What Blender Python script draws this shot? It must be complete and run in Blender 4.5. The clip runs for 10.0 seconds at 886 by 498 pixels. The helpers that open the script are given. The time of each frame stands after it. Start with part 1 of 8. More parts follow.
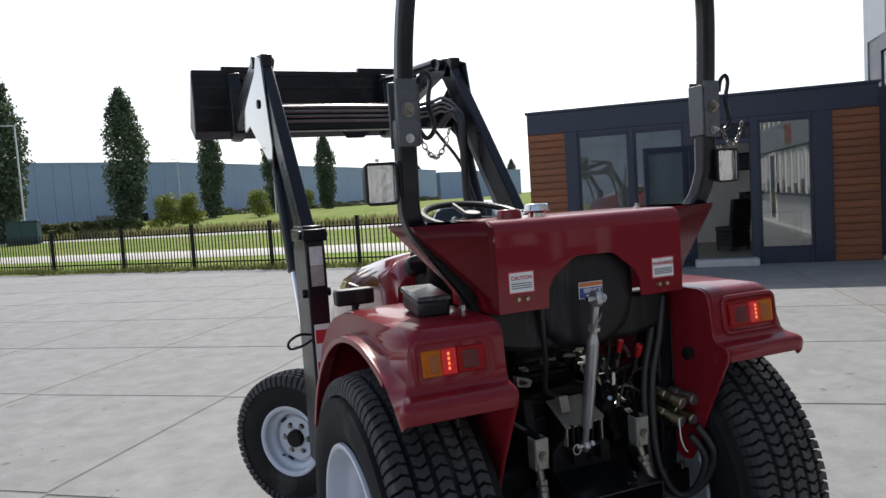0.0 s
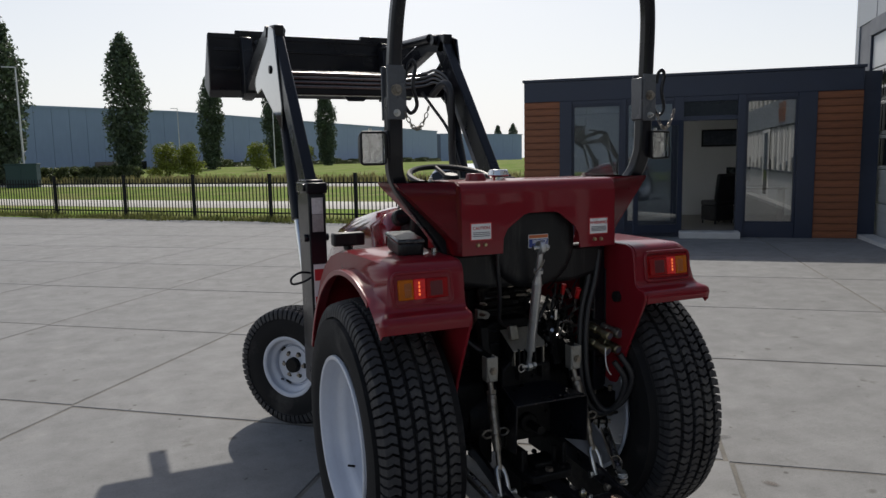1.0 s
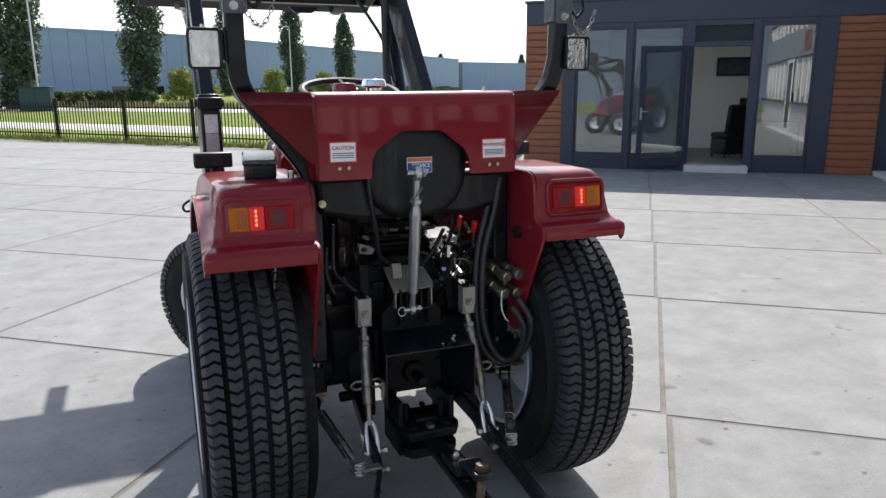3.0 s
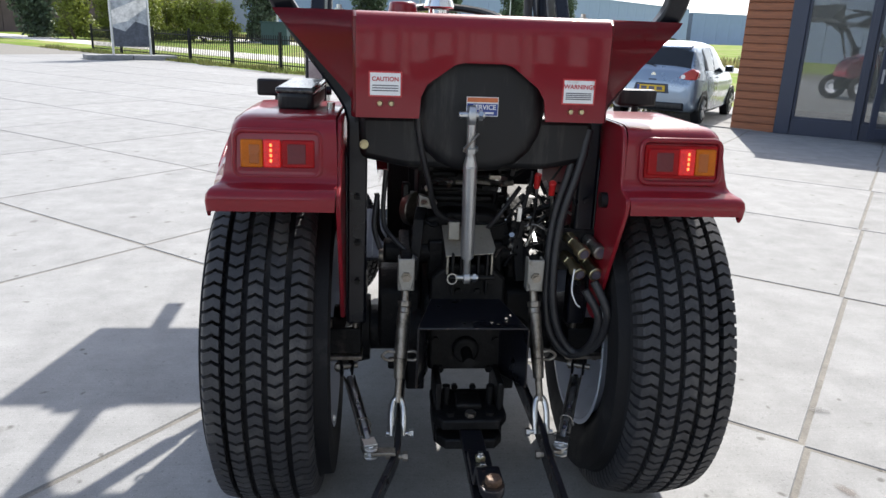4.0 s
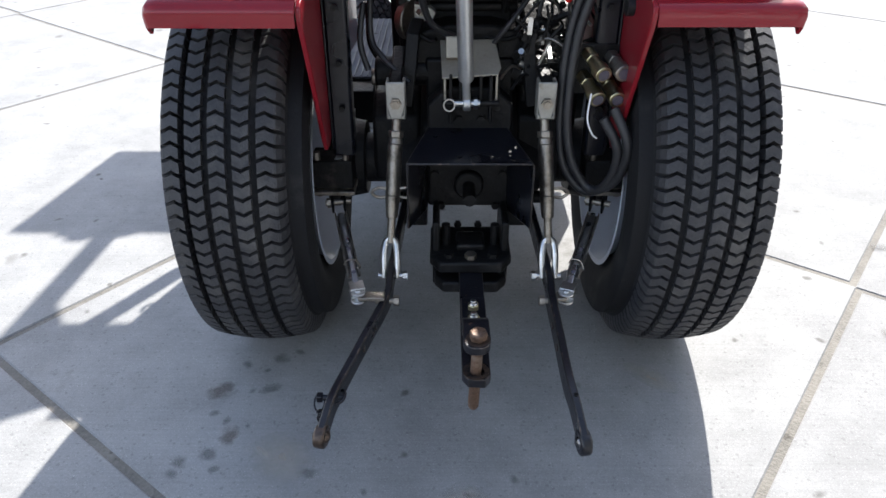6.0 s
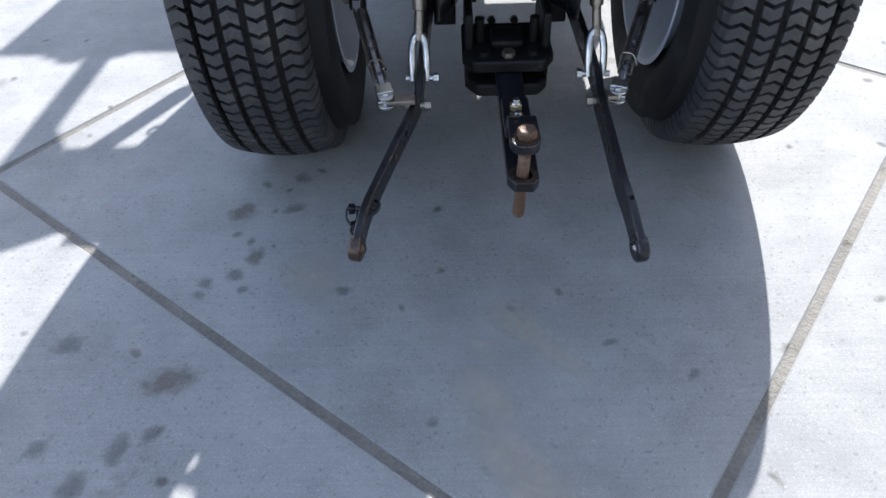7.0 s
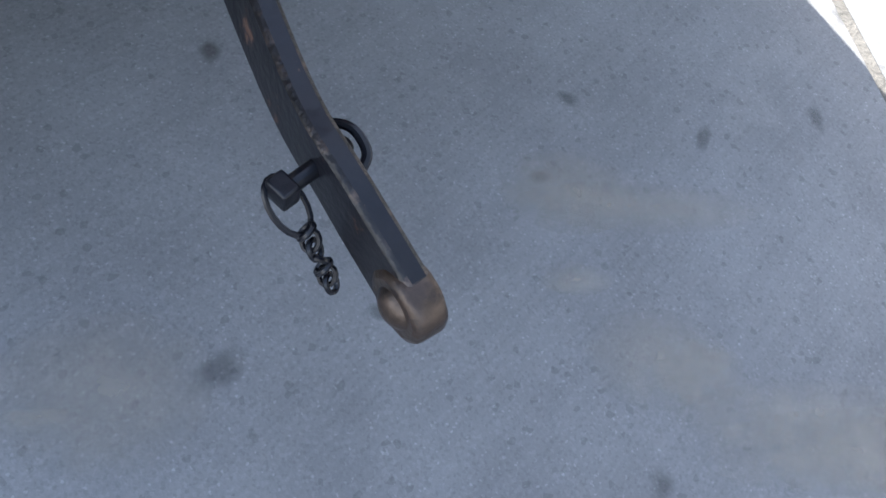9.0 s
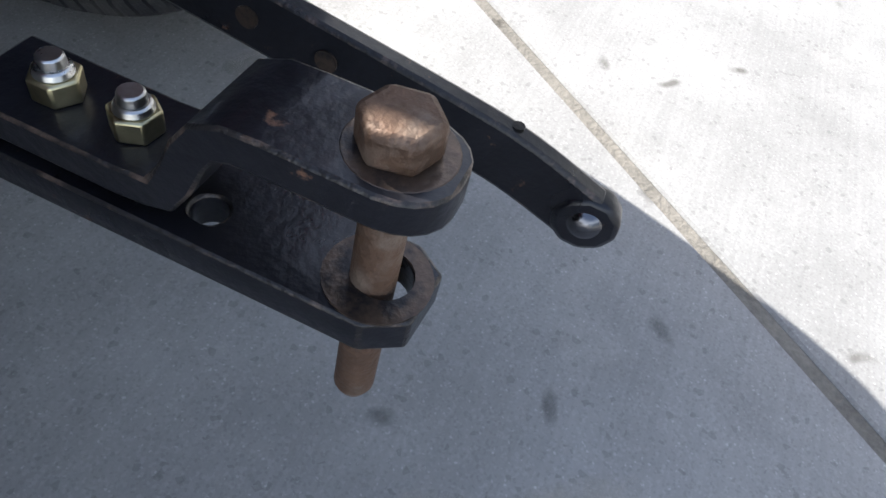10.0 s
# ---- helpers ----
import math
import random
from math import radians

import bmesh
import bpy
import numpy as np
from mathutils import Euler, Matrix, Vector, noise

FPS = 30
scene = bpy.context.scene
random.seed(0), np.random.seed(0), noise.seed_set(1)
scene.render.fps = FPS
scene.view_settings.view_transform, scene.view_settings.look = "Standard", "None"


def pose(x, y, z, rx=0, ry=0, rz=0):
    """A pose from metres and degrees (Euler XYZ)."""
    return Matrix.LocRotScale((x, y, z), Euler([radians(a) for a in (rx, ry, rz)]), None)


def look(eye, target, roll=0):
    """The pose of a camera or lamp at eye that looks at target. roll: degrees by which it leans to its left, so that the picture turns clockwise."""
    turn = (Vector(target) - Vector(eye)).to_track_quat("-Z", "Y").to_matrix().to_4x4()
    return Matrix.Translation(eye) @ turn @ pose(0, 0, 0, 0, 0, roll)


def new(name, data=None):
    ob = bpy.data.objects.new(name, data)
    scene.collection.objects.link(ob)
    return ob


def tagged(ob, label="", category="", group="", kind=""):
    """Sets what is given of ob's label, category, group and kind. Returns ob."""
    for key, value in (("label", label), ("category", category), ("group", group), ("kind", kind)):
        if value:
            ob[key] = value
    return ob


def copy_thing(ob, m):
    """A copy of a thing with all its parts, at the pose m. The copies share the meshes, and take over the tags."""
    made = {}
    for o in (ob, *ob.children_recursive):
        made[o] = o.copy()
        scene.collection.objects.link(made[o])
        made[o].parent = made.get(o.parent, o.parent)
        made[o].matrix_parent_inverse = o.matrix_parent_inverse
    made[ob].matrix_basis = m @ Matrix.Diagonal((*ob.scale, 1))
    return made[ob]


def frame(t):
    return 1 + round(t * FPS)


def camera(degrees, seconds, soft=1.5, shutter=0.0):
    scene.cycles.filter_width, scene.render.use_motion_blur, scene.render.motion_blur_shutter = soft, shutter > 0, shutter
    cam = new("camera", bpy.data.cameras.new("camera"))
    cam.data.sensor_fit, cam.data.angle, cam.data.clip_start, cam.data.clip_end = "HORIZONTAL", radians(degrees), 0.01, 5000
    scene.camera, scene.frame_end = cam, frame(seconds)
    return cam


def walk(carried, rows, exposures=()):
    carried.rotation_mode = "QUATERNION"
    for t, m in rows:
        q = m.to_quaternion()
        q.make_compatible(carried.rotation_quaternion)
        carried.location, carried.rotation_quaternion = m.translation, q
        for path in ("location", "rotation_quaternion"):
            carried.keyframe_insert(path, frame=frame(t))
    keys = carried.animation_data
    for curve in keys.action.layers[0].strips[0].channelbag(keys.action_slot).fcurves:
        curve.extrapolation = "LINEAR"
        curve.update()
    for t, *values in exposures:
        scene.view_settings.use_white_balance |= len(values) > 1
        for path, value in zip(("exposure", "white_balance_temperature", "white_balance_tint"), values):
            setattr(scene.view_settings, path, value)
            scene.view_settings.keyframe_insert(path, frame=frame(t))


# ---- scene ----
cam = camera(63.6, 10.0)
PATH = [
    (0, (-1.284, -2.097, 1.629), (-0.502, -0.262, 1.485), -3.7),
    (0.3, (-1.381, -2.282, 1.672), (-0.526, -0.474, 1.659), -1.8),
    (0.5, (-1.392, -2.396, 1.655), (-0.58, -0.569, 1.602), -1.2),
    (1, (-1.428, -2.627, 1.635), (-0.646, -0.803, 1.385), -1.1),
    (1.5, (-1.428, -2.666, 1.617), (-0.619, -0.89, 1.178), 0.2),
    (2, (-1.366, -2.687, 1.613), (-0.591, -0.885, 1.221), -0.2),
    (2.2, (-1.297, -2.68, 1.592), (-0.52, -0.868, 1.255), 0.4),
    (3.3, (-0.576, -2.405, 1.546), (0.041, -0.567, 1.055), -2.5),
    (3.5, (-0.447, -2.382, 1.529), (-0.063, -0.482, 1.037), -1.0),
    (4, (-0.27, -2.201, 1.501), (-0.095, -0.295, 0.922), 2.1),
    (4.5, (-0.152, -2.01, 1.5), (0.014, -0.121, 0.863), 1.2),
    (5, (-0.061, -1.965, 1.505), (-0.034, -0.097, 0.791), 1.0),
    (5.2, (-0.043, -1.967, 1.462), (-0.055, -0.109, 0.72), 0.9),
    (6.3, (-0.072, -1.95, 1.455), (-0.084, -0.327, 0.286), -0.5),
    (6.5, (-0.032, -1.94, 1.439), (-0.083, -0.356, 0.22), -1.7),
    (6.6, (-0.045, -1.935, 1.428), (-0.078, -0.369, 0.184), -1.5),
    (7, (-0.145, -1.89, 1.29), (-0.17, -0.458, -0.107), -2.0),
    (7.5, (-0.366, -1.724, 1.178), (-0.196, -0.429, -0.336), -5.4),
    (7.6, (-0.433, -1.633, 1.123), (-0.002, -0.444, -0.427), 1.1),
    (8, (-0.495, -1.338, 0.974), (0.097, -0.307, -0.635), -1.7),
    (8.5, (-0.53, -1.064, 0.841), (0.207, -0.347, -0.875), 9.4),
    (9, (-0.517, -0.893, 0.666), (0.404, -0.554, -1.077), 25.1),
    (9.3, (-0.457, -0.852, 0.621), (0.499, -0.586, -1.116), 27.0),
    (9.5, (-0.365, -0.82, 0.637), (0.676, -0.574, -1.053), 22.2),
    (9.7, (-0.275, -0.815, 0.659), (0.893, -0.525, -0.939), 16.4),
    (9.8, (-0.243, -0.816, 0.67), (0.959, -0.555, -0.907), 16.2),
    (10, (-0.213, -0.811, 0.678), (1.052, -0.549, -0.848), 15.4),
]
# the clip's camera opens up as it nears the shaded ground
EXPOSURES = [(0, 0.25, 6550, 10), (0.5, -0.28, 6700, 10), (1.0, -0.38, 6700, 10), (1.5, 0.2, 6550, 10), (2.0, 0.55, 6500, 10), (3.3, 0.8, 6500, 10), (4.0, 1.1, 6500, 10), (4.5, 1.35, 6500, 10), (5.2, 1.5, 6500, 10), (6.5, 1.58, 6250, 10), (7.5, 1.48, 6000, 10), (8.0, 1.64, 6030, 10), (8.5, 1.8, 6130, 10), (9.0, 1.96, 6200, 10), (9.5, 1.88, 6200, 10), (10.0, 1.66, 6500, 10)]
walk(cam, [(t, look(eye, target, roll)) for t, eye, target, roll in PATH], EXPOSURES)
SKY, SUN = 0.125, 4.3

# ---- world and sun ----
SUN_AZ, SUN_EL = radians(20.0), radians(42.5)   # from +y towards +x
world = bpy.data.worlds.new("sky")
scene.world = world
world.use_nodes = True
wn = world.node_tree
sky = wn.nodes.new("ShaderNodeTexSky")
sky.sky_type = "NISHITA"
sky.sun_disc = False
sky.sun_elevation, sky.sun_rotation = SUN_EL, SUN_AZ
sky.air_density, sky.dust_density, sky.ozone_density = 1.0, 1.6, 1.0
wn.nodes["Background"].inputs[1].default_value = SKY
haze = wn.nodes.new("ShaderNodeMix")      # summer haze, thickest towards the horizon
haze.data_type = "RGBA"
haze.inputs[7].default_value = (9.3, 9.7, 10.4, 1)
wtc, wsep, wmr = wn.nodes.new("ShaderNodeTexCoord"), wn.nodes.new("ShaderNodeSeparateXYZ"), wn.nodes.new("ShaderNodeMapRange")
wn.links.new(wtc.outputs["Generated"], wsep.inputs[0])
wn.links.new(wsep.outputs["Z"], wmr.inputs[0])
wmr.inputs[1].default_value, wmr.inputs[2].default_value, wmr.inputs[3].default_value, wmr.inputs[4].default_value = 0.0, 0.55, 0.88, 0.04
wn.links.new(wmr.outputs[0], haze.inputs[0])
wn.links.new(sky.outputs[0], haze.inputs[6])
wn.links.new(haze.outputs[2], wn.nodes["Background"].inputs[0])
sun_data = bpy.data.lights.new("sun", "SUN")
sun_data.energy, sun_data.angle, sun_data.color = SUN, radians(0.55), (1.0, 0.96, 0.90)
sun = new("sun", sun_data)
to_sun = Vector((math.cos(SUN_EL) * math.sin(SUN_AZ), math.cos(SUN_EL) * math.cos(SUN_AZ), math.sin(SUN_EL)))
sun.matrix_world = look(to_sun * 60, (0, 0, 0))


# ---- materials ----
def mat(name, col, rough=0.5, metal=0.0, var=0.15, scale=6.0, fine=90.0, bump=0.08, coat=0.0, rvar=0.12,
        spots=None, spotscale=5.0, spotlo=0.62, spothi=0.7, rand=0.0, emit=0.0, stretch=(1, 1, 1), spec=0.5):
    """A principled material with coarse and fine variation; spots: colour of stains or wear; rand: change from object to object."""
    m = bpy.data.materials.new(name)
    m.use_nodes = True
    nt = m.node_tree
    N, L = nt.nodes, nt.links
    b = N["Principled BSDF"]
    tc = N.new("ShaderNodeTexCoord")
    mp = N.new("ShaderNodeMapping")
    mp.inputs["Scale"].default_value = stretch
    L.new(tc.outputs["Object"], mp.inputs["Vector"])
    n1 = N.new("ShaderNodeTexNoise")
    n1.inputs["Scale"].default_value, n1.inputs["Detail"].default_value = scale, 6.0
    n2 = N.new("ShaderNodeTexNoise")
    n2.inputs["Scale"].default_value, n2.inputs["Detail"].default_value = fine, 4.0
    for n in (n1, n2):
        L.new(mp.outputs[0], n.inputs["Vector"])
    rp = N.new("ShaderNodeValToRGB")
    rp.color_ramp.elements[0].position, rp.color_ramp.elements[1].position = 0.3, 0.7
    rp.color_ramp.elements[0].color = (*[c * (1 - var) for c in col], 1)
    rp.color_ramp.elements[1].color = (*[min(1, c * (1 + var)) for c in col], 1)
    mixn = N.new("ShaderNodeMix")
    mixn.inputs[0].default_value = 0.4
    L.new(n1.outputs["Fac"], mixn.inputs[2])
    L.new(n2.outputs["Fac"], mixn.inputs[3])
    L.new(mixn.outputs[0], rp.inputs[0])
    out = rp.outputs[0]
    if spots:
        n3 = N.new("ShaderNodeTexNoise")
        n3.inputs["Scale"].default_value, n3.inputs["Detail"].default_value = spotscale, 8.0
        n3.inputs["Roughness"].default_value = 0.65
        L.new(mp.outputs[0], n3.inputs["Vector"])
        mr = N.new("ShaderNodeMapRange")
        mr.inputs[1].default_value, mr.inputs[2].default_value = spotlo, spothi
        L.new(n3.outputs["Fac"], mr.inputs[0])
        mx = N.new("ShaderNodeMix")
        mx.data_type = "RGBA"
        L.new(mr.outputs[0], mx.inputs[0])
        L.new(out, mx.inputs[6])
        mx.inputs[7].default_value = (*spots, 1)
        out = mx.outputs[2]
    if rand:
        oi = N.new("ShaderNodeObjectInfo")
        mr2 = N.new("ShaderNodeMapRange")
        mr2.inputs[3].default_value, mr2.inputs[4].default_value = 1 - rand, 1 + rand
        L.new(oi.outputs["Random"], mr2.inputs[0])
        hs = N.new("ShaderNodeHueSaturation")
        L.new(mr2.outputs[0], hs.inputs["Value"])
        L.new(out, hs.inputs["Color"])
        out = hs.outputs[0]
    L.new(out, b.inputs["Base Color"])
    mr3 = N.new("ShaderNodeMapRange")
    mr3.inputs[3].default_value, mr3.inputs[4].default_value = max(0.02, rough - rvar), min(1, rough + rvar)
    L.new(n1.outputs["Fac"], mr3.inputs[0])
    L.new(mr3.outputs[0], b.inputs["Roughness"])
    b.inputs["Metallic"].default_value = metal
    b.inputs["Coat Weight"].default_value = coat
    b.inputs["Coat Roughness"].default_value = 0.05
    b.inputs["Specular IOR Level"].default_value = spec
    if emit:
        b.inputs["Emission Color"].default_value = (*col, 1)
        b.inputs["Emission Strength"].default_value = emit
    if bump:
        bp = N.new("ShaderNodeBump")
        bp.inputs["Strength"].default_value, bp.inputs["Distance"].default_value = bump, 0.01
        L.new(n2.outputs["Fac"], bp.inputs["Height"])
        L.new(bp.outputs[0], b.inputs["Normal"])
    return m


def leaf_mat(name, col, var=0.45):
    """Leaves: colour changes from leaf to leaf, and light shines through."""
    m = bpy.data.materials.new(name)
    m.use_nodes = True
    nt = m.node_tree
    N, L = nt.nodes, nt.links
    b = N["Principled BSDF"]
    g = N.new("ShaderNodeNewGeometry")
    rp = N.new("ShaderNodeValToRGB")
    rp.color_ramp.elements[0].color = (*[c * (1 - var) for c in col], 1)
    rp.color_ramp.elements[1].color = (*[c * (1 + var) for c in col], 1)
    L.new(g.outputs["Random Per Island"], rp.inputs[0])
    L.new(rp.outputs[0], b.inputs["Base Color"])
    b.inputs["Roughness"].default_value = 0.6
    tr = N.new("ShaderNodeBsdfTranslucent")
    L.new(rp.outputs[0], tr.inputs[0])
    ad = N.new("ShaderNodeMixShader")
    ad.inputs[0].default_value = 0.3
    L.new(b.outputs[0], ad.inputs[1])
    L.new(tr.outputs[0], ad.inputs[2])
    L.new(ad.outputs[0], N["Material Output"].inputs[0])
    return m


def glass_mat(name, tint=(0.9, 0.95, 0.95), rough=0.0, ior=1.95):
    m = bpy.data.materials.new(name)
    m.use_nodes = True
    b = m.node_tree.nodes["Principled BSDF"]
    b.inputs["Base Color"].default_value = (*tint, 1)
    b.inputs["Roughness"].default_value = rough
    b.inputs["Transmission Weight"].default_value = 1.0
    b.inputs["IOR"].default_value = ior
    return m


def concrete(name, col):
    """Brushed and worn concrete, with dark round drips, larger stains and pale scuffs."""
    m = mat(name, col, 0.86, spec=0.25, var=0.13, scale=1.3, fine=260, bump=0.12, rvar=0.1, spots=(0.155, 0.15, 0.142), spotscale=2.3,
            spotlo=0.64, spothi=0.74, rand=0.05)
    nt = m.node_tree
    N, L = nt.nodes, nt.links
    b = N["Principled BSDF"]
    src = b.inputs["Base Color"].links[0].from_socket
    geo = N.new("ShaderNodeNewGeometry")
    warp = N.new("ShaderNodeTexNoise")
    warp.inputs["Scale"].default_value = 9.0
    L.new(geo.outputs["Position"], warp.inputs["Vector"])
    addv = N.new("ShaderNodeVectorMath")
    addv.operation = "MULTIPLY_ADD"
    L.new(warp.outputs["Color"], addv.inputs[0])
    addv.inputs[1].default_value = (0.08, 0.08, 0.08)
    L.new(geo.outputs["Position"], addv.inputs[2])
    for sc, rad, dark, keep in ((3.2, 0.10, 0.62, 0.55), (7.5, 0.10, 0.5, 0.62), (1.4, 0.06, 0.7, 0.5)):
        v = N.new("ShaderNodeTexVoronoi")
        v.inputs["Scale"].default_value = sc
        L.new(addv.outputs[0], v.inputs["Vector"])
        edge = N.new("ShaderNodeMapRange")
        edge.inputs[1].default_value, edge.inputs[2].default_value = rad * 1.25, rad * 0.55
        L.new(v.outputs["Distance"], edge.inputs[0])
        pick = N.new("ShaderNodeMath")
        pick.operation = "GREATER_THAN"
        pick.inputs[1].default_value = keep
        sep = N.new("ShaderNodeSeparateColor")
        L.new(v.outputs["Color"], sep.inputs[0])
        L.new(sep.outputs[0], pick.inputs[0])
        mul = N.new("ShaderNodeMath")
        mul.operation = "MULTIPLY"
        L.new(edge.outputs[0], mul.inputs[0])
        L.new(pick.outputs[0], mul.inputs[1])
        mx = N.new("ShaderNodeMix")
        mx.data_type, mx.blend_type = "RGBA", "MULTIPLY"
        L.new(mul.outputs[0], mx.inputs[0])
        L.new(src, mx.inputs[6])
        mx.inputs[7].default_value = (dark, dark * 0.97, dark * 0.93, 1)
        src = mx.outputs[2]
    # fine brushed lines and pale scuffs
    mp = N.new("ShaderNodeMapping")
    mp.inputs["Scale"].default_value = (2.0, 150.0, 1.0)
    mp.inputs["Rotation"].default_value = (0, 0, 0.25)
    L.new(geo.outputs["Position"], mp.inputs["Vector"])
    st = N.new("ShaderNodeTexNoise")
    st.inputs["Scale"].default_value, st.inputs["Detail"].default_value = 1.0, 3.0
    L.new(mp.outputs[0], st.inputs["Vector"])
    mrs = N.new("ShaderNodeMapRange")
    mrs.inputs[1].default_value, mrs.inputs[2].default_value = 0.35, 0.65
    mrs.inputs[3].default_value, mrs.inputs[4].default_value = 0.96, 1.03
    L.new(st.outputs["Fac"], mrs.inputs[0])
    hs = N.new("ShaderNodeHueSaturation")
    L.new(mrs.outputs[0], hs.inputs["Value"])
    L.new(src, hs.inputs["Color"])
    src = hs.outputs[0]
    sc2 = N.new("ShaderNodeTexNoise")
    sc2.inputs["Scale"].default_value, sc2.inputs["Detail"].default_value = 3.1, 7.0
    L.new(addv.outputs[0], sc2.inputs["Vector"])
    mr4 = N.new("ShaderNodeMapRange")
    mr4.inputs[1].default_value, mr4.inputs[2].default_value = 0.63, 0.75
    mr4.inputs[4].default_value = 0.45
    L.new(sc2.outputs["Fac"], mr4.inputs[0])
    mx2 = N.new("ShaderNodeMix")
    mx2.data_type = "RGBA"
    L.new(mr4.outputs[0], mx2.inputs[0])
    L.new(src, mx2.inputs[6])
    mx2.inputs[7].default_value = (0.325, 0.318, 0.305, 1)
    src = mx2.outputs[2]
    for sc, keep, val in ((290.0, 0.84, 1.10), (340.0, 0.86, 0.90), (150.0, 0.975, 0.82), (430.0, 0.985, 1.30)):
        v = N.new("ShaderNodeTexVoronoi")
        v.inputs["Scale"].default_value = sc
        L.new(geo.outputs["Position"], v.inputs["Vector"])
        sep = N.new("ShaderNodeSeparateColor")
        L.new(v.outputs["Color"], sep.inputs[0])
        pick = N.new("ShaderNodeMath")
        pick.operation = "GREATER_THAN"
        pick.inputs[1].default_value = keep
        L.new(sep.outputs[0], pick.inputs[0])
        mx = N.new("ShaderNodeMix")
        mx.data_type, mx.blend_type = "RGBA", "MULTIPLY"
        L.new(pick.outputs[0], mx.inputs[0])
        L.new(src, mx.inputs[6])
        mx.inputs[7].default_value = (val, val, val, 1)
        src = mx.outputs[2]
    blot = N.new("ShaderNodeTexNoise")
    blot.inputs["Scale"].default_value, blot.inputs["Detail"].default_value, blot.inputs["Roughness"].default_value = 4.0, 9.0, 0.66
    L.new(geo.outputs["Position"], blot.inputs["Vector"])
    mb = N.new("ShaderNodeMapRange")
    mb.inputs[1].default_value, mb.inputs[2].default_value, mb.inputs[3].default_value, mb.inputs[4].default_value = 0.3, 0.7, 0.83, 1.15
    L.new(blot.outputs["Fac"], mb.inputs[0])
    hs2 = N.new("ShaderNodeHueSaturation")
    L.new(mb.outputs[0], hs2.inputs["Value"])
    L.new(src, hs2.inputs["Color"])
    L.new(hs2.outputs[0], b.inputs["Base Color"])
    return m


def patch_mat(name, col, strength, soft=0.45):
    """A flat patch that fades out unevenly from its own middle."""
    m = bpy.data.materials.new(name)
    m.use_nodes = True
    nt = m.node_tree
    N, L = nt.nodes, nt.links
    b = N["Principled BSDF"]
    b.inputs["Base Color"].default_value = (*col, 1)
    b.inputs["Roughness"].default_value = 0.75
    tc, ge = N.new("ShaderNodeTexCoord"), N.new("ShaderNodeNewGeometry")
    ln = N.new("ShaderNodeVectorMath")
    ln.operation = "LENGTH"
    L.new(tc.outputs["Object"], ln.inputs[0])
    nz = N.new("ShaderNodeTexNoise")
    nz.inputs["Scale"].default_value, nz.inputs["Detail"].default_value = 38.0, 6.0
    L.new(ge.outputs["Position"], nz.inputs["Vector"])
    ad = N.new("ShaderNodeMath")
    ad.operation = "MULTIPLY_ADD"
    L.new(nz.outputs["Fac"], ad.inputs[0])
    ad.inputs[1].default_value = 1.1
    L.new(ln.outputs["Value"], ad.inputs[2])
    mr = N.new("ShaderNodeMapRange")
    mr.inputs[1].default_value, mr.inputs[2].default_value, mr.inputs[3].default_value, mr.inputs[4].default_value = 1.10 + soft, 1.10 - soft, 0.0, strength
    L.new(ad.outputs[0], mr.inputs[0])
    L.new(mr.outputs[0], b.inputs["Alpha"])
    return m


RED = mat("maroon_paint", (0.200, 0.011, 0.018), 0.30, spec=0.10, var=0.10, scale=3, fine=260, bump=0.004, coat=0.5, rvar=0.08, spots=(0.16, 0.03, 0.032), spotscale=9, spotlo=0.66, spothi=0.8)
HOODRED = mat("glossy_maroon_paint", (0.20, 0.010, 0.018), 0.16, var=0.08, scale=3, fine=260, bump=0.002, coat=1.0, rvar=0.05)
BLACK = mat("black_paint", (0.006, 0.0065, 0.010), 0.30, spec=0.27, var=0.3, scale=7, fine=120, bump=0.05, coat=0.15, spots=(0.035, 0.033, 0.032), spotscale=14, spotlo=0.64, spothi=0.8)
GREASY = mat("greasy_black_iron", (0.007, 0.0068, 0.007), 0.5, spec=0.22, var=0.5, scale=12, fine=70, bump=0.25, spots=(0.055, 0.047, 0.04), spotscale=11, spotlo=0.6, spothi=0.78)
WORN = mat("worn_black_steel", (0.009, 0.009, 0.012), 0.33, spec=0.35, var=0.4, scale=18, fine=140, bump=0.08, coat=0.15, rvar=0.18, spots=(0.15, 0.080, 0.050), spotscale=42, spotlo=0.63, spothi=0.70)
PLASTIC = mat("black_plastic", (0.008, 0.008, 0.009), 0.45, spec=0.35, var=0.2, scale=9, fine=300, bump=0.06, spots=(0.045, 0.044, 0.042), spotscale=5, spotlo=0.52, spothi=0.75, stretch=(5, 5, 0.7))
RUBBER = mat("tyre_rubber", (0.010, 0.010, 0.011), 0.75, spec=0.25, var=0.25, scale=5, fine=120, bump=0.12, spots=(0.075, 0.07, 0.065), spotscale=4, spotlo=0.55, spothi=0.8)
TREAD = mat("tread_rubber", (0.034, 0.0335, 0.036), 0.62, spec=0.4, var=0.3, scale=6, fine=150, bump=0.2, spots=(0.10, 0.095, 0.088), spotscale=7, spotlo=0.52, spothi=0.78)
HOSE = mat("hose_rubber", (0.02, 0.02, 0.022), 0.45, var=0.2, scale=20, fine=200, bump=0.05)
WHITE = mat("white_rim_paint", (0.58, 0.61, 0.68), 0.32, var=0.05, scale=4, fine=80, bump=0.02, coat=0.3, spots=(0.45, 0.44, 0.42), spotscale=7, spotlo=0.66, spothi=0.8)
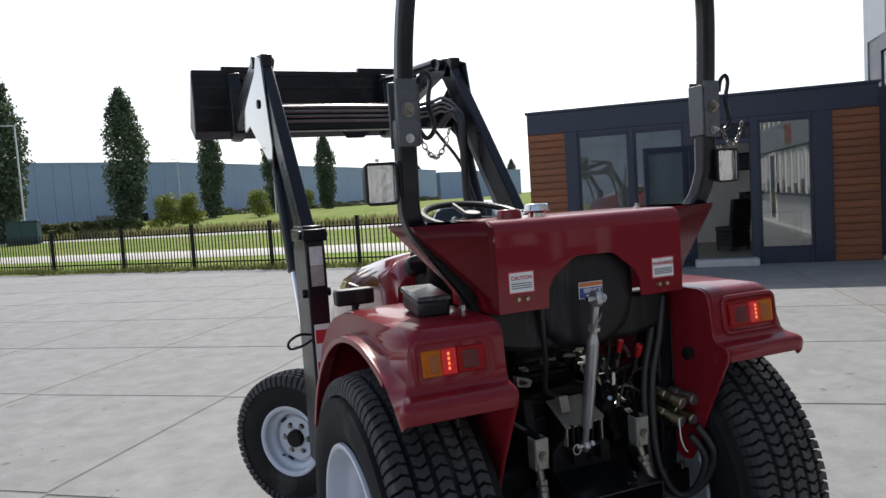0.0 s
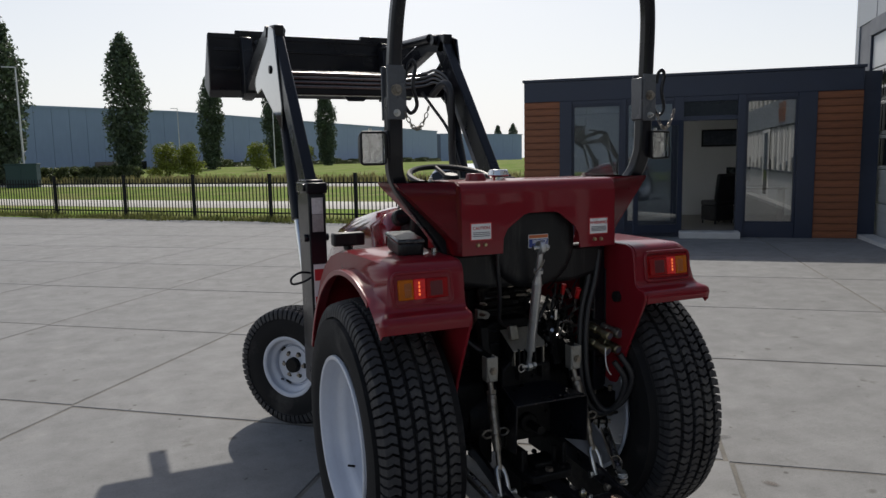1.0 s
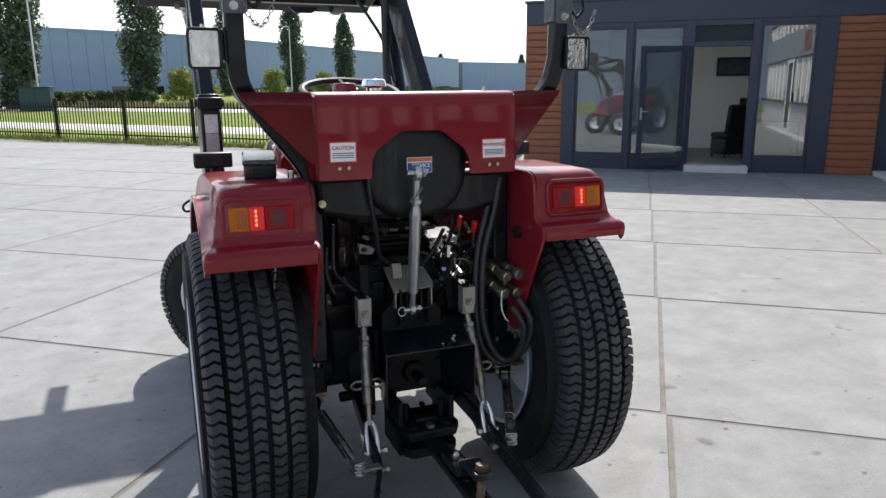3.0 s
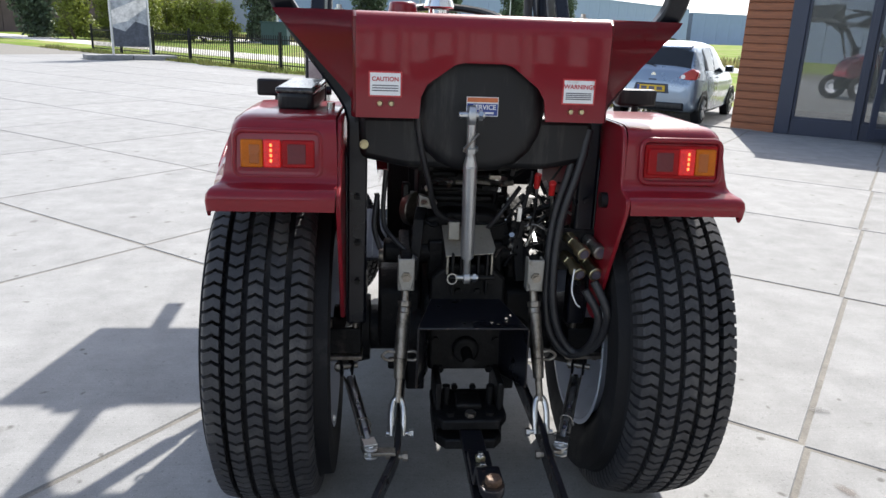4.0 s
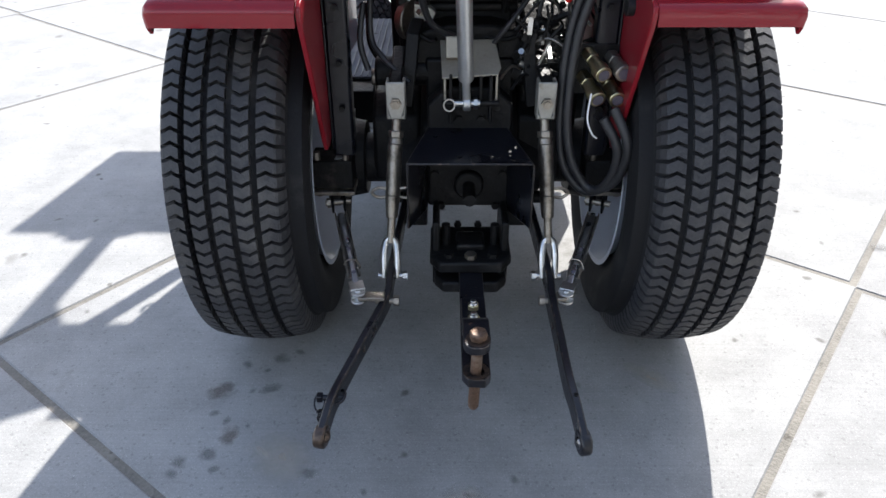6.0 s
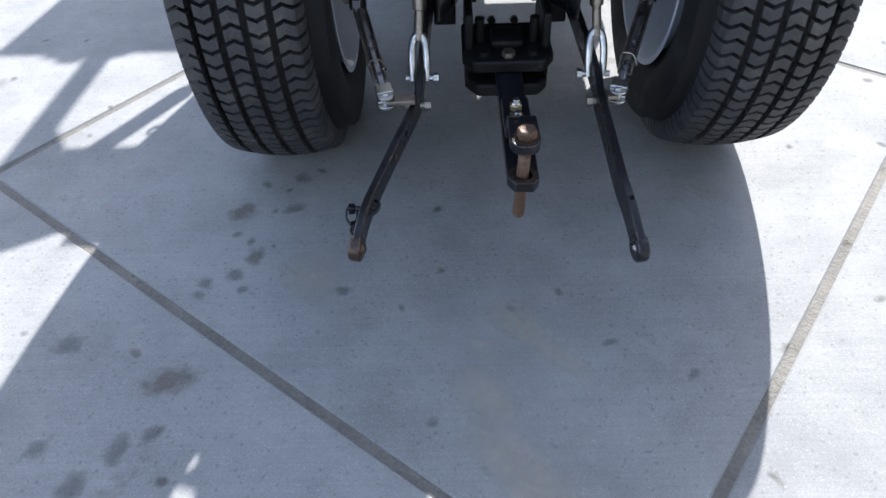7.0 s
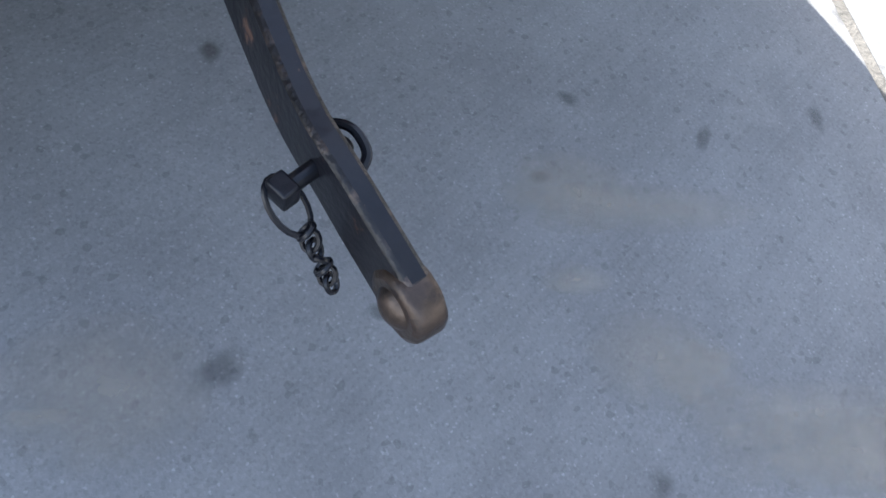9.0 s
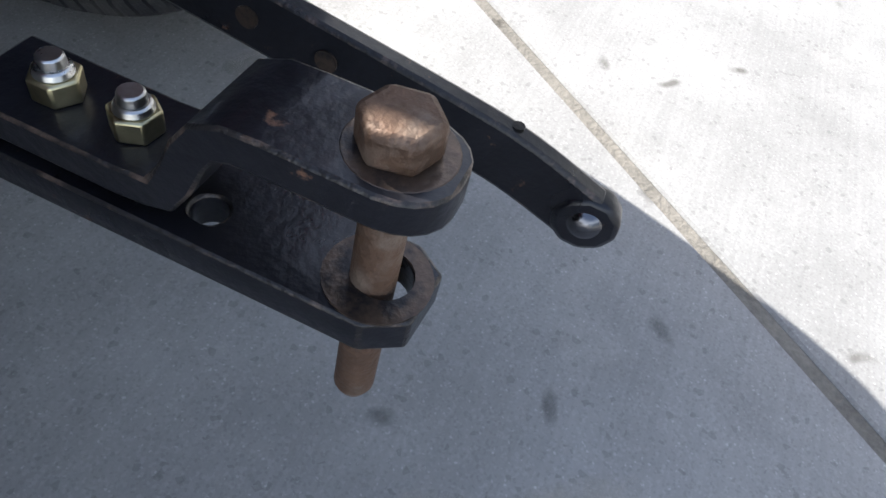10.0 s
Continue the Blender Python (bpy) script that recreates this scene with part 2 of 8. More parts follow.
ZINC = mat("zinc_steel", (0.56, 0.56, 0.55), 0.3, metal=1.0, var=0.15, scale=20, fine=150, bump=0.04, spots=(0.38, 0.36, 0.31), spotscale=22, spotlo=0.55, spothi=0.7)
BRASSY = mat("yellow_zinc", (0.47, 0.42, 0.26), 0.33, metal=1.0, var=0.25, scale=30, fine=150, bump=0.05, spots=(0.16, 0.12, 0.07), spotscale=28)
DULLSTEEL = mat("dull_steel", (0.30, 0.27, 0.23), 0.42, metal=0.9, var=0.35, scale=18, fine=120, bump=0.12, spots=(0.10, 0.08, 0.06), spotscale=20, spotlo=0.52, spothi=0.7)
RUST = mat("rusty_steel", (0.115, 0.068, 0.044), 0.6, metal=0.45, var=0.4, scale=30, fine=160, bump=0.25, spots=(0.20, 0.15, 0.115), spotscale=25, spotlo=0.5, spothi=0.66)
CHROME = mat("chrome", (0.75, 0.75, 0.74), 0.14, metal=1.0, var=0.05, scale=10, fine=80, bump=0.01)
AMBER = mat("amber_lens", (0.48, 0.12, 0.006), 0.12, spec=0.2, var=0.2, scale=25, fine=300, bump=0.3)
REDLENS = mat("red_lens", (0.30, 0.004, 0.006), 0.12, spec=0.2, var=0.2, scale=25, fine=300, bump=0.3)
REDLIT = mat("lit_red_lens", (0.55, 0.012, 0.012), 0.2, var=0.4, scale=60, fine=300, bump=0.3, emit=0.16)
LEDGLOW = mat("glowing_filament", (1.0, 0.22, 0.06), 0.3, var=0.2, bump=0, emit=1.2)
LABEL = mat("white_label", (0.78, 0.78, 0.77), 0.35, var=0.05, scale=10, fine=100, bump=0.0, spots=(0.6, 0.58, 0.55), spotscale=12)
LABELRED = mat("label_red", (0.50, 0.03, 0.035), 0.4, var=0.1, bump=0)
LABELBLUE = mat("label_blue", (0.03, 0.06, 0.25), 0.4, var=0.1, bump=0)
INK = mat("label_ink", (0.09, 0.08, 0.10), 0.5, var=0.1, bump=0)
LAMPGLASS = mat("lamp_reflector", (0.72, 0.70, 0.68), 0.12, metal=1.0, var=0.12, scale=25, fine=60, bump=0.15)
CLEARGLASS = glass_mat("clear_glass", (0.97, 0.98, 0.98), ior=1.4)
SLAB = concrete("yard_concrete", (0.238, 0.238, 0.235))
SEALANT = mat("joint_filling", (0.150, 0.140, 0.122), 0.9, var=0.4, scale=9, fine=120, bump=0.5, spots=(0.06, 0.055, 0.045), spotscale=13)
GRASS = mat("grass_ground", (0.135, 0.205, 0.032), 1.0, spec=0.05, var=0.4, scale=0.9, fine=14, bump=0.6, spots=(0.25, 0.225, 0.10), spotscale=0.30, spotlo=0.45, spothi=0.66)
PATHM = mat("pale_path", (0.46, 0.44, 0.41), 0.9, var=0.12, scale=1.5, fine=40, bump=0.2)
ASPHALT = mat("asphalt", (0.20, 0.195, 0.19), 0.9, var=0.2, scale=2, fine=80, bump=0.3)
FENCEM = mat("fence_paint", (0.008, 0.009, 0.010), 0.6, var=0.2, bump=0.04, spec=0.15)
WOOD = mat("cladding_wood", (0.23, 0.080, 0.033), 0.55, var=0.35, scale=2.2, fine=14, bump=0.2, stretch=(1, 1, 16), rand=0.12)
ANTHRA = mat("anthracite_frame", (0.020, 0.029, 0.055), 0.4, var=0.1, scale=3, fine=120, bump=0.02)
INNERW = mat("white_wall", (0.78, 0.78, 0.76), 0.8, var=0.04, scale=2, fine=60, bump=0.05)
INNERF = mat("office_floor", (0.26, 0.24, 0.21), 0.5, var=0.2, scale=3)
GREYCLAD = mat("grey_cladding", (0.30, 0.33, 0.37), 0.45, var=0.06, scale=1.5, fine=60, bump=0.03)
HALL = mat("blue_grey_cladding", (0.225, 0.30, 0.44), 0.6, var=0.10, scale=0.15, fine=2.5, bump=0.02, stretch=(1, 1, 0.15))
HALLDARK = mat("dark_cladding", (0.10, 0.135, 0.20), 0.6, var=0.1, scale=0.3, fine=3, bump=0.02)
BRICKM = mat("dark_brick", (0.10, 0.072, 0.066), 0.85, var=0.25, scale=0.8, fine=9, bump=0.2)
BARK = mat("bark", (0.09, 0.07, 0.05), 0.9, var=0.3, scale=6, fine=30, bump=0.6)
LEAF = leaf_mat("poplar_leaves", (0.075, 0.108, 0.062), 0.65)
BUSHLEAF = leaf_mat("bush_leaves", (0.17, 0.20, 0.03))
HEDGELEAF = leaf_mat("hedge_leaves", (0.10, 0.125, 0.045), 0.6)
BLADE = leaf_mat("grass_blades", (0.14, 0.15, 0.04))
DRYBLADE = leaf_mat("dry_grass_blades", (0.22, 0.20, 0.085), 0.5)
PANE = glass_mat("window_glass", (0.55, 0.60, 0.63))
COATED = glass_mat("coated_window_glass", (0.36, 0.41, 0.44), ior=2.35)
CARPAINT = mat("silver_blue_car_paint", (0.26, 0.32, 0.39), 0.28, metal=0.6, var=0.04, scale=2, fine=400, bump=0.0, coat=0.8, rvar=0.05)
CARGLASS = mat("dark_car_glass", (0.012, 0.014, 0.016), 0.04, var=0.1, bump=0, rvar=0.02)
CARLAMP = mat("car_tail_lens", (0.36, 0.02, 0.02), 0.12, var=0.2, bump=0, coat=0.5)
PLATEY = mat("yellow_plate", (0.62, 0.40, 0.02), 0.4, var=0.05, bump=0)
ALLOY = mat("wheel_alloy", (0.5, 0.5, 0.5), 0.35, metal=0.8, var=0.1, bump=0)
GREENBOX = mat("green_cabinet_paint", (0.010, 0.042, 0.045), 0.5, var=0.15, bump=0.05)
POSTER = mat("poster_grey", (0.30, 0.32, 0.34), 0.35, var=0.75, scale=2.6, fine=7, bump=0)
POSTER2 = mat("poster_dark", (0.05, 0.06, 0.08), 0.35, var=0.6, scale=3.0, fine=12, bump=0)
POSTER3 = mat("poster_pale", (0.6, 0.58, 0.55), 0.35, var=0.4, scale=4.0, fine=12, bump=0)
GALVPLATE = mat("dull_zinc_plate", (0.34, 0.33, 0.30), 0.5, metal=0.55, var=0.2, scale=14, fine=120, bump=0.06, spots=(0.18, 0.16, 0.13), spotscale=15)
DARKPIPE = mat("dark_pipe", (0.20, 0.19, 0.18), 0.35, metal=0.6, var=0.3, scale=12, bump=0.03)
EYEWORN = mat("worn_brown_steel", (0.085, 0.06, 0.045), 0.34, metal=0.55, var=0.4, scale=30, fine=180, bump=0.1, spots=(0.02, 0.02, 0.022), spotscale=30, spotlo=0.5, spothi=0.62)
CHIPPED = mat("chipped_edge", (0.022, 0.02, 0.02), 0.36, metal=0.3, var=0.4, scale=30, fine=200, bump=0.2, spots=(0.13, 0.092, 0.072), spotscale=48, spotlo=0.52, spothi=0.68)
FOOTM = mat("foot_plate_metal", (0.16, 0.16, 0.17), 0.8, spec=0.15, metal=0.0, var=0.25, scale=9, fine=120, bump=0.1, spots=(0.05, 0.045, 0.04), spotscale=12)
TANPLATE = mat("bare_plate", (0.36, 0.33, 0.27), 0.5, metal=0.5, var=0.15, scale=14, fine=120, bump=0.05, spots=(0.2, 0.18, 0.14), spotscale=16)
BALLSTEEL = mat("ball_steel", (0.16, 0.16, 0.17), 0.22, metal=1.0, var=0.3, scale=25, fine=150, bump=0.06, spots=(0.03, 0.03, 0.03), spotscale=25)
BRIGHTZINC = mat("bright_zinc", (0.50, 0.51, 0.51), 0.34, metal=0.8, var=0.12, scale=20, fine=150, bump=0.04, spots=(0.36, 0.35, 0.32), spotscale=22, spotlo=0.55, spothi=0.7)
FACADE = mat("white_facade_panel", (0.62, 0.62, 0.60), 0.6, var=0.06, scale=1.5, fine=60, bump=0.03)
DOORM = mat("silver_door_panel", (0.50, 0.52, 0.54), 0.4, metal=0.2, var=0.06, scale=1.5, fine=60, bump=0.03)
GALV = mat("galvanised_steel", (0.45, 0.46, 0.47), 0.4, metal=0.8, var=0.15, bump=0.03)


# ---- mesh helpers ----
def finish(ob, me, smooth=38):
    if smooth:
        for p in me.polygons:
            p.use_smooth = True
        me.set_sharp_from_angle(angle=radians(smooth))
    return ob


def part(name, bm, material, parent, label="", bevel=0.0, smooth=38, kind="", matrix=None, edge=None):
    """Links a bmesh as one mesh object under a thing or a part."""
    me = bpy.data.meshes.new(name)
    bmesh.ops.recalc_face_normals(bm, faces=bm.faces[:])
    bm.to_mesh(me)
    bm.free()
    me.materials.append(material)
    ob = new(name, me)
    ob.parent = parent
    if matrix is not None:
        ob.matrix_basis = matrix
    finish(ob, me, smooth)
    if bevel:
        md = ob.modifiers.new("bevel", "BEVEL")
        md.width, md.segments, md.limit_method, md.angle_limit = bevel, 2, "ANGLE", radians(32)
        if edge is not None:
            me.materials.append(edge)
            md.material = 1
    if label or kind:
        tagged(ob, label, kind=kind)
    return ob


def thing(name, label, category, m=None, group="", kind=""):
    ob = new(name)
    if m is not None:
        ob.matrix_basis = m
    return tagged(ob, label, category, group, kind)


def solo(name, bm, material, label, category, m=None, bevel=0.0, smooth=38, group="", kind=""):
    """A thing that is one mesh."""
    ob = part(name, bm, material, None, "", bevel, smooth)
    if m is not None:
        ob.matrix_basis = m
    return tagged(ob, label, category, group, kind)


def box(bm, lo, hi, m=None):
    """An upright box from corner to corner."""
    vs = [bm.verts.new((x, y, z)) for x in (lo[0], hi[0]) for y in (lo[1], hi[1]) for z in (lo[2], hi[2])]
    for f in ((0, 1, 3, 2), (4, 6, 7, 5), (0, 4, 5, 1), (2, 3, 7, 6), (0, 2, 6, 4), (1, 5, 7, 3)):
        bm.faces.new([vs[i] for i in f])
    if m is not None:
        bmesh.ops.transform(bm, matrix=m, verts=vs)
    return vs


def cbox(bm, c, s, m=None):
    """A box by centre and size; m turns it about its centre."""
    vs = box(bm, [-k / 2 for k in s], [k / 2 for k in s])
    bmesh.ops.transform(bm, matrix=Matrix.Translation(c) @ (m if m is not None else Matrix()), verts=vs)
    return vs


def prism(bm, poly, axis, a, b):
    """A polygon drawn across an axis ('x': y, z; 'y': x, z; 'z': x, y) and drawn out from a to b."""
    def at(p, k):
        return {"x": (k, p[0], p[1]), "y": (p[0], k, p[1]), "z": (p[0], p[1], k)}[axis]
    lo, hi = [bm.verts.new(at(p, a)) for p in poly], [bm.verts.new(at(p, b)) for p in poly]
    n = len(poly)
    bm.faces.new(lo)
    bm.faces.new(hi[::-1])
    for i in range(n):
        bm.faces.new((lo[i], lo[(i + 1) % n], hi[(i + 1) % n], hi[i]))
    return lo + hi


def frame_of(d):
    d = d.normalized()
    up = Vector((0, 0, 1)) if abs(d.z) < 0.9 else Vector((0, 1, 0))
    a = d.cross(up).normalized()
    return a, a.cross(d).normalized()


def cyl(bm, p0, p1, r0, r1=None, n=14, turn=0.0):
    p0, p1 = Vector(p0), Vector(p1)
    r1 = r0 if r1 is None else r1
    a, b = frame_of(p1 - p0)
    rings = []
    for p, r in ((p0, r0), (p1, r1)):
        rings.append([bm.verts.new(p + (a * math.cos(turn + 2 * math.pi * i / n) + b * math.sin(turn + 2 * math.pi * i / n)) * r) for i in range(n)])
    bm.faces.new(rings[0])
    bm.faces.new(rings[1][::-1])
    for i in range(n):
        bm.faces.new((rings[0][i], rings[1][i], rings[1][(i + 1) % n], rings[0][(i + 1) % n]))


def curve_points(pts, per=6):
    """Points of a smooth line through pts."""
    P = [Vector(p) for p in pts]
    out = []
    for i in range(len(P) - 1):
        a, b, c, d = P[max(0, i - 1)], P[i], P[i + 1], P[min(len(P) - 1, i + 2)]
        for k in range(per):
            t = k / per
            out.append(0.5 * ((2 * b) + (c - a) * t + (2 * a - 5 * b + 4 * c - d) * t * t + (3 * b - a - 3 * c + d) * t ** 3))
    return out + [P[-1]]


def sweep(bm, pts, section, side=None, closed=False):
    """Draws a section (list of (a, b)) along points; side: the direction that 'a' keeps to, if given."""
    P = [Vector(p) for p in pts]
    rings = []
    prev = None
    n = len(P)
    for i, p in enumerate(P):
        if closed:
            d = (P[(i + 1) % n] - P[i - 1]).normalized()
        else:
            d = (P[min(n - 1, i + 1)] - P[max(0, i - 1)]).normalized()
        if side is not None:
            a = Vector(side)
            a = (a - d * a.dot(d)).normalized()
        elif prev is None:
            a = frame_of(d)[0]
        else:
            a = (prev - d * prev.dot(d)).normalized()
        prev = a
        b = a.cross(d)
        rings.append([bm.verts.new(p + a * u + b * v) for u, v in section])
    m = len(section)
    for i in range(n if closed else n - 1):
        r0, r1 = rings[i], rings[(i + 1) % n]
        for k in range(m):
            bm.faces.new((r0[k], r0[(k + 1) % m], r1[(k + 1) % m], r1[k]))
    if not closed:
        bm.faces.new(rings[0][::-1])
        bm.faces.new(rings[-1])


def ring_section(r, n=8):
    return [(r * math.cos(2 * math.pi * i / n), r * math.sin(2 * math.pi * i / n)) for i in range(n)]


def rect_section(w, h):
    return [(-w / 2, -h / 2), (w / 2, -h / 2), (w / 2, h / 2), (-w / 2, h / 2)]


def tube(bm, pts, r, n=8, per=6, closed=False):
    sweep(bm, curve_points(pts, per) if per > 1 else pts, ring_section(r, n), closed=closed)


def lathe(bm, prof, n=48, m=None):
    """Turns a profile of (x, radius) about the x axis."""
    rings = [[bm.verts.new((x, r * math.cos(2 * math.pi * i / n), r * math.sin(2 * math.pi * i / n))) for i in range(n)] for x, r in prof]
    for a, b in zip(rings, rings[1:]):
        for i in range(n):
            bm.faces.new((a[i], a[(i + 1) % n], b[(i + 1) % n], b[i]))
    if m is not None:
        bmesh.ops.transform(bm, matrix=m, verts=[v for r in rings for v in r])
    return rings


def words(name, text, size, material, parent, m, label=""):
    """Flat raised letters, turned into a mesh."""
    c = bpy.data.curves.new(name, "FONT")
    c.offset = size * 0.022
    c.body, c.size, c.extrude, c.align_x, c.align_y = text, size, 0.0003, "CENTER", "CENTER"
    tmp = bpy.data.objects.new(name, c)
    me = bpy.data.meshes.new_from_object(tmp)
    bpy.data.objects.remove(tmp)
    me.materials.clear()
    me.materials.append(material)
    ob = new(name, me)
    ob.parent = parent
    ob.matrix_basis = m
    return ob


B = bmesh.new

# ---- ground ----
bm = B()
# polar rings: flat round the yard, rising a little to a low bank far off
rings = []
radii = [0.01, 8, 16, 24, 30, 38, 46, 54, 62, 70, 80, 95, 120, 180, 300, 600, 1200, 2500]
nseg = 96
for r in radii:
    row = []
    for k in range(nseg):
        a = 2 * math.pi * k / nseg
        x, y = r * math.sin(a), r * math.cos(a)
        f = 0.730 * x + 0.683 * y - 13.9          # distance behind the fence
        z = -0.035 if r < 46 else -0.035 + max(0.0, min(1.0, (f - 34) / 40)) * 0.9
        row.append(bm.verts.new((x, y, z)))
    rings.append(row)
bm.faces.new(rings[0])
for a, b in zip(rings, rings[1:]):
    for k in range(nseg):
        bm.faces.new((a[k], a[(k + 1) % nseg], b[(k + 1) % nseg], b[k]))
solo("ground", bm, GRASS, "uneven green and yellowed grass reaching to the horizon", "ground", kind="structure")

FD, FN = Vector((0.683, -0.730, 0)), Vector((0.730, 0.683, 0))   # along the fence, and away from the yard
F0 = Vector((-1.72, 22.08, 0))


def strip(name, n0, n1, u0, u1, z, material, label):
    bm = B()
    steps = 40
    rows = []
    for k in range(steps + 1):
        u = u0 + (u1 - u0) * k / steps
        wob = 0.35 * math.sin(u * 0.21) + 0.2 * math.sin(u * 0.53)
        rows.append([bm.verts.new(F0 + FD * u + FN * (n + wob * 0.4) + Vector((0, 0, z + h))) for n, h in ((n0 - 0.1, -0.06), (n0, 0), (n1, 0), (n1 + 0.1, -0.06))])
    for a, b in zip(rows, rows[1:]):
        for i in range(3):
            bm.faces.new((a[i], a[i + 1], b[i + 1], b[i]))
    solo(name, bm, material, label, "path", kind="structure")


strip("path", 4.2, 8.2, -70, 60, 0.0, PATHM, "pale concrete cycle path behind the fence")
strip("road", 24.5, 30.5, -110, 150, 0.02, PATHM, "pale road crossing the grass")

# ---- office unit beside the yard ----
OA = Vector((6.1, 10.53, 0))
OM = Matrix.Translation(OA) @ Matrix.Rotation(math.atan2(-0.6292, 0.7773), 4, "Z")
office = thing("office_unit", "flat-roofed anthracite office unit with wood cladding and an open glass door", "building", OM)
W, D, H = 6.29, 4.2, 3.16
bm = B()
box(bm, (0, 0.02, 2.755), (W, 0.22, H))
part("fascia", bm, ANTHRA, office, "anthracite roof fascia", bevel=0.006)
bm = B()
box(bm, (-0.03, -0.012, H), (W + 0.03, D, H + 0.05))
part("roof", bm, ANTHRA, office, "flat roof with thin edge trim", bevel=0.004)
for a, b, lab in ((0.735, 0.985, ""), (1.965, 2.06, ""), (2.975, 3.155, ""), (4.145, 4.285, ""), (5.205, 5.525, "")):
    bm = B()
    box(bm, (a, 0.0, 0.0), (b, 0.20, 2.755))
    part("pier", bm, ANTHRA, office, bevel=0.006)
for a, b in ((0.985, 1.965), (2.06, 2.975), (4.285, 5.205)):
    bm = B()
    box(bm, (a, 0.03, 0.0), (b, 0.18, 0.27))
    part("window_sill_panel", bm, ANTHRA, office, bevel=0.004)
    bm = B()
    box(bm, (a, 0.03, 2.67), (b, 0.18, 2.755))
    part("window_head", bm, ANTHRA, office, bevel=0.004)
    bm = B()
    for lo, hi in (((a, 0.04, 0.27), (a + 0.045, 0.12, 2.67)), ((b - 0.045, 0.04, 0.27), (b, 0.12, 2.67)), ((a + 0.045, 0.04, 0.27), (b - 0.045, 0.12, 0.315)), ((a + 0.045, 0.04, 2.625), (b - 0.045, 0.12, 2.67))):
        box(bm, lo, hi)
    wf = part("window_frame", bm, ANTHRA, office, bevel=0.003)
    bm = B()
    box(bm, (a + 0.045, 0.075, 0.315), (b - 0.045, 0.087, 2.625))
    g = part("pane", bm, COATED, wf, "dark reflecting glass")
    g.visible_shadow = False
bm = B()
box(bm, (3.155, 0.03, 2.285), (4.145, 0.17, 2.375))
box(bm, (3.155, 0.03, 2.655), (4.145, 0.17, 2.755))
part("door_head", bm, ANTHRA, office, bevel=0.004)
bm = B()
box(bm, (3.155, 0.08, 2.375), (4.145, 0.092, 2.655))
part("transom_pane", bm, CARGLASS, office, "dark transom glass")
bm = B()
box(bm, (3.155, 0.03, 0.0), (4.145, 0.18, 0.13))
part("threshold", bm, ANTHRA, office, bevel=0.004)
# cladding boards
for a, b in ((0.0, 0.735), (5.525, W)):
    bm = B()
    box(bm, (a, 0.05, 0.0), (b, 0.20, 2.755))
    wall = part("cladding_wall", bm, ANTHRA, office)
    n = 20
    h = 2.755 / n
    for k in range(n):
        bm = B()
        w2 = b - a
        prism(bm, [(0.0, 0.004), (-0.018, 0.004), (-0.026, 0.012), (-0.026, h * 0.86), (-0.012, h - 0.002), (0.0, h - 0.002)], "x", 0, w2)
        o = part("board", bm, WOOD, wall, smooth=0, matrix=Matrix.Translation((a, 0.05, k * h)))
# other walls, floor, ceiling
for name, lo, hi, m in (("side_wall", (0.0, 0.20, 0.0), (0.12, 0.5, 2.9), ANTHRA), ("side_wall", (0.0, 3.7, 0.0), (0.12, D, 2.9), ANTHRA), ("side_wall", (0.0, 0.5, 0.0), (0.12, 3.7, 0.3), ANTHRA), ("side_wall", (0.0, 0.5, 2.65), (0.12, 3.7, 2.9), ANTHRA), ("side_wall", (W - 0.12, 0.20, 0.0), (W, D, 2.9), ANTHRA), ("back_wall", (0.12, D - 0.12, 0.0), (W - 0.12, D, 2.9), ANTHRA),
                        ("office_floor", (0.12, 0.18, 0.0), (W - 0.12, D - 0.12, 0.12), INNERF), ("office_ceiling", (0.12, 0.22, 2.70), (W - 0.12, D - 0.12, 2.9), INNERW)):
    bm = B()
    box(bm, lo, hi)
    part(name, bm, m, office)
for name, lo, hi in (("inner_wall", (0.125, 0.25, 0.12), (0.16, 0.5, 2.70)), ("inner_wall", (0.125, 3.7, 0.12), (0.16, D - 0.14, 2.70)), ("inner_wall", (W - 0.16, 0.25, 0.12), (W - 0.125, D - 0.14, 2.70)), ("inner_wall", (0.16, D - 0.16, 0.12), (W - 0.16, D - 0.125, 2.70))):
    bm = B()
    box(bm, lo, hi)
    part(name, bm, INNERW, office, "white plastered inner wall")
# pane of an out-of-view side opening, added so daylight brightens the room
bm = B()
box(bm, (0.055, 0.5, 0.3), (0.067, 3.7, 2.65))
g = part("side_pane", bm, CLEARGLASS, office, "clear pane in an added side opening that brightens the room")
g.visible_shadow = False
# open door leaf
door = new("door")
door.parent = office
door.matrix_basis = Matrix.Translation((3.13, -0.03, 0.10)) @ Matrix.Rotation(radians(180 + 22), 4, "Z")
tagged(door, "anthracite glass door standing open")
bm = B()
for lo, hi in (((0, -0.03, 0), (0.09, 0.03, 2.2)), ((0.89, -0.03, 0), (0.98, 0.03, 2.2)), ((0.09, -0.03, 0), (0.89, 0.03, 0.16)), ((0.09, -0.03, 2.1), (0.89, 0.03, 2.2))):
    box(bm, lo, hi)
part("door_frame", bm, ANTHRA, door, bevel=0.004)
bm = B()
box(bm, (0.09, -0.006, 0.16), (0.89, 0.006, 2.1))
g = part("door_pane", bm, PANE, door)
g.visible_shadow = False
bm = B()
tube(bm, [(0.935, 0.03, 1.02), (0.935, 0.075, 1.02), (0.90, 0.08, 1.02), (0.81, 0.08, 1.02)], 0.010, 8)
cbox(bm, (0.935, 0.034, 0.98), (0.035, 0.008, 0.22))
part("door_handle", bm, GALV, door, "brushed steel lever handle")
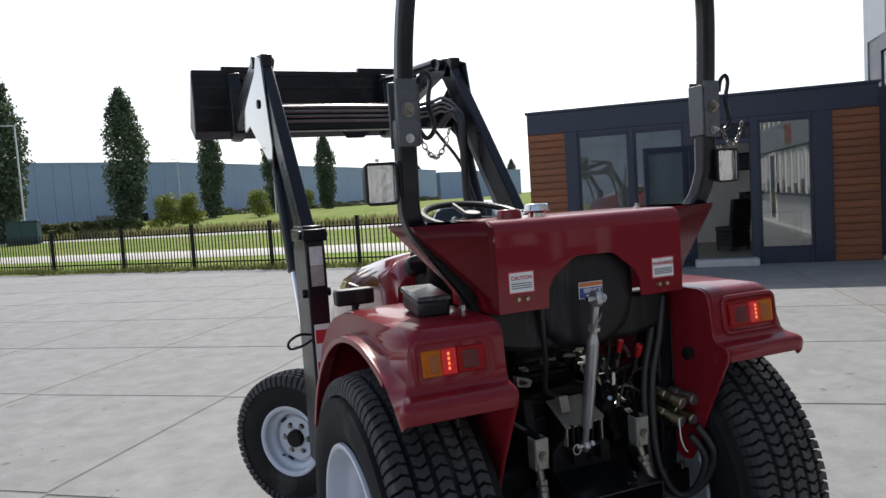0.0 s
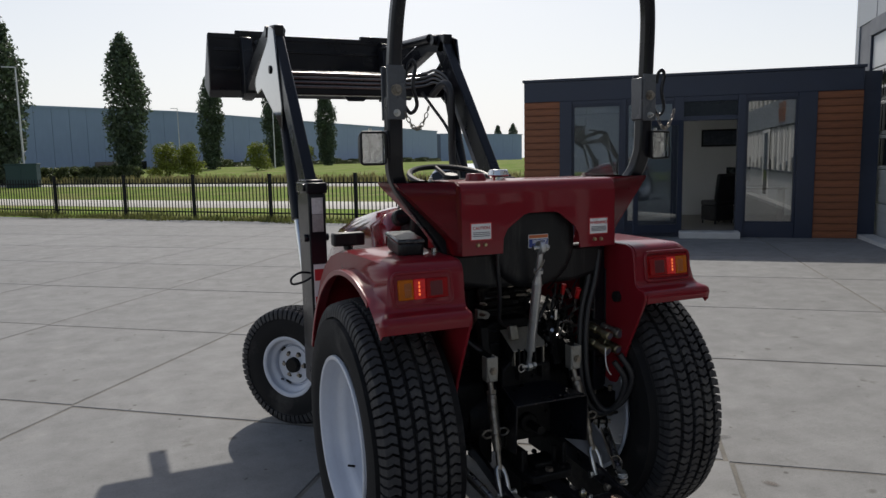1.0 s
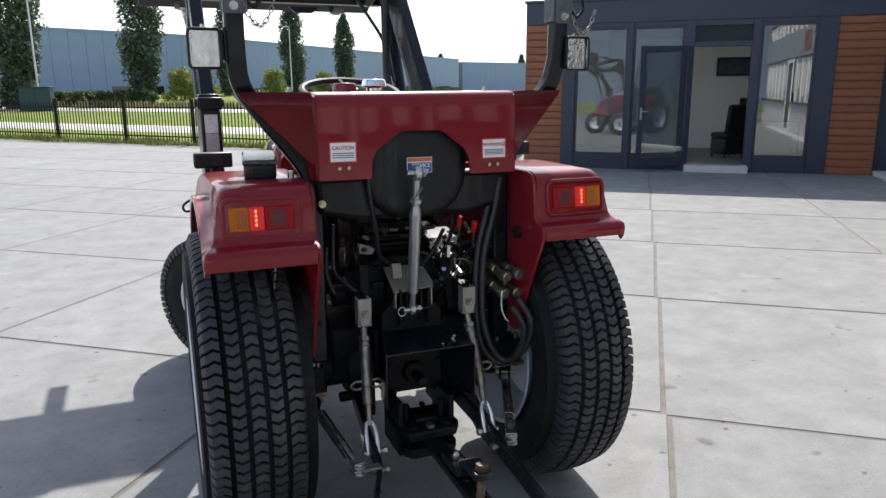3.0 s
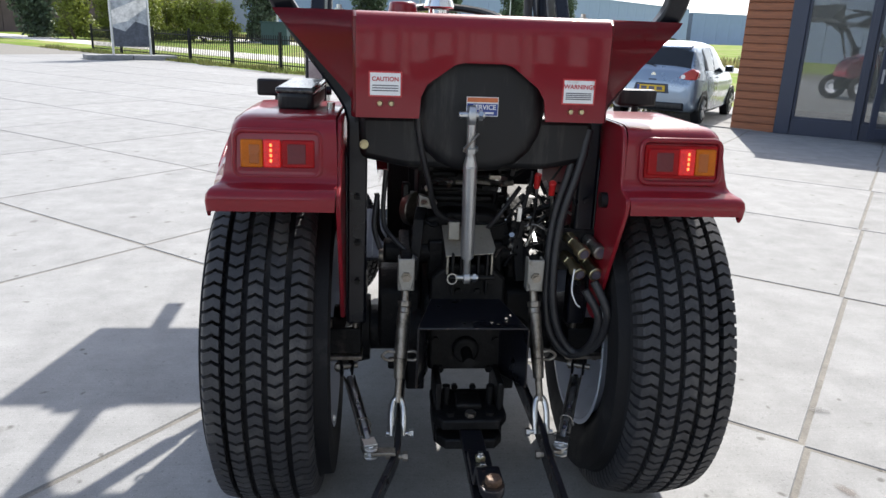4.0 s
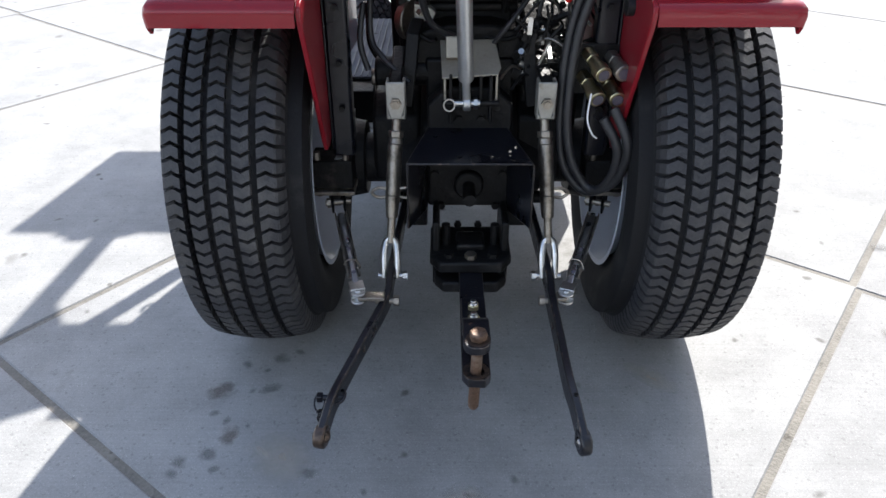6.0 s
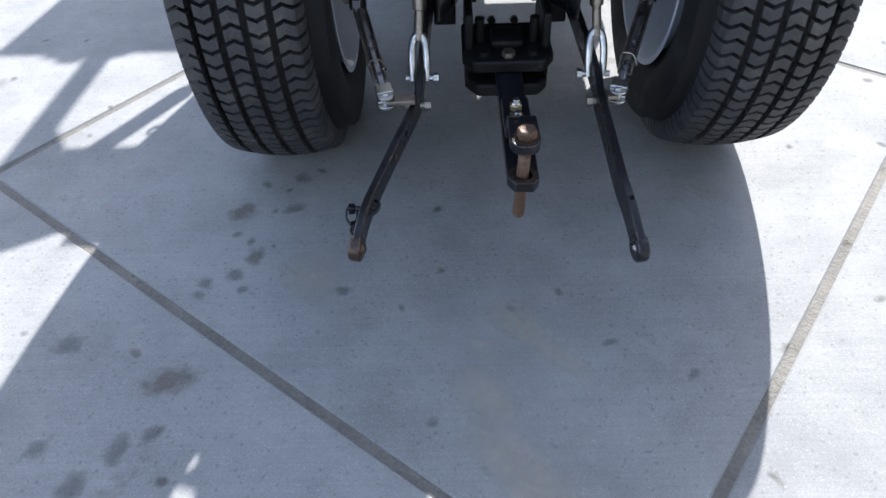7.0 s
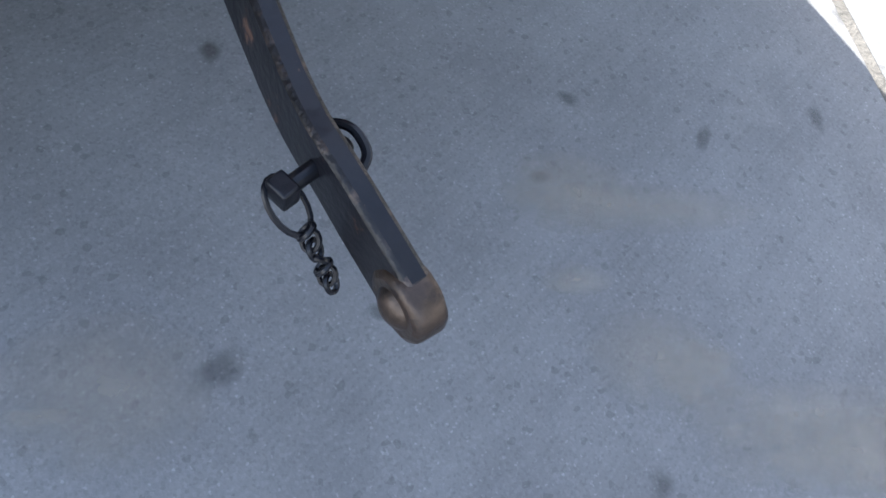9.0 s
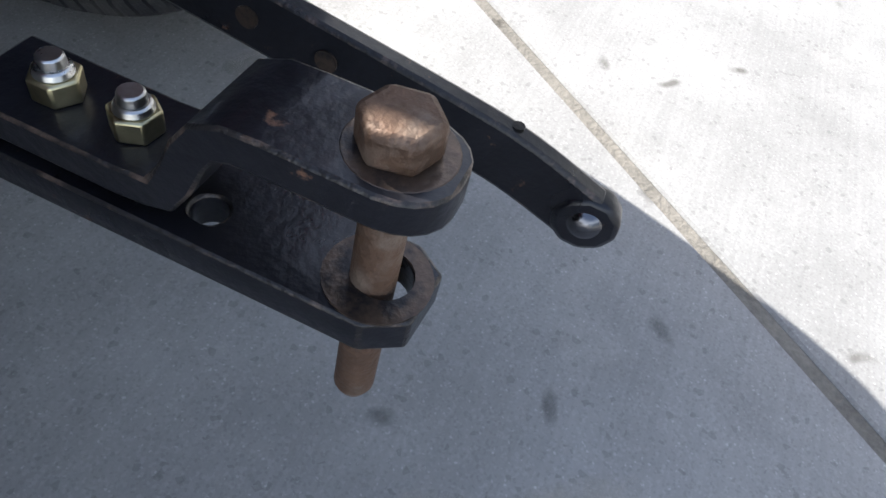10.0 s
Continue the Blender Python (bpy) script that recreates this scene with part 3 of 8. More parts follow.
# step block
bm = B()
prism(bm, [(0.0, 0.0), (0.0, 0.135), (-0.30, 0.13), (-0.315, 0.115), (-0.315, 0.0)], "x", 3.10, 4.21)
solo("door_step", bm, mat("pale_step", (0.5, 0.5, 0.49), 0.7, var=0.1), "pale concrete step in front of the office door", "step", OM, bevel=0.008)
# furniture inside
chair = thing("office_chair", "dark upholstered chair standing behind the office door", "chair", OM @ Matrix.Translation((3.98, 1.75, 0.12)) @ Matrix.Rotation(radians(215), 4, "Z"))
bm = B()
cbox(bm, (0, 0, 0.45), (0.52, 0.50, 0.12))
part("seat", bm, PLASTIC, chair, bevel=0.04)
bm = B()
cbox(bm, (0, 0.0, 0.235), (0.50, 0.48, 0.33))
part("seat_base", bm, PLASTIC, chair, bevel=0.03)
bm = B()
cbox(bm, (0, 0.25, 0.78), (0.52, 0.10, 0.62), Matrix.Rotation(radians(-8), 4, "X"))
part("backrest", bm, PLASTIC, chair, bevel=0.045)
for sx in (-1, 1):
    for sy in (-1, 1):
        bm = B()
        cyl(bm, (sx * 0.22, sy * 0.2, 0), (sx * 0.21, sy * 0.19, 0.40), 0.018)
        part("leg", bm, BLACK, chair)
desk = thing("desk", "dark wooden desk beside the chair", "desk", OM @ Matrix.Translation((4.75, 2.35, 0.12)))
bm = B()
cbox(bm, (0, 0, 0.74), (1.3, 0.75, 0.035))
part("desktop", bm, INNERF, desk, bevel=0.006)
for sx in (-1, 1):
    bm = B()
    cbox(bm, (sx * 0.6, 0, 0.362), (0.04, 0.68, 0.72))
    part("desk_side", bm, INNERF, desk, bevel=0.004)
mon = thing("monitor", "black flat monitor on the desk", "monitor", OM @ Matrix.Translation((4.45, 2.35, 0.878)))
bm = B()
cbox(bm, (0, 0, 0.006), (0.22, 0.18, 0.012))
cyl(bm, (0, 0, 0.01), (0, 0, 0.16), 0.015)
part("stand", bm, PLASTIC, mon)
bm = B()
cbox(bm, (0, 0.0, 0.30), (0.50, 0.03, 0.30))
part("screen", bm, CARGLASS, mon, bevel=0.005)
pic = thing("wall_picture", "framed dark landscape picture on the white wall", "picture", OM @ Matrix.Translation((4.25, D - 0.172, 2.02)))
bm = B()
cbox(bm, (0, 0, 0), (0.95, 0.02, 0.42))
part("picture_frame", bm, PLASTIC, pic, bevel=0.004)
bm = B()
cbox(bm, (0, -0.012, 0), (0.87, 0.006, 0.34))
part("picture_sheet", bm, POSTER2, pic)

# ---- tall hall at the edge of the yard ----
hall = thing("workshop_hall", "tall grey workshop hall with a silver sectional door", "building", OM)
HX = 6.62
for lo, hi, m, nm in (((HX, 1.9, 4.15), (HX + 0.2, 2.1, 6.2), GREYCLAD, "corner_trim"), ((HX, -20, 4.15), (HX + 0.2, 1.9, 6.2), GREYCLAD, "upper_wall"), ((HX, 1.86, 0), (HX + 0.2, 2.1, 4.15), GREYCLAD, "corner_strip"), ((HX + 0.02, 1.10, 0), (HX + 0.2, 1.86, 4.15), ANTHRA, "lower_wall"),
                      ((HX, -6.0, 0), (HX + 0.2, -3.0, 4.15), ANTHRA, "lower_wall"), ((HX + 0.12, -20, 0), (HX + 0.2, -6.0, 4.15), ANTHRA, "lower_wall"),
                      ((HX, -20, 0), (HX + 0.12, -6.0, 1.0), FACADE, "base_panel"), ((HX, -20, 2.50), (HX + 0.12, -6.0, 3.35), GREYCLAD, "middle_panel"), ((HX, -20, 3.95), (HX + 0.12, -6.0, 4.15), GREYCLAD, "middle_panel"),
                      ((HX - 0.10, -20, 1.0), (HX + 0.12, -13.6, 1.07), ANTHRA, "sill"), ((HX - 0.10, -12.2, 1.0), (HX + 0.12, -6.0, 1.07), ANTHRA, "sill"), ((HX - 0.03, -10.5, 2.62), (HX, -9.5, 3.22), WOOD, "sign_panel"),
                      ((HX + 0.2, 1.9, 0), (HX + 14, 2.1, 6.2), GREYCLAD, "end_wall"), ((HX, -20, 6.2), (HX + 14, 2.1, 6.3), ANTHRA, "roof"),
                      ((HX, -3.0, 3.85), (HX + 0.2, 1.10, 4.15), ANTHRA, "door_lintel")):
    bm = B()
    box(bm, lo, hi)
    part(nm, bm, m, hall, bevel=0.005)
dr = new("sectional_door")
dr.parent = hall
tagged(dr, "silver sectional door with rows of windows")
for k in range(6):
    z0 = 0.02 + k * 0.64
    bm = B()
    box(bm, (HX + 0.06, -2.98, z0), (HX + 0.11, 1.08, z0 + 0.62))
    part("door_panel", bm, DOORM, dr, bevel=0.01)
    if k < 2:
        for j in range(4):
            bm = B()
            box(bm, (HX + 0.048, -2.97, z0 + 0.03 + j * 0.15), (HX + 0.059, 1.07, z0 + 0.155 + j * 0.15))
            part("panel_rib", bm, DOORM, dr, bevel=0.008)
    if 2 <= k < 5:
        for j in range(5):
            y0 = -2.93 + j * 0.80
            bm = B()
            box(bm, (HX + 0.045, y0, z0 + 0.06), (HX + 0.059, y0 + 0.74, z0 + 0.56))
            part("door_window", bm, CARGLASS, dr, "dark window pane")
# window bands with blinds and a white door in the long wall
for k in range(14):
    y0 = -19.9 + k
    for z0, z1 in ((1.07, 2.50), (3.35, 3.95)):
        bm = B()
        box(bm, (HX + 0.085, y0, z0), (HX + 0.10, y0 + 0.92, z1))
        win = part("window", bm, CARGLASS, hall, "dark window with a white frame")
        bm = B()
        box(bm, (HX + 0.03, y0 + 0.92, z0), (HX + 0.12, y0 + 1.0, z1))
        part("window_post", bm, FACADE, win)
        for w0 in (0.08, 0.50):
            bm = B()
            box(bm, (HX + 0.068, y0 + w0, z0 + 0.18 + 0.12 * (k % 3)), (HX + 0.082, y0 + w0 + 0.20 + 0.05 * (k % 4), z1 - 0.05))
            part("blind", bm, INNERW, win, "white blind strip")
side_door = new("side_door")
side_door.parent = hall
tagged(side_door, "white framed glass door in the hall wall")
bm = B()
for lo, hi in (((HX - 0.03, -13.5, 0.03), (HX - 0.004, -13.38, 2.45)), ((HX - 0.03, -12.42, 0.03), (HX - 0.004, -12.30, 2.45)), ((HX - 0.03, -13.38, 2.33), (HX - 0.004, -12.42, 2.45)), ((HX - 0.03, -13.38, 0.03), (HX - 0.004, -12.42, 0.16))):
    box(bm, lo, hi)
part("door_frame", bm, INNERW, side_door, bevel=0.003)
bm = B()
box(bm, (HX - 0.020, -13.38, 0.16), (HX - 0.006, -12.42, 2.33))
part("door_pane", bm, CARGLASS, side_door)
for j in range(9):
    bm = B()
    box(bm, (HX - 0.006, 0.72 - j * 1.15, 4.16), (HX - 0.001, 0.735 - j * 1.15, 6.19))
    part("wall_seam", bm, ANTHRA, hall)
bm = B()
box(bm, (HX - 0.30, -16, -0.02), (HX - 0.005, 2.0, 0.07))
solo("hall_kerb", bm, mat("pale_kerb", (0.55, 0.55, 0.53), 0.8), "pale concrete kerb along the hall", "kerb", OM, bevel=0.01, kind="structure")
bm = B()
box(bm, (W + 0.01, 0.15, 0), (HX - 0.01, 0.25, 3.1))
solo("gap_panel", bm, ANTHRA, "anthracite panel closing the gap between office and hall", "wall", OM, kind="structure")

# ---- fence ----
fence = thing("fence", "black steel bar fence along the edge of the yard", "fence", Matrix.Translation(F0) @ Matrix.Rotation(math.atan2(FD.y, FD.x), 4, "Z"))
SP = 2.80


def shared(name, bm, material):
    me = bpy.data.meshes.new(name)
    bmesh.ops.recalc_face_normals(bm, faces=bm.faces[:])
    bm.to_mesh(me)
    bm.free()
    me.materials.append(material)
    return me


def piece(name, me, parent, m):
    ob = new(name, me)
    ob.parent = parent
    ob.matrix_basis = m
    return ob


bm = B()
box(bm, (-0.04, -0.04, -0.03), (0.04, 0.04, 1.30))
prism(bm, [(-0.045, -0.045), (0.045, -0.045), (0.045, 0.045), (-0.045, 0.045)], "z", 1.30, 1.315)
me_post = shared("post", bm, FENCEM)
bm = B()
box(bm, (0.04, -0.015, -0.02), (SP - 0.04, 0.015, 0.02))
me_rail = shared("rail", bm, FENCEM)
bm = B()
prism(bm, [(-0.011, -0.011), (0.011, -0.011), (0.011, 0.011), (-0.011, 0.011)], "z", 0.06, 1.20)
me_bar = shared("bar", bm, FENCEM)
for k in range(-6, 5):
    a = k * (SP if k >= 0 else 3.12)
    step = SP if k >= 0 else 3.12
    piece("post", me_post, fence, Matrix.Translation((a, 0, 0)))
    if k < 4:
        for z in (0.20, 1.05):
            piece("rail", me_rail, fence, Matrix.Translation((a, 0, z)) @ Matrix.Diagonal((step / SP, 1, 1, 1)))
        for j in range(1, 23):
            piece("bar", me_bar, fence, Matrix.Translation((a + step * j / 23, 0.0, 0)))

# ---- poster stand by the fence ----
SM = Matrix.Translation((-10.5, 29.2, 0)) @ Matrix.Rotation(radians(28), 4, "Z")
stand = thing("poster_stand", "tall poster stand on concrete blocks", "sign", SM)
for x in (-0.72, 0.72):
    bm = B()
    cyl(bm, (x, 0, 0.15), (x, 0, 4.2), 0.045, n=12)
    part("pole", bm, GALV, stand)
bm = B()
box(bm, (-0.67, -0.02, 0.5), (0.67, 0.02, 4.1))
part("poster", bm, POSTER, stand)
bm = B()
prism(bm, [(-0.67, 1.9), (0.67, 2.5), (0.67, 2.05), (-0.1, 1.5), (-0.67, 1.35)], "y", -0.028, -0.022)
part("poster_field", bm, POSTER3, stand)
bm = B()
prism(bm, [(-0.67, 0.5), (0.67, 0.5), (0.67, 1.35), (0.2, 1.5), (-0.2, 1.1), (-0.67, 1.25)], "y", -0.028, -0.022)
part("poster_field", bm, POSTER2, stand)
for x in (-0.95, 0.78):
    bm = B()
    box(bm, (x - 0.85, -0.6, 0.0), (x + 0.85, 0.6, 0.18))
    part("foot_block", bm, SLAB, stand, bevel=0.02)

# ---- car behind the office ----
CAR_ST = [(-0.65, 0.60, 0.42, 0.56, 0.62, 0.52), (-0.63, 0.72, 0.36, 0.64, 0.74, 0.60), (-0.58, 0.775, 0.30, 0.78, 0.86, 0.64), (-0.53, 0.80, 0.27, 0.88, 0.955, 0.66), (-0.47, 0.81, 0.25, 0.92, 1.01, 0.66), (-0.20, 0.825, 0.22, 0.95, 1.37, 0.585), (-0.12, 0.828, 0.21, 0.95, 1.415, 0.575),
          (0.3, 0.832, 0.19, 0.94, 1.475, 0.58), (0.8, 0.832, 0.18, 0.925, 1.49, 0.585), (1.25, 0.832, 0.18, 0.915, 1.455, 0.58), (1.6, 0.83, 0.18, 0.91, 1.37, 0.565), (2.15, 0.82, 0.19, 0.90, 1.0, 0.60), (2.3, 0.815, 0.20, 0.87, 0.945, 0.60), (2.7, 0.78, 0.22, 0.78, 0.84, 0.56), (2.95, 0.68, 0.26, 0.64, 0.70, 0.48), (3.07, 0.52, 0.33, 0.50, 0.55, 0.38)]


def car_skin(y, v):
    """A point of the car's skin: y along the car, v from 0 (middle of the floor) to 10 (middle of the roof), on the side x > 0."""
    k = 0
    while k < len(CAR_ST) - 2 and y > CAR_ST[k + 1][0]:
        k += 1
    a, b = CAR_ST[k], CAR_ST[k + 1]
    t = min(1.0, max(0.0, (y - a[0]) / (b[0] - a[0])))
    _, w, zs, zb, zt, wt = [p + (q - p) * t for p, q in zip(a, b)]
    prof = [(0, zs), (w * 0.86, zs), (w * 0.965, zs + 0.07), (w, zs + 0.5 * (zb - zs)), (w * 0.988, zs + 0.82 * (zb - zs)), (w * 0.95, zb), ((w * 0.95 + wt) / 2 + 0.018, (zb + zt) / 2), (wt + 0.012, zt - 0.045 * min(1, (zt - zb) / 0.3)), (wt * 0.86, zt), (wt * 0.5, zt + 0.022), (0, zt + 0.03)]
    i = min(9, int(v))
    f = v - i
    return Vector((prof[i][0] + (prof[i + 1][0] - prof[i][0]) * f, y, prof[i][1] + (prof[i + 1][1] - prof[i][1]) * f))


def car_patch(bm, corner, s, lift=0.006, nu=8, nv=5):
    """A panel laid on the skin between four corners (y, v), given round its edge."""
    (a, b, c, d) = corner
    rows = []
    for i in range(nu + 1):
        row = []
        for j in range(nv + 1):
            p, q = i / nu, j / nv
            y = (a[0] * (1 - p) + b[0] * p) * (1 - q) + (d[0] * (1 - p) + c[0] * p) * q
            v = (a[1] * (1 - p) + b[1] * p) * (1 - q) + (d[1] * (1 - p) + c[1] * p) * q
            k = car_skin(y, v)
            n = (car_skin(y + 0.02, v) - car_skin(y - 0.02, v)).cross(car_skin(y, min(10, v + 0.1)) - car_skin(y, v - 0.1)).normalized()
            k = k + n * lift * (1 if n.dot(Vector((k.x * 0.6, (k.y - 1.2) * 0.3, k.z - 0.7))) > 0 else -1)
            row.append(bm.verts.new((k.x * s, k.y, k.z)))
        rows.append(row)
    for r0, r1 in zip(rows, rows[1:]):
        for j in range(nv):
            bm.faces.new((r0[j], r0[j + 1], r1[j + 1], r1[j]))


def car_at(m):
    car = thing("hatchback_car", "silver-blue small hatchback parked behind the office", "car", m)
    bm = B()
    rows = []
    for i in range(len(CAR_ST) - 1):
        for k in range(3):
            y = CAR_ST[i][0] + (CAR_ST[i + 1][0] - CAR_ST[i][0]) * k / 3
            right = [car_skin(y, v / 2) for v in range(0, 21)]
            rows.append([bm.verts.new(p) for p in right] + [bm.verts.new((-p.x, p.y, p.z)) for p in right[-2:0:-1]])
    for a, b in zip(rows, rows[1:]):
        for i in range(len(a)):
            bm.faces.new((a[i], a[(i + 1) % len(a)], b[(i + 1) % len(a)], b[i]))
    bm.faces.new(rows[0])
    bm.faces.new(rows[-1])
    part("body", bm, CARPAINT, car, smooth=42)
    # glass
    for name, lab, corner in (("rear_window", "dark rear window", ((-0.445, 7.35), (-0.215, 7.15), (-0.215, 10), (-0.445, 10))), ("windscreen", "dark windscreen", ((1.62, 7.2), (2.10, 7.2), (2.10, 10), (1.62, 10)))):
        bm = B()
        for s in (-1, 1):
            car_patch(bm, corner, s)
        bmesh.ops.remove_doubles(bm, verts=bm.verts[:], dist=1e-3)
        part(name, bm, CARGLASS, car, lab, smooth=60)
    for s in (-1, 1):
        for corner in (((0.06, 5.18), (0.74, 5.12), (0.74, 6.85), (0.22, 6.8)), ((0.82, 5.12), (1.86, 5.10), (1.52, 6.8), (0.82, 6.85))):
            bm = B()
            car_patch(bm, corner, s)
            part("side_window", bm, CARGLASS, car, "dark side window", smooth=60)
        # door and hatch seams
        for corner in (((0.775, 1.6), (0.785, 1.6), (0.785, 5.05), (0.775, 5.05)), ((1.80, 1.6), (1.81, 1.6), (1.90, 5.0), (1.89, 5.0)), ((0.30, 3.0), (0.31, 3.0), (0.045, 5.0), (0.035, 5.0)), ((0.32, 1.62), (1.82, 1.62), (1.82, 1.70), (0.32, 1.70)), ((-0.585, 3.9), (-0.575, 3.9), (-0.495, 5.6), (-0.505, 5.6))):
            bm = B()
            car_patch(bm, corner, s, 0.003, 3, 8)
            part("panel_seam", bm, PLASTIC, car, smooth=60)
        for y in (0.42, 1.0):
            p = car_skin(y, 4.45)
            bm = B()
            cbox(bm, (s * (p.x + 0.008), y, p.z), (0.03, 0.17, 0.025))
            part("door_handle", bm, CARPAINT, car, bevel=0.008)
        # tail lamp that wraps the corner
        bm = B()
        prism(bm, [(s * 0.45, 0.865), (s * 0.60, 0.81), (s * 0.785, 0.84), (s * 0.805, 0.97), (s * 0.70, 1.04), (s * 0.57, 0.965)], "y", -0.590, -0.36)
        tl = part("tail_lamp", bm, CARLAMP, car, "red wrap-round tail lamp", bevel=0.03)
        bm = B()
        cyl(bm, (s * 0.545, -0.594, 0.885), (s * 0.545, -0.57, 0.885), 0.040, n=16)
        part("reversing_lamp", bm, LABEL, tl, "pale reversing lamp")
        bm = B()
        p = car_skin(1.70, 5.1)
        cbox(bm, (s * (p.x + 0.10), 1.66, p.z + 0.07), (0.17, 0.09, 0.13))
        part("mirror", bm, CARPAINT, car, bevel=0.03)
        bm = B()
        cbox(bm, (s * (p.x + 0.10), 1.612, p.z + 0.07), (0.14, 0.012, 0.10))
        part("mirror_glass", bm, CARGLASS, car, bevel=0.004)
        for y in (0.0, 2.45):
            w = new("car_wheel")
            w.parent = car
            w.matrix_basis = Matrix.Translation((s * 0.748, y, 0.285))
            bm = B()
            lathe(bm, [(-0.085, 0.18), (-0.09, 0.22), (-0.075, 0.275), (-0.04, 0.285), (0.04, 0.285), (0.075, 0.275), (0.09, 0.22), (0.085, 0.18)], 36)
            part("tyre", bm, RUBBER, w)
            bm = B()
            lathe(bm, [(s * 0.088, 0.20), (s * 0.082, 0.180), (s * 0.05, 0.165), (s * 0.05, 0.0001)], 36)
            part("rim_bed", bm, BLACK, w)
            for k in range(7):
                a = 2 * math.pi * k / 7
                bm = B()
                sweep(bm, [(s * 0.080, 0.02 * math.cos(a), 0.02 * math.sin(a)), (s * 0.088, 0.19 * math.cos(a), 0.19 * math.sin(a))], rect_section(0.03, 0.05), side=(1, 0, 0))
                part("spoke", bm, ALLOY, w)
            bm = B()
            arc = [(s * 0.792, y + 0.325 * math.cos(math.pi * k / 16), 0.275 + 0.325 * math.sin(math.pi * k / 16)) for k in range(17)]
            sweep(bm, arc, rect_section(0.085, 0.07), side=(1, 0, 0))
            part("wheel_arch", bm, PLASTIC, car)
    bm = B()
    prism(bm, [(-0.665, 0.30), (-0.675, 0.36), (-0.66, 0.42), (-0.55, 0.42), (-0.50, 0.26)], "x", -0.62, 0.62)
    part("bumper_insert", bm, PLASTIC, car, "black lower bumper", bevel=0.02)
    bm = B()
    prism(bm, [(-0.34, 0.575), (-0.30, 0.745), (0.30, 0.745), (0.34, 0.575)], "y", -0.656, -0.60)
    part("plate_recess", bm, ANTHRA, car, bevel=0.01)
    bm = B()
    box(bm, (-0.26, -0.672, 0.605), (0.26, -0.64, 0.715))
    pl = part("number_plate", bm, PLATEY, car, "yellow number plate with dark bars", bevel=0.004)
    for k in range(3):
        bm = B()
        cbox(bm, (-0.13 + 0.145 * k, -0.6735, 0.66), (0.105, 0.003, 0.06))
        part("plate_bar", bm, INK, pl)
    bm = B()
    cbox(bm, (-0.235, -0.6735, 0.66), (0.045, 0.003, 0.10))
    part("plate_band", bm, LABELBLUE, pl)
    bm = B()
    cbox(bm, (0, -0.565, 0.90), (0.075, 0.03, 0.07), Matrix.Rotation(radians(45), 4, "Y"))
    part("badge", bm, CHROME, car, "small bright badge")
    bm = B()
    prism(bm, [(-0.07, 0.79), (-0.08, 0.825), (0.08, 0.825), (0.07, 0.79)], "y", -0.615, -0.57)
    part("hatch_handle", bm, PLASTIC, car, bevel=0.006)
    bm = B()
    tube(bm, [(0.0, -0.47, 1.045), (-0.16, -0.44, 1.085), (-0.30, -0.425, 1.115)], 0.011, 6)
    part("rear_wiper", bm, PLASTIC, car)
    bm = B()
    prism(bm, [(-0.235, 1.385), (-0.215, 1.42), (-0.05, 1.455), (0.02, 1.44)], "x", -0.54, 0.54)
    part("spoiler", bm, CARPAINT, car, bevel=0.012)
    return car


UD = Vector((0.605, 0.796, 0))
rear_right = Vector((5.70, 11.10, 0.0))
centre = rear_right + Vector((-UD.y, UD.x, 0)) * 0.74
car_at(Matrix.Translation(centre) @ Matrix.Rotation(math.atan2(UD.y, UD.x) - math.pi / 2, 4, "Z"))

lat = Vector((-UD.y, UD.x, 0))
bm = B()
box(bm, (-1.35, -0.2, -0.05), (3.2, 4.6, 0.020))
solo("parking_pad", bm, ASPHALT, "grey asphalt parking pad under the car", "pavement", Matrix.Translation(centre) @ Matrix.Rotation(math.atan2(UD.y, UD.x) - math.pi / 2, 4, "Z"), kind="structure")

# ---- trees, bushes and distance ----
def leaf_cloud(bm, rng, centre, radii, count, size):
    """Many small leaf cards scattered through the outer part of an ellipsoid."""
    for _ in range(count):
        while True:
            v = Vector((rng.uniform(-1, 1), rng.uniform(-1, 1), rng.uniform(-1, 1)))
            if 0.35 < v.length < 1:
                break
        c = Vector(centre) + Vector((v.x * radii[0], v.y * radii[1], v.z * radii[2]))
        a = Vector((rng.uniform(-1, 1), rng.uniform(-1, 1), rng.uniform(-1, 1))).normalized()
        b = a.cross(Vector((rng.uniform(-1, 1), rng.uniform(-1, 1), rng.uniform(-1, 1)))).normalized()
        s = size * rng.uniform(0.6, 1.4)
        bm.faces.new([bm.verts.new(c + a * s * p + b * s * q) for p, q in ((-1, 0), (0, -0.6), (1, 0), (0, 0.6))])


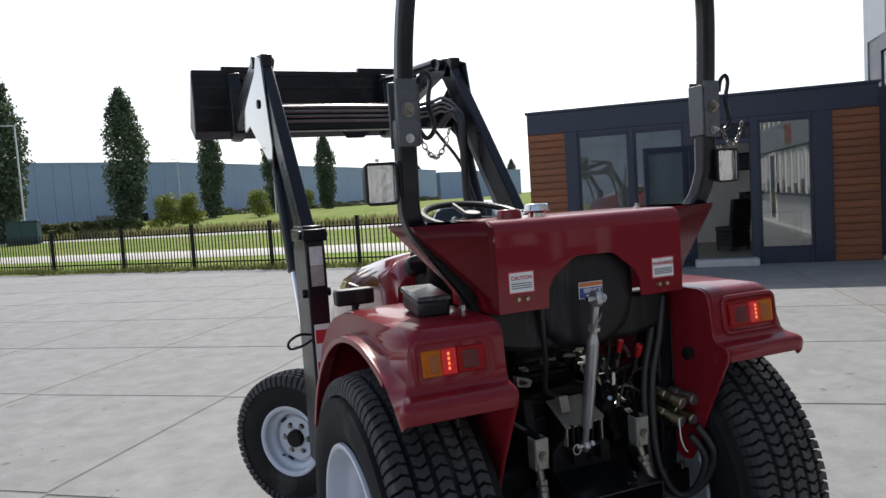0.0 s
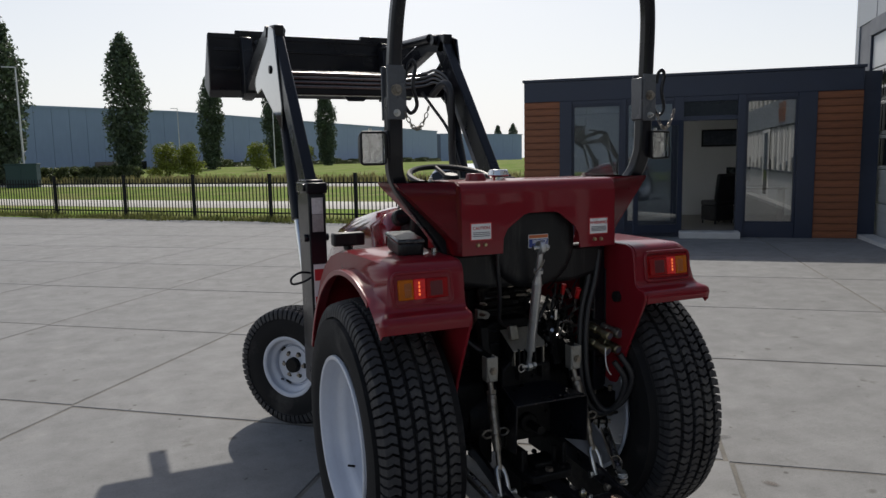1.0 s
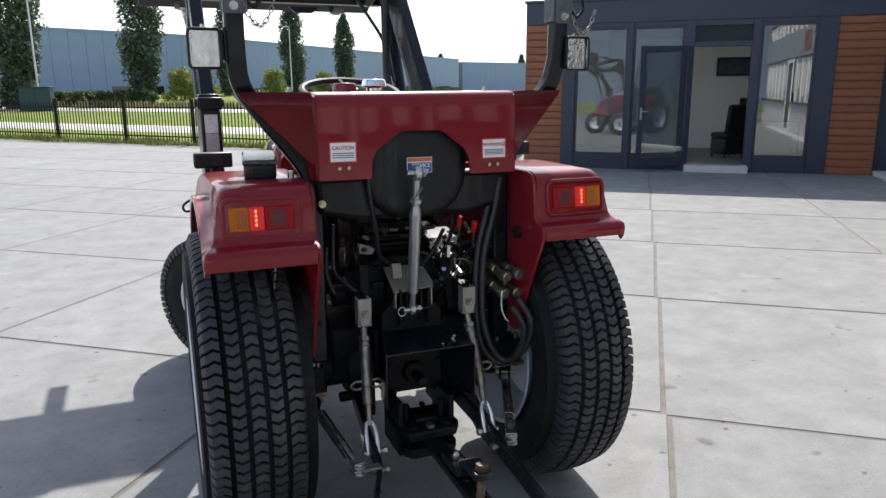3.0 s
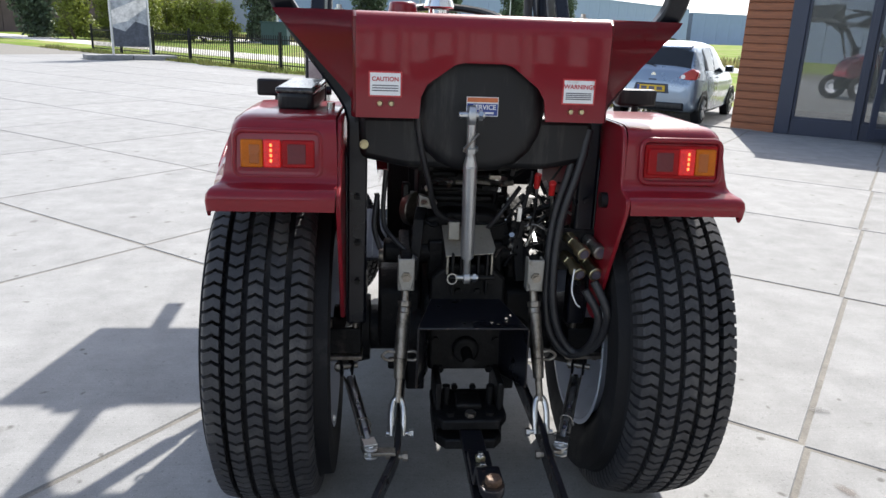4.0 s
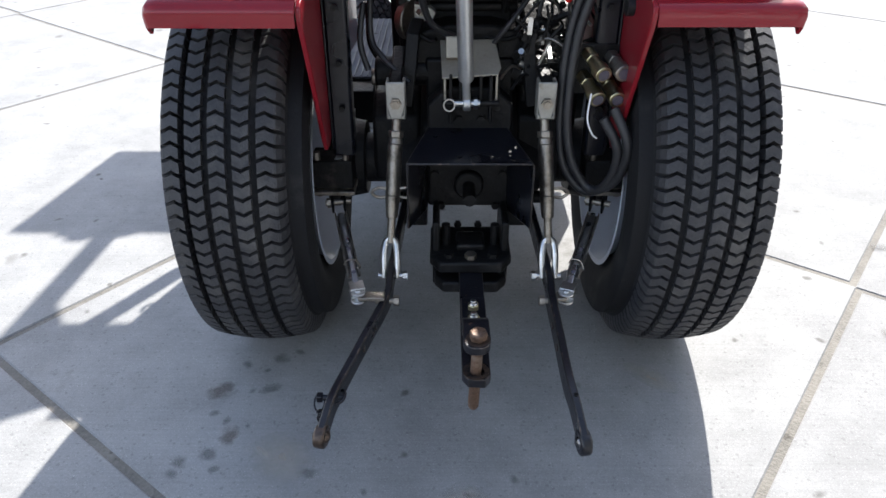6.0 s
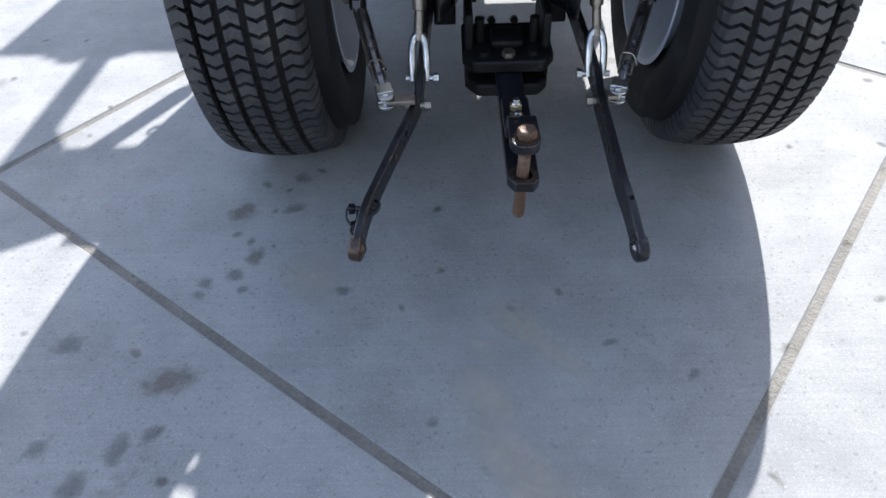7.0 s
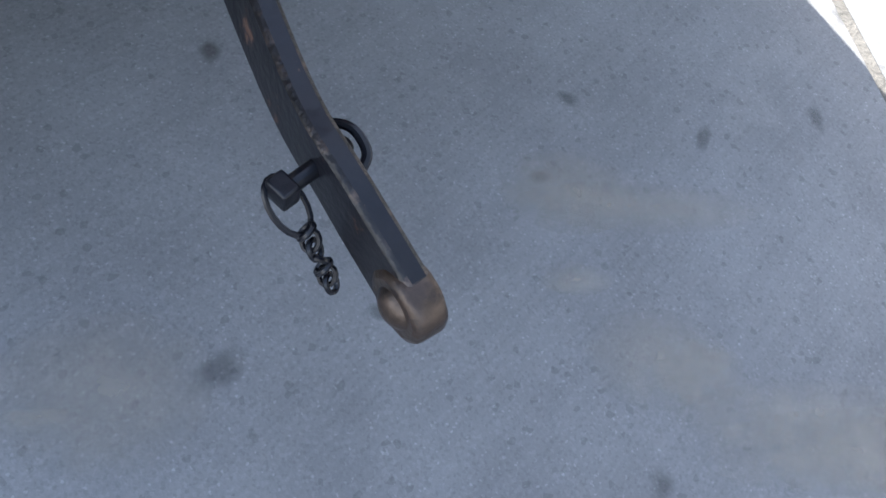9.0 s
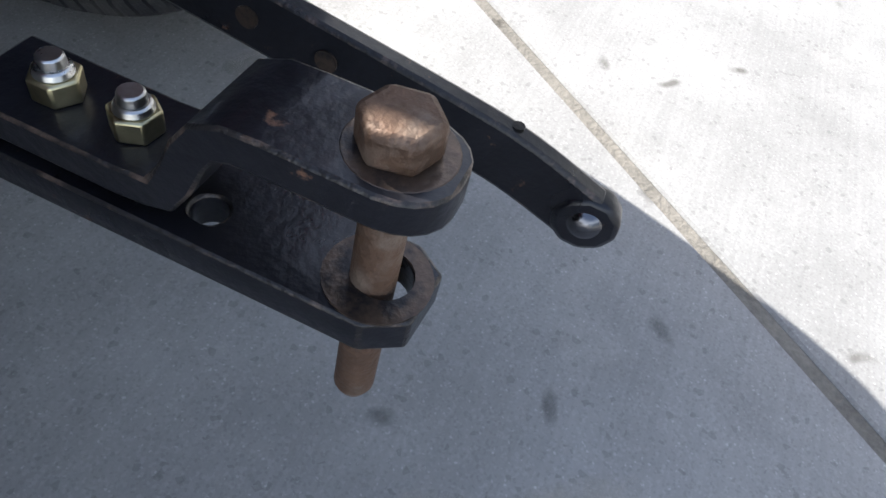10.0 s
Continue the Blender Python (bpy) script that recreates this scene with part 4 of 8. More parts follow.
def columnar_tree(seed, height, width, m, label):
    rng = random.Random(seed)
    t = thing("columnar_tree", label, "tree", m, group="row of columnar trees")
    bm = B()
    cyl(bm, (0, 0, -0.3), (0, 0, height * 0.45), 0.24, 0.14, 10)
    cyl(bm, (0, 0, height * 0.45), (0.1, 0, height * 0.9), 0.14, 0.03, 8)
    for k in range(16):
        z = height * (0.08 + 0.75 * k / 16)
        a = rng.uniform(0, 2 * math.pi)
        cyl(bm, (0, 0, z), (math.cos(a) * width * 0.34, math.sin(a) * width * 0.34, z + height * 0.14), 0.06, 0.015, 6)
    part("trunk", bm, BARK, t)
    bm = B()
    n = 95
    for k in range(n):
        f = (k + rng.random()) / n
        z = height * (0.05 + 0.93 * f)
        prof = (0.60 + 0.9 * f) if f < 0.35 else (0.915 * (1 - ((f - 0.35) / 0.65) ** 3.6) + 0.10)
        r = width * 0.5 * prof * rng.uniform(0.60, 1.18)
        a = rng.uniform(0, 2 * math.pi)
        c = (math.cos(a) * r * 0.62, math.sin(a) * r * 0.62, z)
        q = width * rng.uniform(0.13, 0.21) * (0.55 + 0.6 * prof)
        leaf_cloud(bm, rng, c, (q, q, q * 1.7), 125, 0.18)
    part("crown", bm, LEAF, t, "dense dark green upright crown", smooth=0)
    return t


def far(ang, dist):
    """A place at that bearing (degrees from +y towards +x) and distance from the tractor's rear."""
    return Vector((-1.4 + dist * math.sin(radians(ang)), -2.6 + dist * math.cos(radians(ang)), 0))


def bank(p):
    f = 0.730 * p.x + 0.683 * p.y - 13.9
    return -0.035 + max(0.0, min(1.0, (f - 34) / 40)) * 0.9


lab_tree = "tall narrow columnar tree with dense dark green leaves"
ta = columnar_tree(3, 15.0, 5.0, Matrix.Translation((0, 0, 0)), lab_tree)
tb = columnar_tree(8, 14.0, 4.4, Matrix.Translation((0, 0, 0)), lab_tree)
spots = [(-8.0, 76, 1.05, ta, 0.4), (-0.2, 85, 1.0, ta, 0.0), (5.6, 117, 1.0, tb, 1.0), (10.3, 128, 1.0, ta, 2.0), (14.2, 138, 1.0, tb, 2.6), (-17.5, 72, 1.0, tb, 0.9),
         (-23.0, 70, 1.0, ta, 3.3), (27.7, 300, 1.0, tb, 0.3), (28.9, 310, 1.0, ta, 1.4), (21.5, 290, 0.9, tb, 4.0)]
used = set()
for ang, dist, sc, src, rot in spots:
    p = far(ang, dist)
    p.z = bank(p) - 0.1
    m = Matrix.Translation(p) @ Matrix.Rotation(rot, 4, "Z")
    if src.name not in used:
        src.matrix_basis = m
        used.add(src.name)
    else:
        copy_thing(src, m)


def bush(seed, w, h, leaf, name, label):
    rng = random.Random(seed)
    t = thing(name, label, "bush")
    bm = B()
    for k in range(6):
        a = rng.uniform(0, 6.28)
        cyl(bm, (0, 0, -0.1), (math.cos(a) * w * 0.3, math.sin(a) * w * 0.3, h * 0.6), 0.05, 0.015, 6)
    part("stems", bm, BARK, t)
    bm = B()
    for k in range(34):
        a, f = rng.uniform(0, 6.28), rng.random()
        r = w * 0.36 * math.sqrt(rng.random()) * (1 - 0.55 * f)
        leaf_cloud(bm, rng, (math.cos(a) * r, math.sin(a) * r, h * (0.14 + 0.72 * f)), (w * 0.17, w * 0.17, h * 0.13), 110, 0.11)
    part("foliage", bm, leaf, t, smooth=0)
    return t


b1 = bush(2, 4.6, 4.1, BUSHLEAF, "round_bush", "rounded yellow-green bush on the grass bank")
b2 = bush(5, 2.6, 1.9, HEDGELEAF, "hedge_shrub", "dark green shrub in a loose hedge")
used = set()
for ang, dist, src, rot in [(2.3, 84, b1, 0), (3.9, 86, b1, 1.2), (8.9, 100, b1, 2.2), (-13.2, 70, b1, 0.7), (-16.0, 68, b1, 3.0), (-20.5, 66, b1, 4.0), (12.6, 128, b1, 5.0), (-10.8, 74, b1, 1.7), (-12.2, 71, b1, 2.9), (-14.6, 73, b1, 5.2), (-18.2, 70, b1, 0.2)] + \
        [(-7.6 + 0.95 * k, 80 + (k * 37 % 5), b2, k * 1.7) for k in range(9)] + [(-13.5 - 1.3 * k, 76, b2, k * 2.1) for k in range(8)]:
    p = far(ang, dist)
    p.z = bank(p) - 0.08
    m = Matrix.Translation(p) @ Matrix.Rotation(rot, 4, "Z")
    if src.name not in used:
        src.matrix_basis = m
        used.add(src.name)
    else:
        copy_thing(src, m)


def long_wall(name, p, q, h, depth, material, label, ribs, trim=None):
    """A long far building between two ground points, with wall panels and a roof edge."""
    p, q = Vector(p), Vector(q)
    d = (q - p)
    ln = d.length
    t = thing(name, label, "warehouse", Matrix.Translation(p) @ Matrix.Rotation(math.atan2(d.y, d.x), 4, "Z"))
    step = ln / ribs
    bm = B()
    box(bm, (0, 0, -0.5), (step - 0.05, 0.3, h))
    me = shared("wall_panel", bm, material)
    for k in range(ribs):
        piece("wall_panel", me, t, Matrix.Translation((k * step, 0, 0)))
    bm = B()
    box(bm, (0, 0.12, -0.5), (ln, depth, h - 0.1))
    part("core", bm, HALLDARK, t)
    bm = B()
    box(bm, (-0.3, -0.15, h), (ln + 0.3, depth, h + 0.35))
    part("roof_edge", bm, trim or HALL, t)
    return t


def px(ang, depth, axis=23.1):
    return far(ang, depth / math.cos(radians(ang - axis)))


w1 = long_wall("warehouse", px(-9.5, 114), px(3.3, 140), 11.4, 40, HALL, "long blue-grey warehouse with a flat roof behind the trees", 12)
for k in range(3):
    bm = B()
    box(bm, (18 + 6 * k, -0.12, 0.3), (21.5 + 6 * k, -0.005, 2.3))
    part("strip_window", bm, CARGLASS, w1)
long_wall("warehouse", px(3.35, 140.5), px(22.9, 262), 11.4, 60, HALL, "long blue-grey warehouse running far into the distance", 24)
long_wall("warehouse", px(23.2, 275), px(29.6, 300), 10.9, 40, HALL, "far grey-blue warehouse at the end of the road", 8)
brk_house = long_wall("brick_building", far(-27, 92), far(-11.5, 108), 8.2, 20, BRICKM, "dark brick building behind bushes", 9)
for x, w in ((10.2, 3.2), (14.6, 1.0), (4.0, 3.0)):
    bm = B()
    box(bm, (x, -0.10, 3.6), (x + w, -0.004, 6.4))
    part("building_window", bm, CARGLASS, brk_house, "dark window", bevel=0.02)
# out-of-view hall, clad dark so that it reflects less in the paint
long_wall("pale_hall", (34, -46, 0), (-52, -34, 0), 8.5, 25, HALLDARK, "industrial hall across the yard, mirrored in the window glass, darkened to dim its reflections", 22)
b3 = bush(9, 4.4, 1.7, HEDGELEAF, "scrub_clump", "low olive scrub along the foot of the warehouse")
pa, pb = px(3.35, 134), px(22.9, 254)
for k in range(34):
    q = pa.lerp(pb, (k + 0.3 * ((k * 7) % 3)) / 34)
    q.z = bank(q) - 0.1
    m = Matrix.Translation(q) @ Matrix.Rotation(k * 1.9, 4, "Z") @ Matrix.Diagonal((1.3, 1.3, 0.8 + 0.15 * ((k * 5) % 4), 1))
    if k == 0:
        b3.matrix_basis = m
    else:
        copy_thing(b3, m)
p = far(-7.0, 68)
cab = thing("utility_cabinet", "dark green utility cabinet on the grass", "cabinet", Matrix.Translation((p.x, p.y, bank(p))) @ Matrix.Rotation(radians(-8), 4, "Z"))
bm = B()
box(bm, (-1.15, -0.6, -0.05), (1.15, 0.6, 1.85))
part("cabinet_body", bm, GREENBOX, cab, bevel=0.03)
bm = B()
box(bm, (-1.22, -0.67, 1.85), (1.22, 0.67, 1.95))
part("cabinet_roof", bm, GREENBOX, cab, bevel=0.02)
for x in (-1.1, 0.02):
    bm = B()
    box(bm, (x, -0.63, 0.1), (x + 1.08, -0.605, 1.75))
    part("cabinet_door", bm, GREENBOX, cab, bevel=0.01)
for ang, dist, h in ((-6.9, 72, 10.2), (10.2, 112, 9.8), (-13.2, 95, 9.5), (3.3, 128, 10.0)):
    p = far(ang, dist)
    t = thing("street_lamp", "slim grey street lamp on the grass", "street lamp", Matrix.Translation((p.x, p.y, bank(p) - 0.1)), group="street lamps")
    bm = B()
    cyl(bm, (0, 0, 0), (0, 0, h), 0.11, 0.06, 10)
    part("pole", bm, GALV, t)
    bm = B()
    cbox(bm, (-0.5, 0, h), (1.1, 0.16, 0.10))
    part("lamp_head", bm, GALV, t, bevel=0.02)

# long dry grass on the bank beyond the road
rng = random.Random(31)
bm = B()
for _ in range(14000):
    u, n = rng.uniform(-95, 110), 31.5 + abs(rng.gauss(0, 3.4))
    p = F0 + FD * u + FN * n
    p.z = bank(p)
    h = rng.uniform(0.25, 0.75)
    a = rng.uniform(0, 6.28)
    dv = Vector((math.cos(a), math.sin(a), 0)) * rng.uniform(0.05, 0.14)
    bm.faces.new([bm.verts.new(p + dv), bm.verts.new(p - dv), bm.verts.new(p + Vector((rng.uniform(-0.3, 0.3), rng.uniform(-0.3, 0.3), 1)) * h)])
solo("dry_grass", bm, DRYBLADE, "long olive and straw-coloured grass on the bank", "grass", kind="stuff", smooth=0)

# verge of grass between slabs and fence, with tufts and weeds
strip("verge", -0.55, 4.1, -40, 24, 0.012, GRASS, "grass verge under the fence")
rng = random.Random(11)
bm = B()
for _ in range(9000):
    u = rng.uniform(-24, 12)
    n = -0.75 + abs(rng.gauss(0, 0.5)) + 0.25 * math.sin(u * 2.1) * math.sin(u * 0.7)
    if n < -0.6 and rng.random() < 0.6:
        continue
    p = F0 + FD * u + FN * n
    h = rng.uniform(0.05, 0.16) * (1.5 if math.sin(u * 1.3) > 0.6 else 1.0)
    a = rng.uniform(0, 6.28)
    dv = Vector((math.cos(a), math.sin(a), 0))
    lean = Vector((rng.uniform(-0.6, 0.6), rng.uniform(-0.6, 0.6), 1)) * h
    bm.faces.new([bm.verts.new(p + dv * 0.018), bm.verts.new(p - dv * 0.018), bm.verts.new(p + lean)])
solo("verge_weeds", bm, BLADE, "rough grass tufts and weeds along the fence", "grass", kind="stuff", smooth=0)

# ---- the tractor ----
tractor = thing("tractor", "maroon compact tractor with black front loader, parked on concrete", "tractor")
AXLE = Vector((0, 0.04, 0.545))
RR, RF = 0.55, 0.372


def tread_mesh(cols, rows, radius, depth, half, crown):
    """Rows of raised chevron blocks round a tyre that turns about x."""
    bm = B()
    w = 2 * half / cols
    for c in range(cols):
        x0 = -half + c * w + w * 0.15
        x1 = x0 + w * 0.70
        edge = c in (0, cols - 1)
        for k in range(rows):
            a0 = 2 * math.pi * (k + (0.35 if c % 2 else 0.0)) / rows
            step = 2 * math.pi / rows
            lo, hi = [], []
            # blocks with arched edges, up in one column and down in the next
            sg = 1 if c % 2 == 0 else -1
            prof = [(0.0, -0.12 * sg), (0.22, -0.03 * sg), (0.5, 0.13 * sg), (0.78, -0.03 * sg), (1.0, -0.12 * sg)]
            for s, lift in prof:
                x = x0 + (x1 - x0) * s
                drop = crown * (x / half) ** 2
                for side, store in ((-0.36, lo), (0.36, hi)):
                    ang = a0 + step * (lift + side)
                    store.append((x, ang, drop))
            def put(p, top):
                x, ang, drop = p
                r = radius - drop - (0 if top else depth * 1.9)
                return bm.verts.new((x, -r * math.cos(ang), r * math.sin(ang)))
            tl, th = [put(p, True) for p in lo], [put(p, True) for p in hi]
            bl, bh = [put(p, False) for p in lo], [put(p, False) for p in hi]
            for i in range(len(prof) - 1):
                bm.faces.new((tl[i], tl[i + 1], th[i + 1], th[i]))
                bm.faces.new((bl[i], tl[i], tl[i + 1], bl[i + 1])[::-1])
                bm.faces.new((bh[i], th[i], th[i + 1], bh[i + 1]))
            for i in (0, len(prof) - 1):
                bm.faces.new((bl[i], tl[i], th[i], bh[i]))
            if edge:
                # shoulder lug running down the side
                i = 0 if c == 0 else len(prof) - 1
                sg = -1 if c == 0 else 1
                q = []
                for p in (lo[i], hi[i]):
                    x, ang, drop = p
                    for dx, dr in ((0.0, 0.0), (0.005, 0.003), (0.014, 0.024), (0.016, 0.052), (0.0, 0.058)):
                        r = radius - drop - dr
                        q.append(bm.verts.new((x + sg * dx, -r * math.cos(ang), r * math.sin(ang))))
                for j in range(4):
                    bm.faces.new((q[j], q[j + 1], q[5 + j + 1], q[5 + j]))
                bm.faces.new(q[:5])
                bm.faces.new(q[5:])
    return bm


def tyre_profile(r0, r, half, bulge, crown):
    e = half
    return [(-bulge * 0.78, r0 - 0.012), (-bulge * 0.84, r0), (-bulge * 0.985, r0 + (r - r0) * 0.28), (-bulge, r0 + (r - r0) * 0.45), (-bulge * 0.97, r0 + (r - r0) * 0.66),
            (-e * 1.10, r - crown - (r - r0) * 0.24), (-e * 0.94, r - crown - (r - r0) * 0.10), (-e * 0.5, r - crown * 0.25 - 0.014), (0, r - 0.014),
            (e * 0.5, r - crown * 0.25 - 0.014), (e * 0.94, r - crown - (r - r0) * 0.10), (e * 1.10, r - crown - (r - r0) * 0.24), (bulge * 0.97, r0 + (r - r0) * 0.66),
            (bulge, r0 + (r - r0) * 0.45), (bulge * 0.985, r0 + (r - r0) * 0.28), (bulge * 0.84, r0), (bulge * 0.78, r0 - 0.012)]


def rim_profile(r0, half, dish):
    """From the outer flange over the well to the dish and back to the inner flange; outside is -x."""
    return [(-half * 1.00, r0 + 0.012), (-half * 1.06, r0 + 0.010), (-half * 1.08, r0 + 0.003), (-half * 1.06, r0 - 0.006), (-half * 0.97, r0 - 0.014), (-half * 0.80, r0 - 0.016), (-half * 0.66, r0 - 0.018),
            (-half * 0.58, r0 - 0.024), (-half * 0.52, r0 - 0.036), (-half * 0.46, r0 - 0.046), (-half * 0.36, r0 - 0.050), (-half * 0.14, r0 - 0.052), (-half * 0.08, r0 - 0.060), (-half * 0.05 + dish, r0 * 0.64), (dish, r0 * 0.54),
            (dish - 0.008, r0 * 0.36), (dish, r0 * 0.18), (dish, 0.0001)]


def wheel(name, centre, turned, side, r0, r, half, rimhalf, bulge, crown, cols, rows, depth, dish, bolts, circle, hub_r, label):
    """A wheel whose outer face looks towards side (-1 left, 1 right)."""
    turn = Matrix.Diagonal((-side, 1, 1, 1))
    root = new(name)
    root.parent = tractor
    root.matrix_basis = Matrix.Translation(centre) @ Matrix.Rotation(radians(turned), 4, "Z")
    tagged(root, label)
    bm = B()
    lathe(bm, tyre_profile(r0, r, half, bulge, crown), 72, turn)
    part("tyre", bm, RUBBER, root, "black rubber turf tyre")
    bm = tread_mesh(cols, rows, r, depth, half * 1.10, crown)
    bmesh.ops.translate(bm, vec=(side * half * 0.10, 0, 0), verts=bm.verts[:])
    part("tread", bm, TREAD, root, "worn chevron tread blocks", smooth=0)
    bm = B()
    lathe(bm, rim_profile(r0, rimhalf, dish), 64, turn)
    # inner side of the rim
    lathe(bm, [(dish + 0.012, 0.0001), (dish + 0.012, r0 * 0.55), (rimhalf * 0.1, r0 - 0.07), (rimhalf * 0.5, r0 - 0.055), (rimhalf * 0.86, r0 - 0.02), (rimhalf * 1.06, r0 - 0.004), (rimhalf * 1.06, r0 + 0.012)], 64, turn)
    part("rim", bm, WHITE, root, "white painted steel rim")
    bm = B()
    cyl(bm, (side * (-dish), 0, 0), (side * (-dish + 0.035), 0, 0), hub_r, hub_r * 0.9, 20)
    part("hub", bm, GREASY, root, "black hub centre", bevel=0.004)
    for k in range(bolts):
        a = 2 * math.pi * k / bolts
        p = Vector((side * (-dish), math.cos(a) * r0 * circle, math.sin(a) * r0 * circle))
        bm = B()
        cyl(bm, p, p + Vector((side * 0.018, 0, 0)), 0.012, n=6)
        part("wheel_nut", bm, DULLSTEEL, root)
        if r0 < 0.2:
            bm = B()
            cyl(bm, p - Vector((side * 0.002, 0, 0)), p + Vector((side * 0.006, 0, 0)), 0.0185, n=18)
            part("nut_seat", bm, GREASY, root, bevel=0.001)
    if r0 < 0.2:
        # hand holes and the valve near the edge of the disc
        for k in range(3):
            a = 0.9 + 2 * math.pi * k / 3
            c = Vector((side * (0.010 - dish), math.cos(a) * r0 * 0.665, math.sin(a) * r0 * 0.665))
            bm = B()
            cbox(bm, (0, 0, 0), (0.012, 0.040, 0.012))
            part("hand_hole", bm, GREASY, root, "dark slot in the wheel disc", bevel=0.004, matrix=Matrix.Translation(c) @ Matrix.Rotation(a + math.pi / 2, 4, "X"))
    a = 5.4
    bm = B()
    q = Vector((side * rimhalf * 0.40, math.cos(a) * (r0 - 0.050), math.sin(a) * (r0 - 0.050)))
    cyl(bm, q, q + Vector((side * 0.030, -math.cos(a) * 0.016, -math.sin(a) * 0.016)), 0.005, n=10)
    part("valve", bm, RUBBER, root, "black rubber tyre valve")
    return root


for s in (-1, 1):
    wheel("rear_wheel", (0.568 if s > 0 else -0.580, AXLE.y, AXLE.z), 0, s, 0.316, RR, 0.124, 0.157, 0.175, 0.020, 5, 98, 0.020, -0.02, 8, 0.30, 0.085, "large rear wheel with turf tyre and white rim")
    wheel("front_wheel", (s * 0.555, 1.80, 0.365), 41, s, 0.184, RF, 0.080, 0.084, 0.102, 0.010, 5, 60, 0.010, -0.022, 6, 0.40, 0.050, "small front wheel with ribbed tyre and white rim")

# -- chassis, axle and transmission --
bm = B()
prism(bm, [(-0.10, 0.50), (-0.10, 0.70), (0.02, 0.78), (0.55, 0.80), (1.15, 0.70), (1.15, 0.48), (0.4, 0.48)], "x", -0.135, 0.135)
part("transmission_housing", bm, GREASY, tractor, "greasy black cast iron transmission housing", bevel=0.015)
bm = B()
cyl(bm, (-0.42, AXLE.y, AXLE.z), (0.42, AXLE.y, AXLE.z), 0.075, n=20)
part("rear_axle", bm, GREASY, tractor, bevel=0.004)
for s in (-1, 1):
    bm = B()
    cyl(bm, (s * 0.30, AXLE.y, AXLE.z), (s * 0.40, AXLE.y, AXLE.z), 0.11, 0.13, 20)
    part("axle_flange", bm, GREASY, tractor, bevel=0.004)
    bm = B()
    cyl(bm, (s * 0.13, AXLE.y, AXLE.z), (s * 0.22, AXLE.y, AXLE.z), 0.13, 0.10, 20)
    part("axle_trumpet", bm, GREASY, tractor, bevel=0.004)
bm = B()
prism(bm, [(-0.115, 0.475), (-0.115, 0.78), (-0.06, 0.83), (0.06, 0.83), (0.115, 0.78), (0.115, 0.475)], "y", -0.145, -0.08)
cyl(bm, (0, -0.17, 0.55), (0, -0.10, 0.55), 0.042, n=20)
part("rear_cover", bm, GREASY, tractor, "black cast iron rear cover", bevel=0.008)
for s in (-1, 1):
    bm = B()
    prism(bm, [(-0.03, 0.50), (-0.05, 0.58), (-0.03, 0.70), (0.05, 0.75), (0.30, 0.75), (0.40, 0.70), (0.40, 0.50)], "x", s * 0.136, s * 0.275)
    part("brake_casing", bm, GREASY, tractor, "greasy black brake casing beside the transmission", bevel=0.012)
bm = B()
cyl(bm, (0, -0.255, 0.55), (0, -0.16, 0.55), 0.0175, n=12)
part("pto_shaft", bm, GREASY, tractor, "short splined steel shaft")
for k in range(10):
    a = 2 * math.pi * k / 10
    bm = B()
    p = Vector((math.cos(a) * 0.095, -0.145, 0.58 + math.sin(a) * 0.17))
    cyl(bm, p, p + Vector((0, -0.012, 0)), 0.011, n=6)
    part("housing_bolt", bm, GREASY, tractor)
bm = B()
prism(bm, [(1.05, 0.40), (1.05, 0.66), (2.05, 0.62), (2.15, 0.50), (2.15, 0.40)], "x", -0.16, 0.16)
part("front_frame", bm, GREASY, tractor, "black front frame", bevel=0.01)
bm = B()
cbox(bm, (0, 1.80, 0.37), (0.84, 0.09, 0.10))
for s in (-1, 1):
    cyl(bm, (s * 0.42, 1.80, 0.28), (s * 0.42, 1.80, 0.50), 0.05, n=16)
part("front_axle", bm, GREASY, tractor, bevel=0.008)

# shield over the shaft: a top plate that widens to the rear, and two side plates
bm = B()
top = [bm.verts.new(v) for v in ((-0.105, -0.13, 0.710), (0.105, -0.13, 0.710), (0.158, -0.352, 0.700), (-0.158, -0.352, 0.700))]
bm.faces.new(top)
for s in (-1, 1):
    a = [bm.verts.new(v) for v in ((s * 0.105, -0.13, 0.710), (s * 0.158, -0.352, 0.700), (s * 0.160, -0.345, 0.515), (s * 0.115, -0.13, 0.46))]
    bm.faces.new(a)
bmesh.ops.remove_doubles(bm, verts=bm.verts[:], dist=1e-5)
bmesh.ops.solidify(bm, geom=bm.faces[:], thickness=0.006)
# edge tone stands for scuffs and for the highlight along the bend
part("shaft_shield", bm, BLACK, tractor, "black sheet steel shaft shield with scuffed, lighter edges", bevel=0.0025, edge=CHIPPED)

# foot plates and side plates
GREYRIB = mat("worn_rib", (0.16, 0.16, 0.16), 0.6, metal=0.3, bump=0.05)
for s in (-1, 1):
    bm = B()
    cbox(bm, (s * 0.365, 1.02, 0.605), (0.35, 0.84, 0.012))
    part("foot_plate", bm, FOOTM, tractor, "grey ribbed metal foot plate", bevel=0.003)
    for k in range(14):
        bm = B()
        cbox(bm, (s * (0.205 + 0.0245 * k), 1.02, 0.6125), (0.004, 0.82, 0.004))
        part("foot_plate_rib", bm, GREYRIB, tractor)

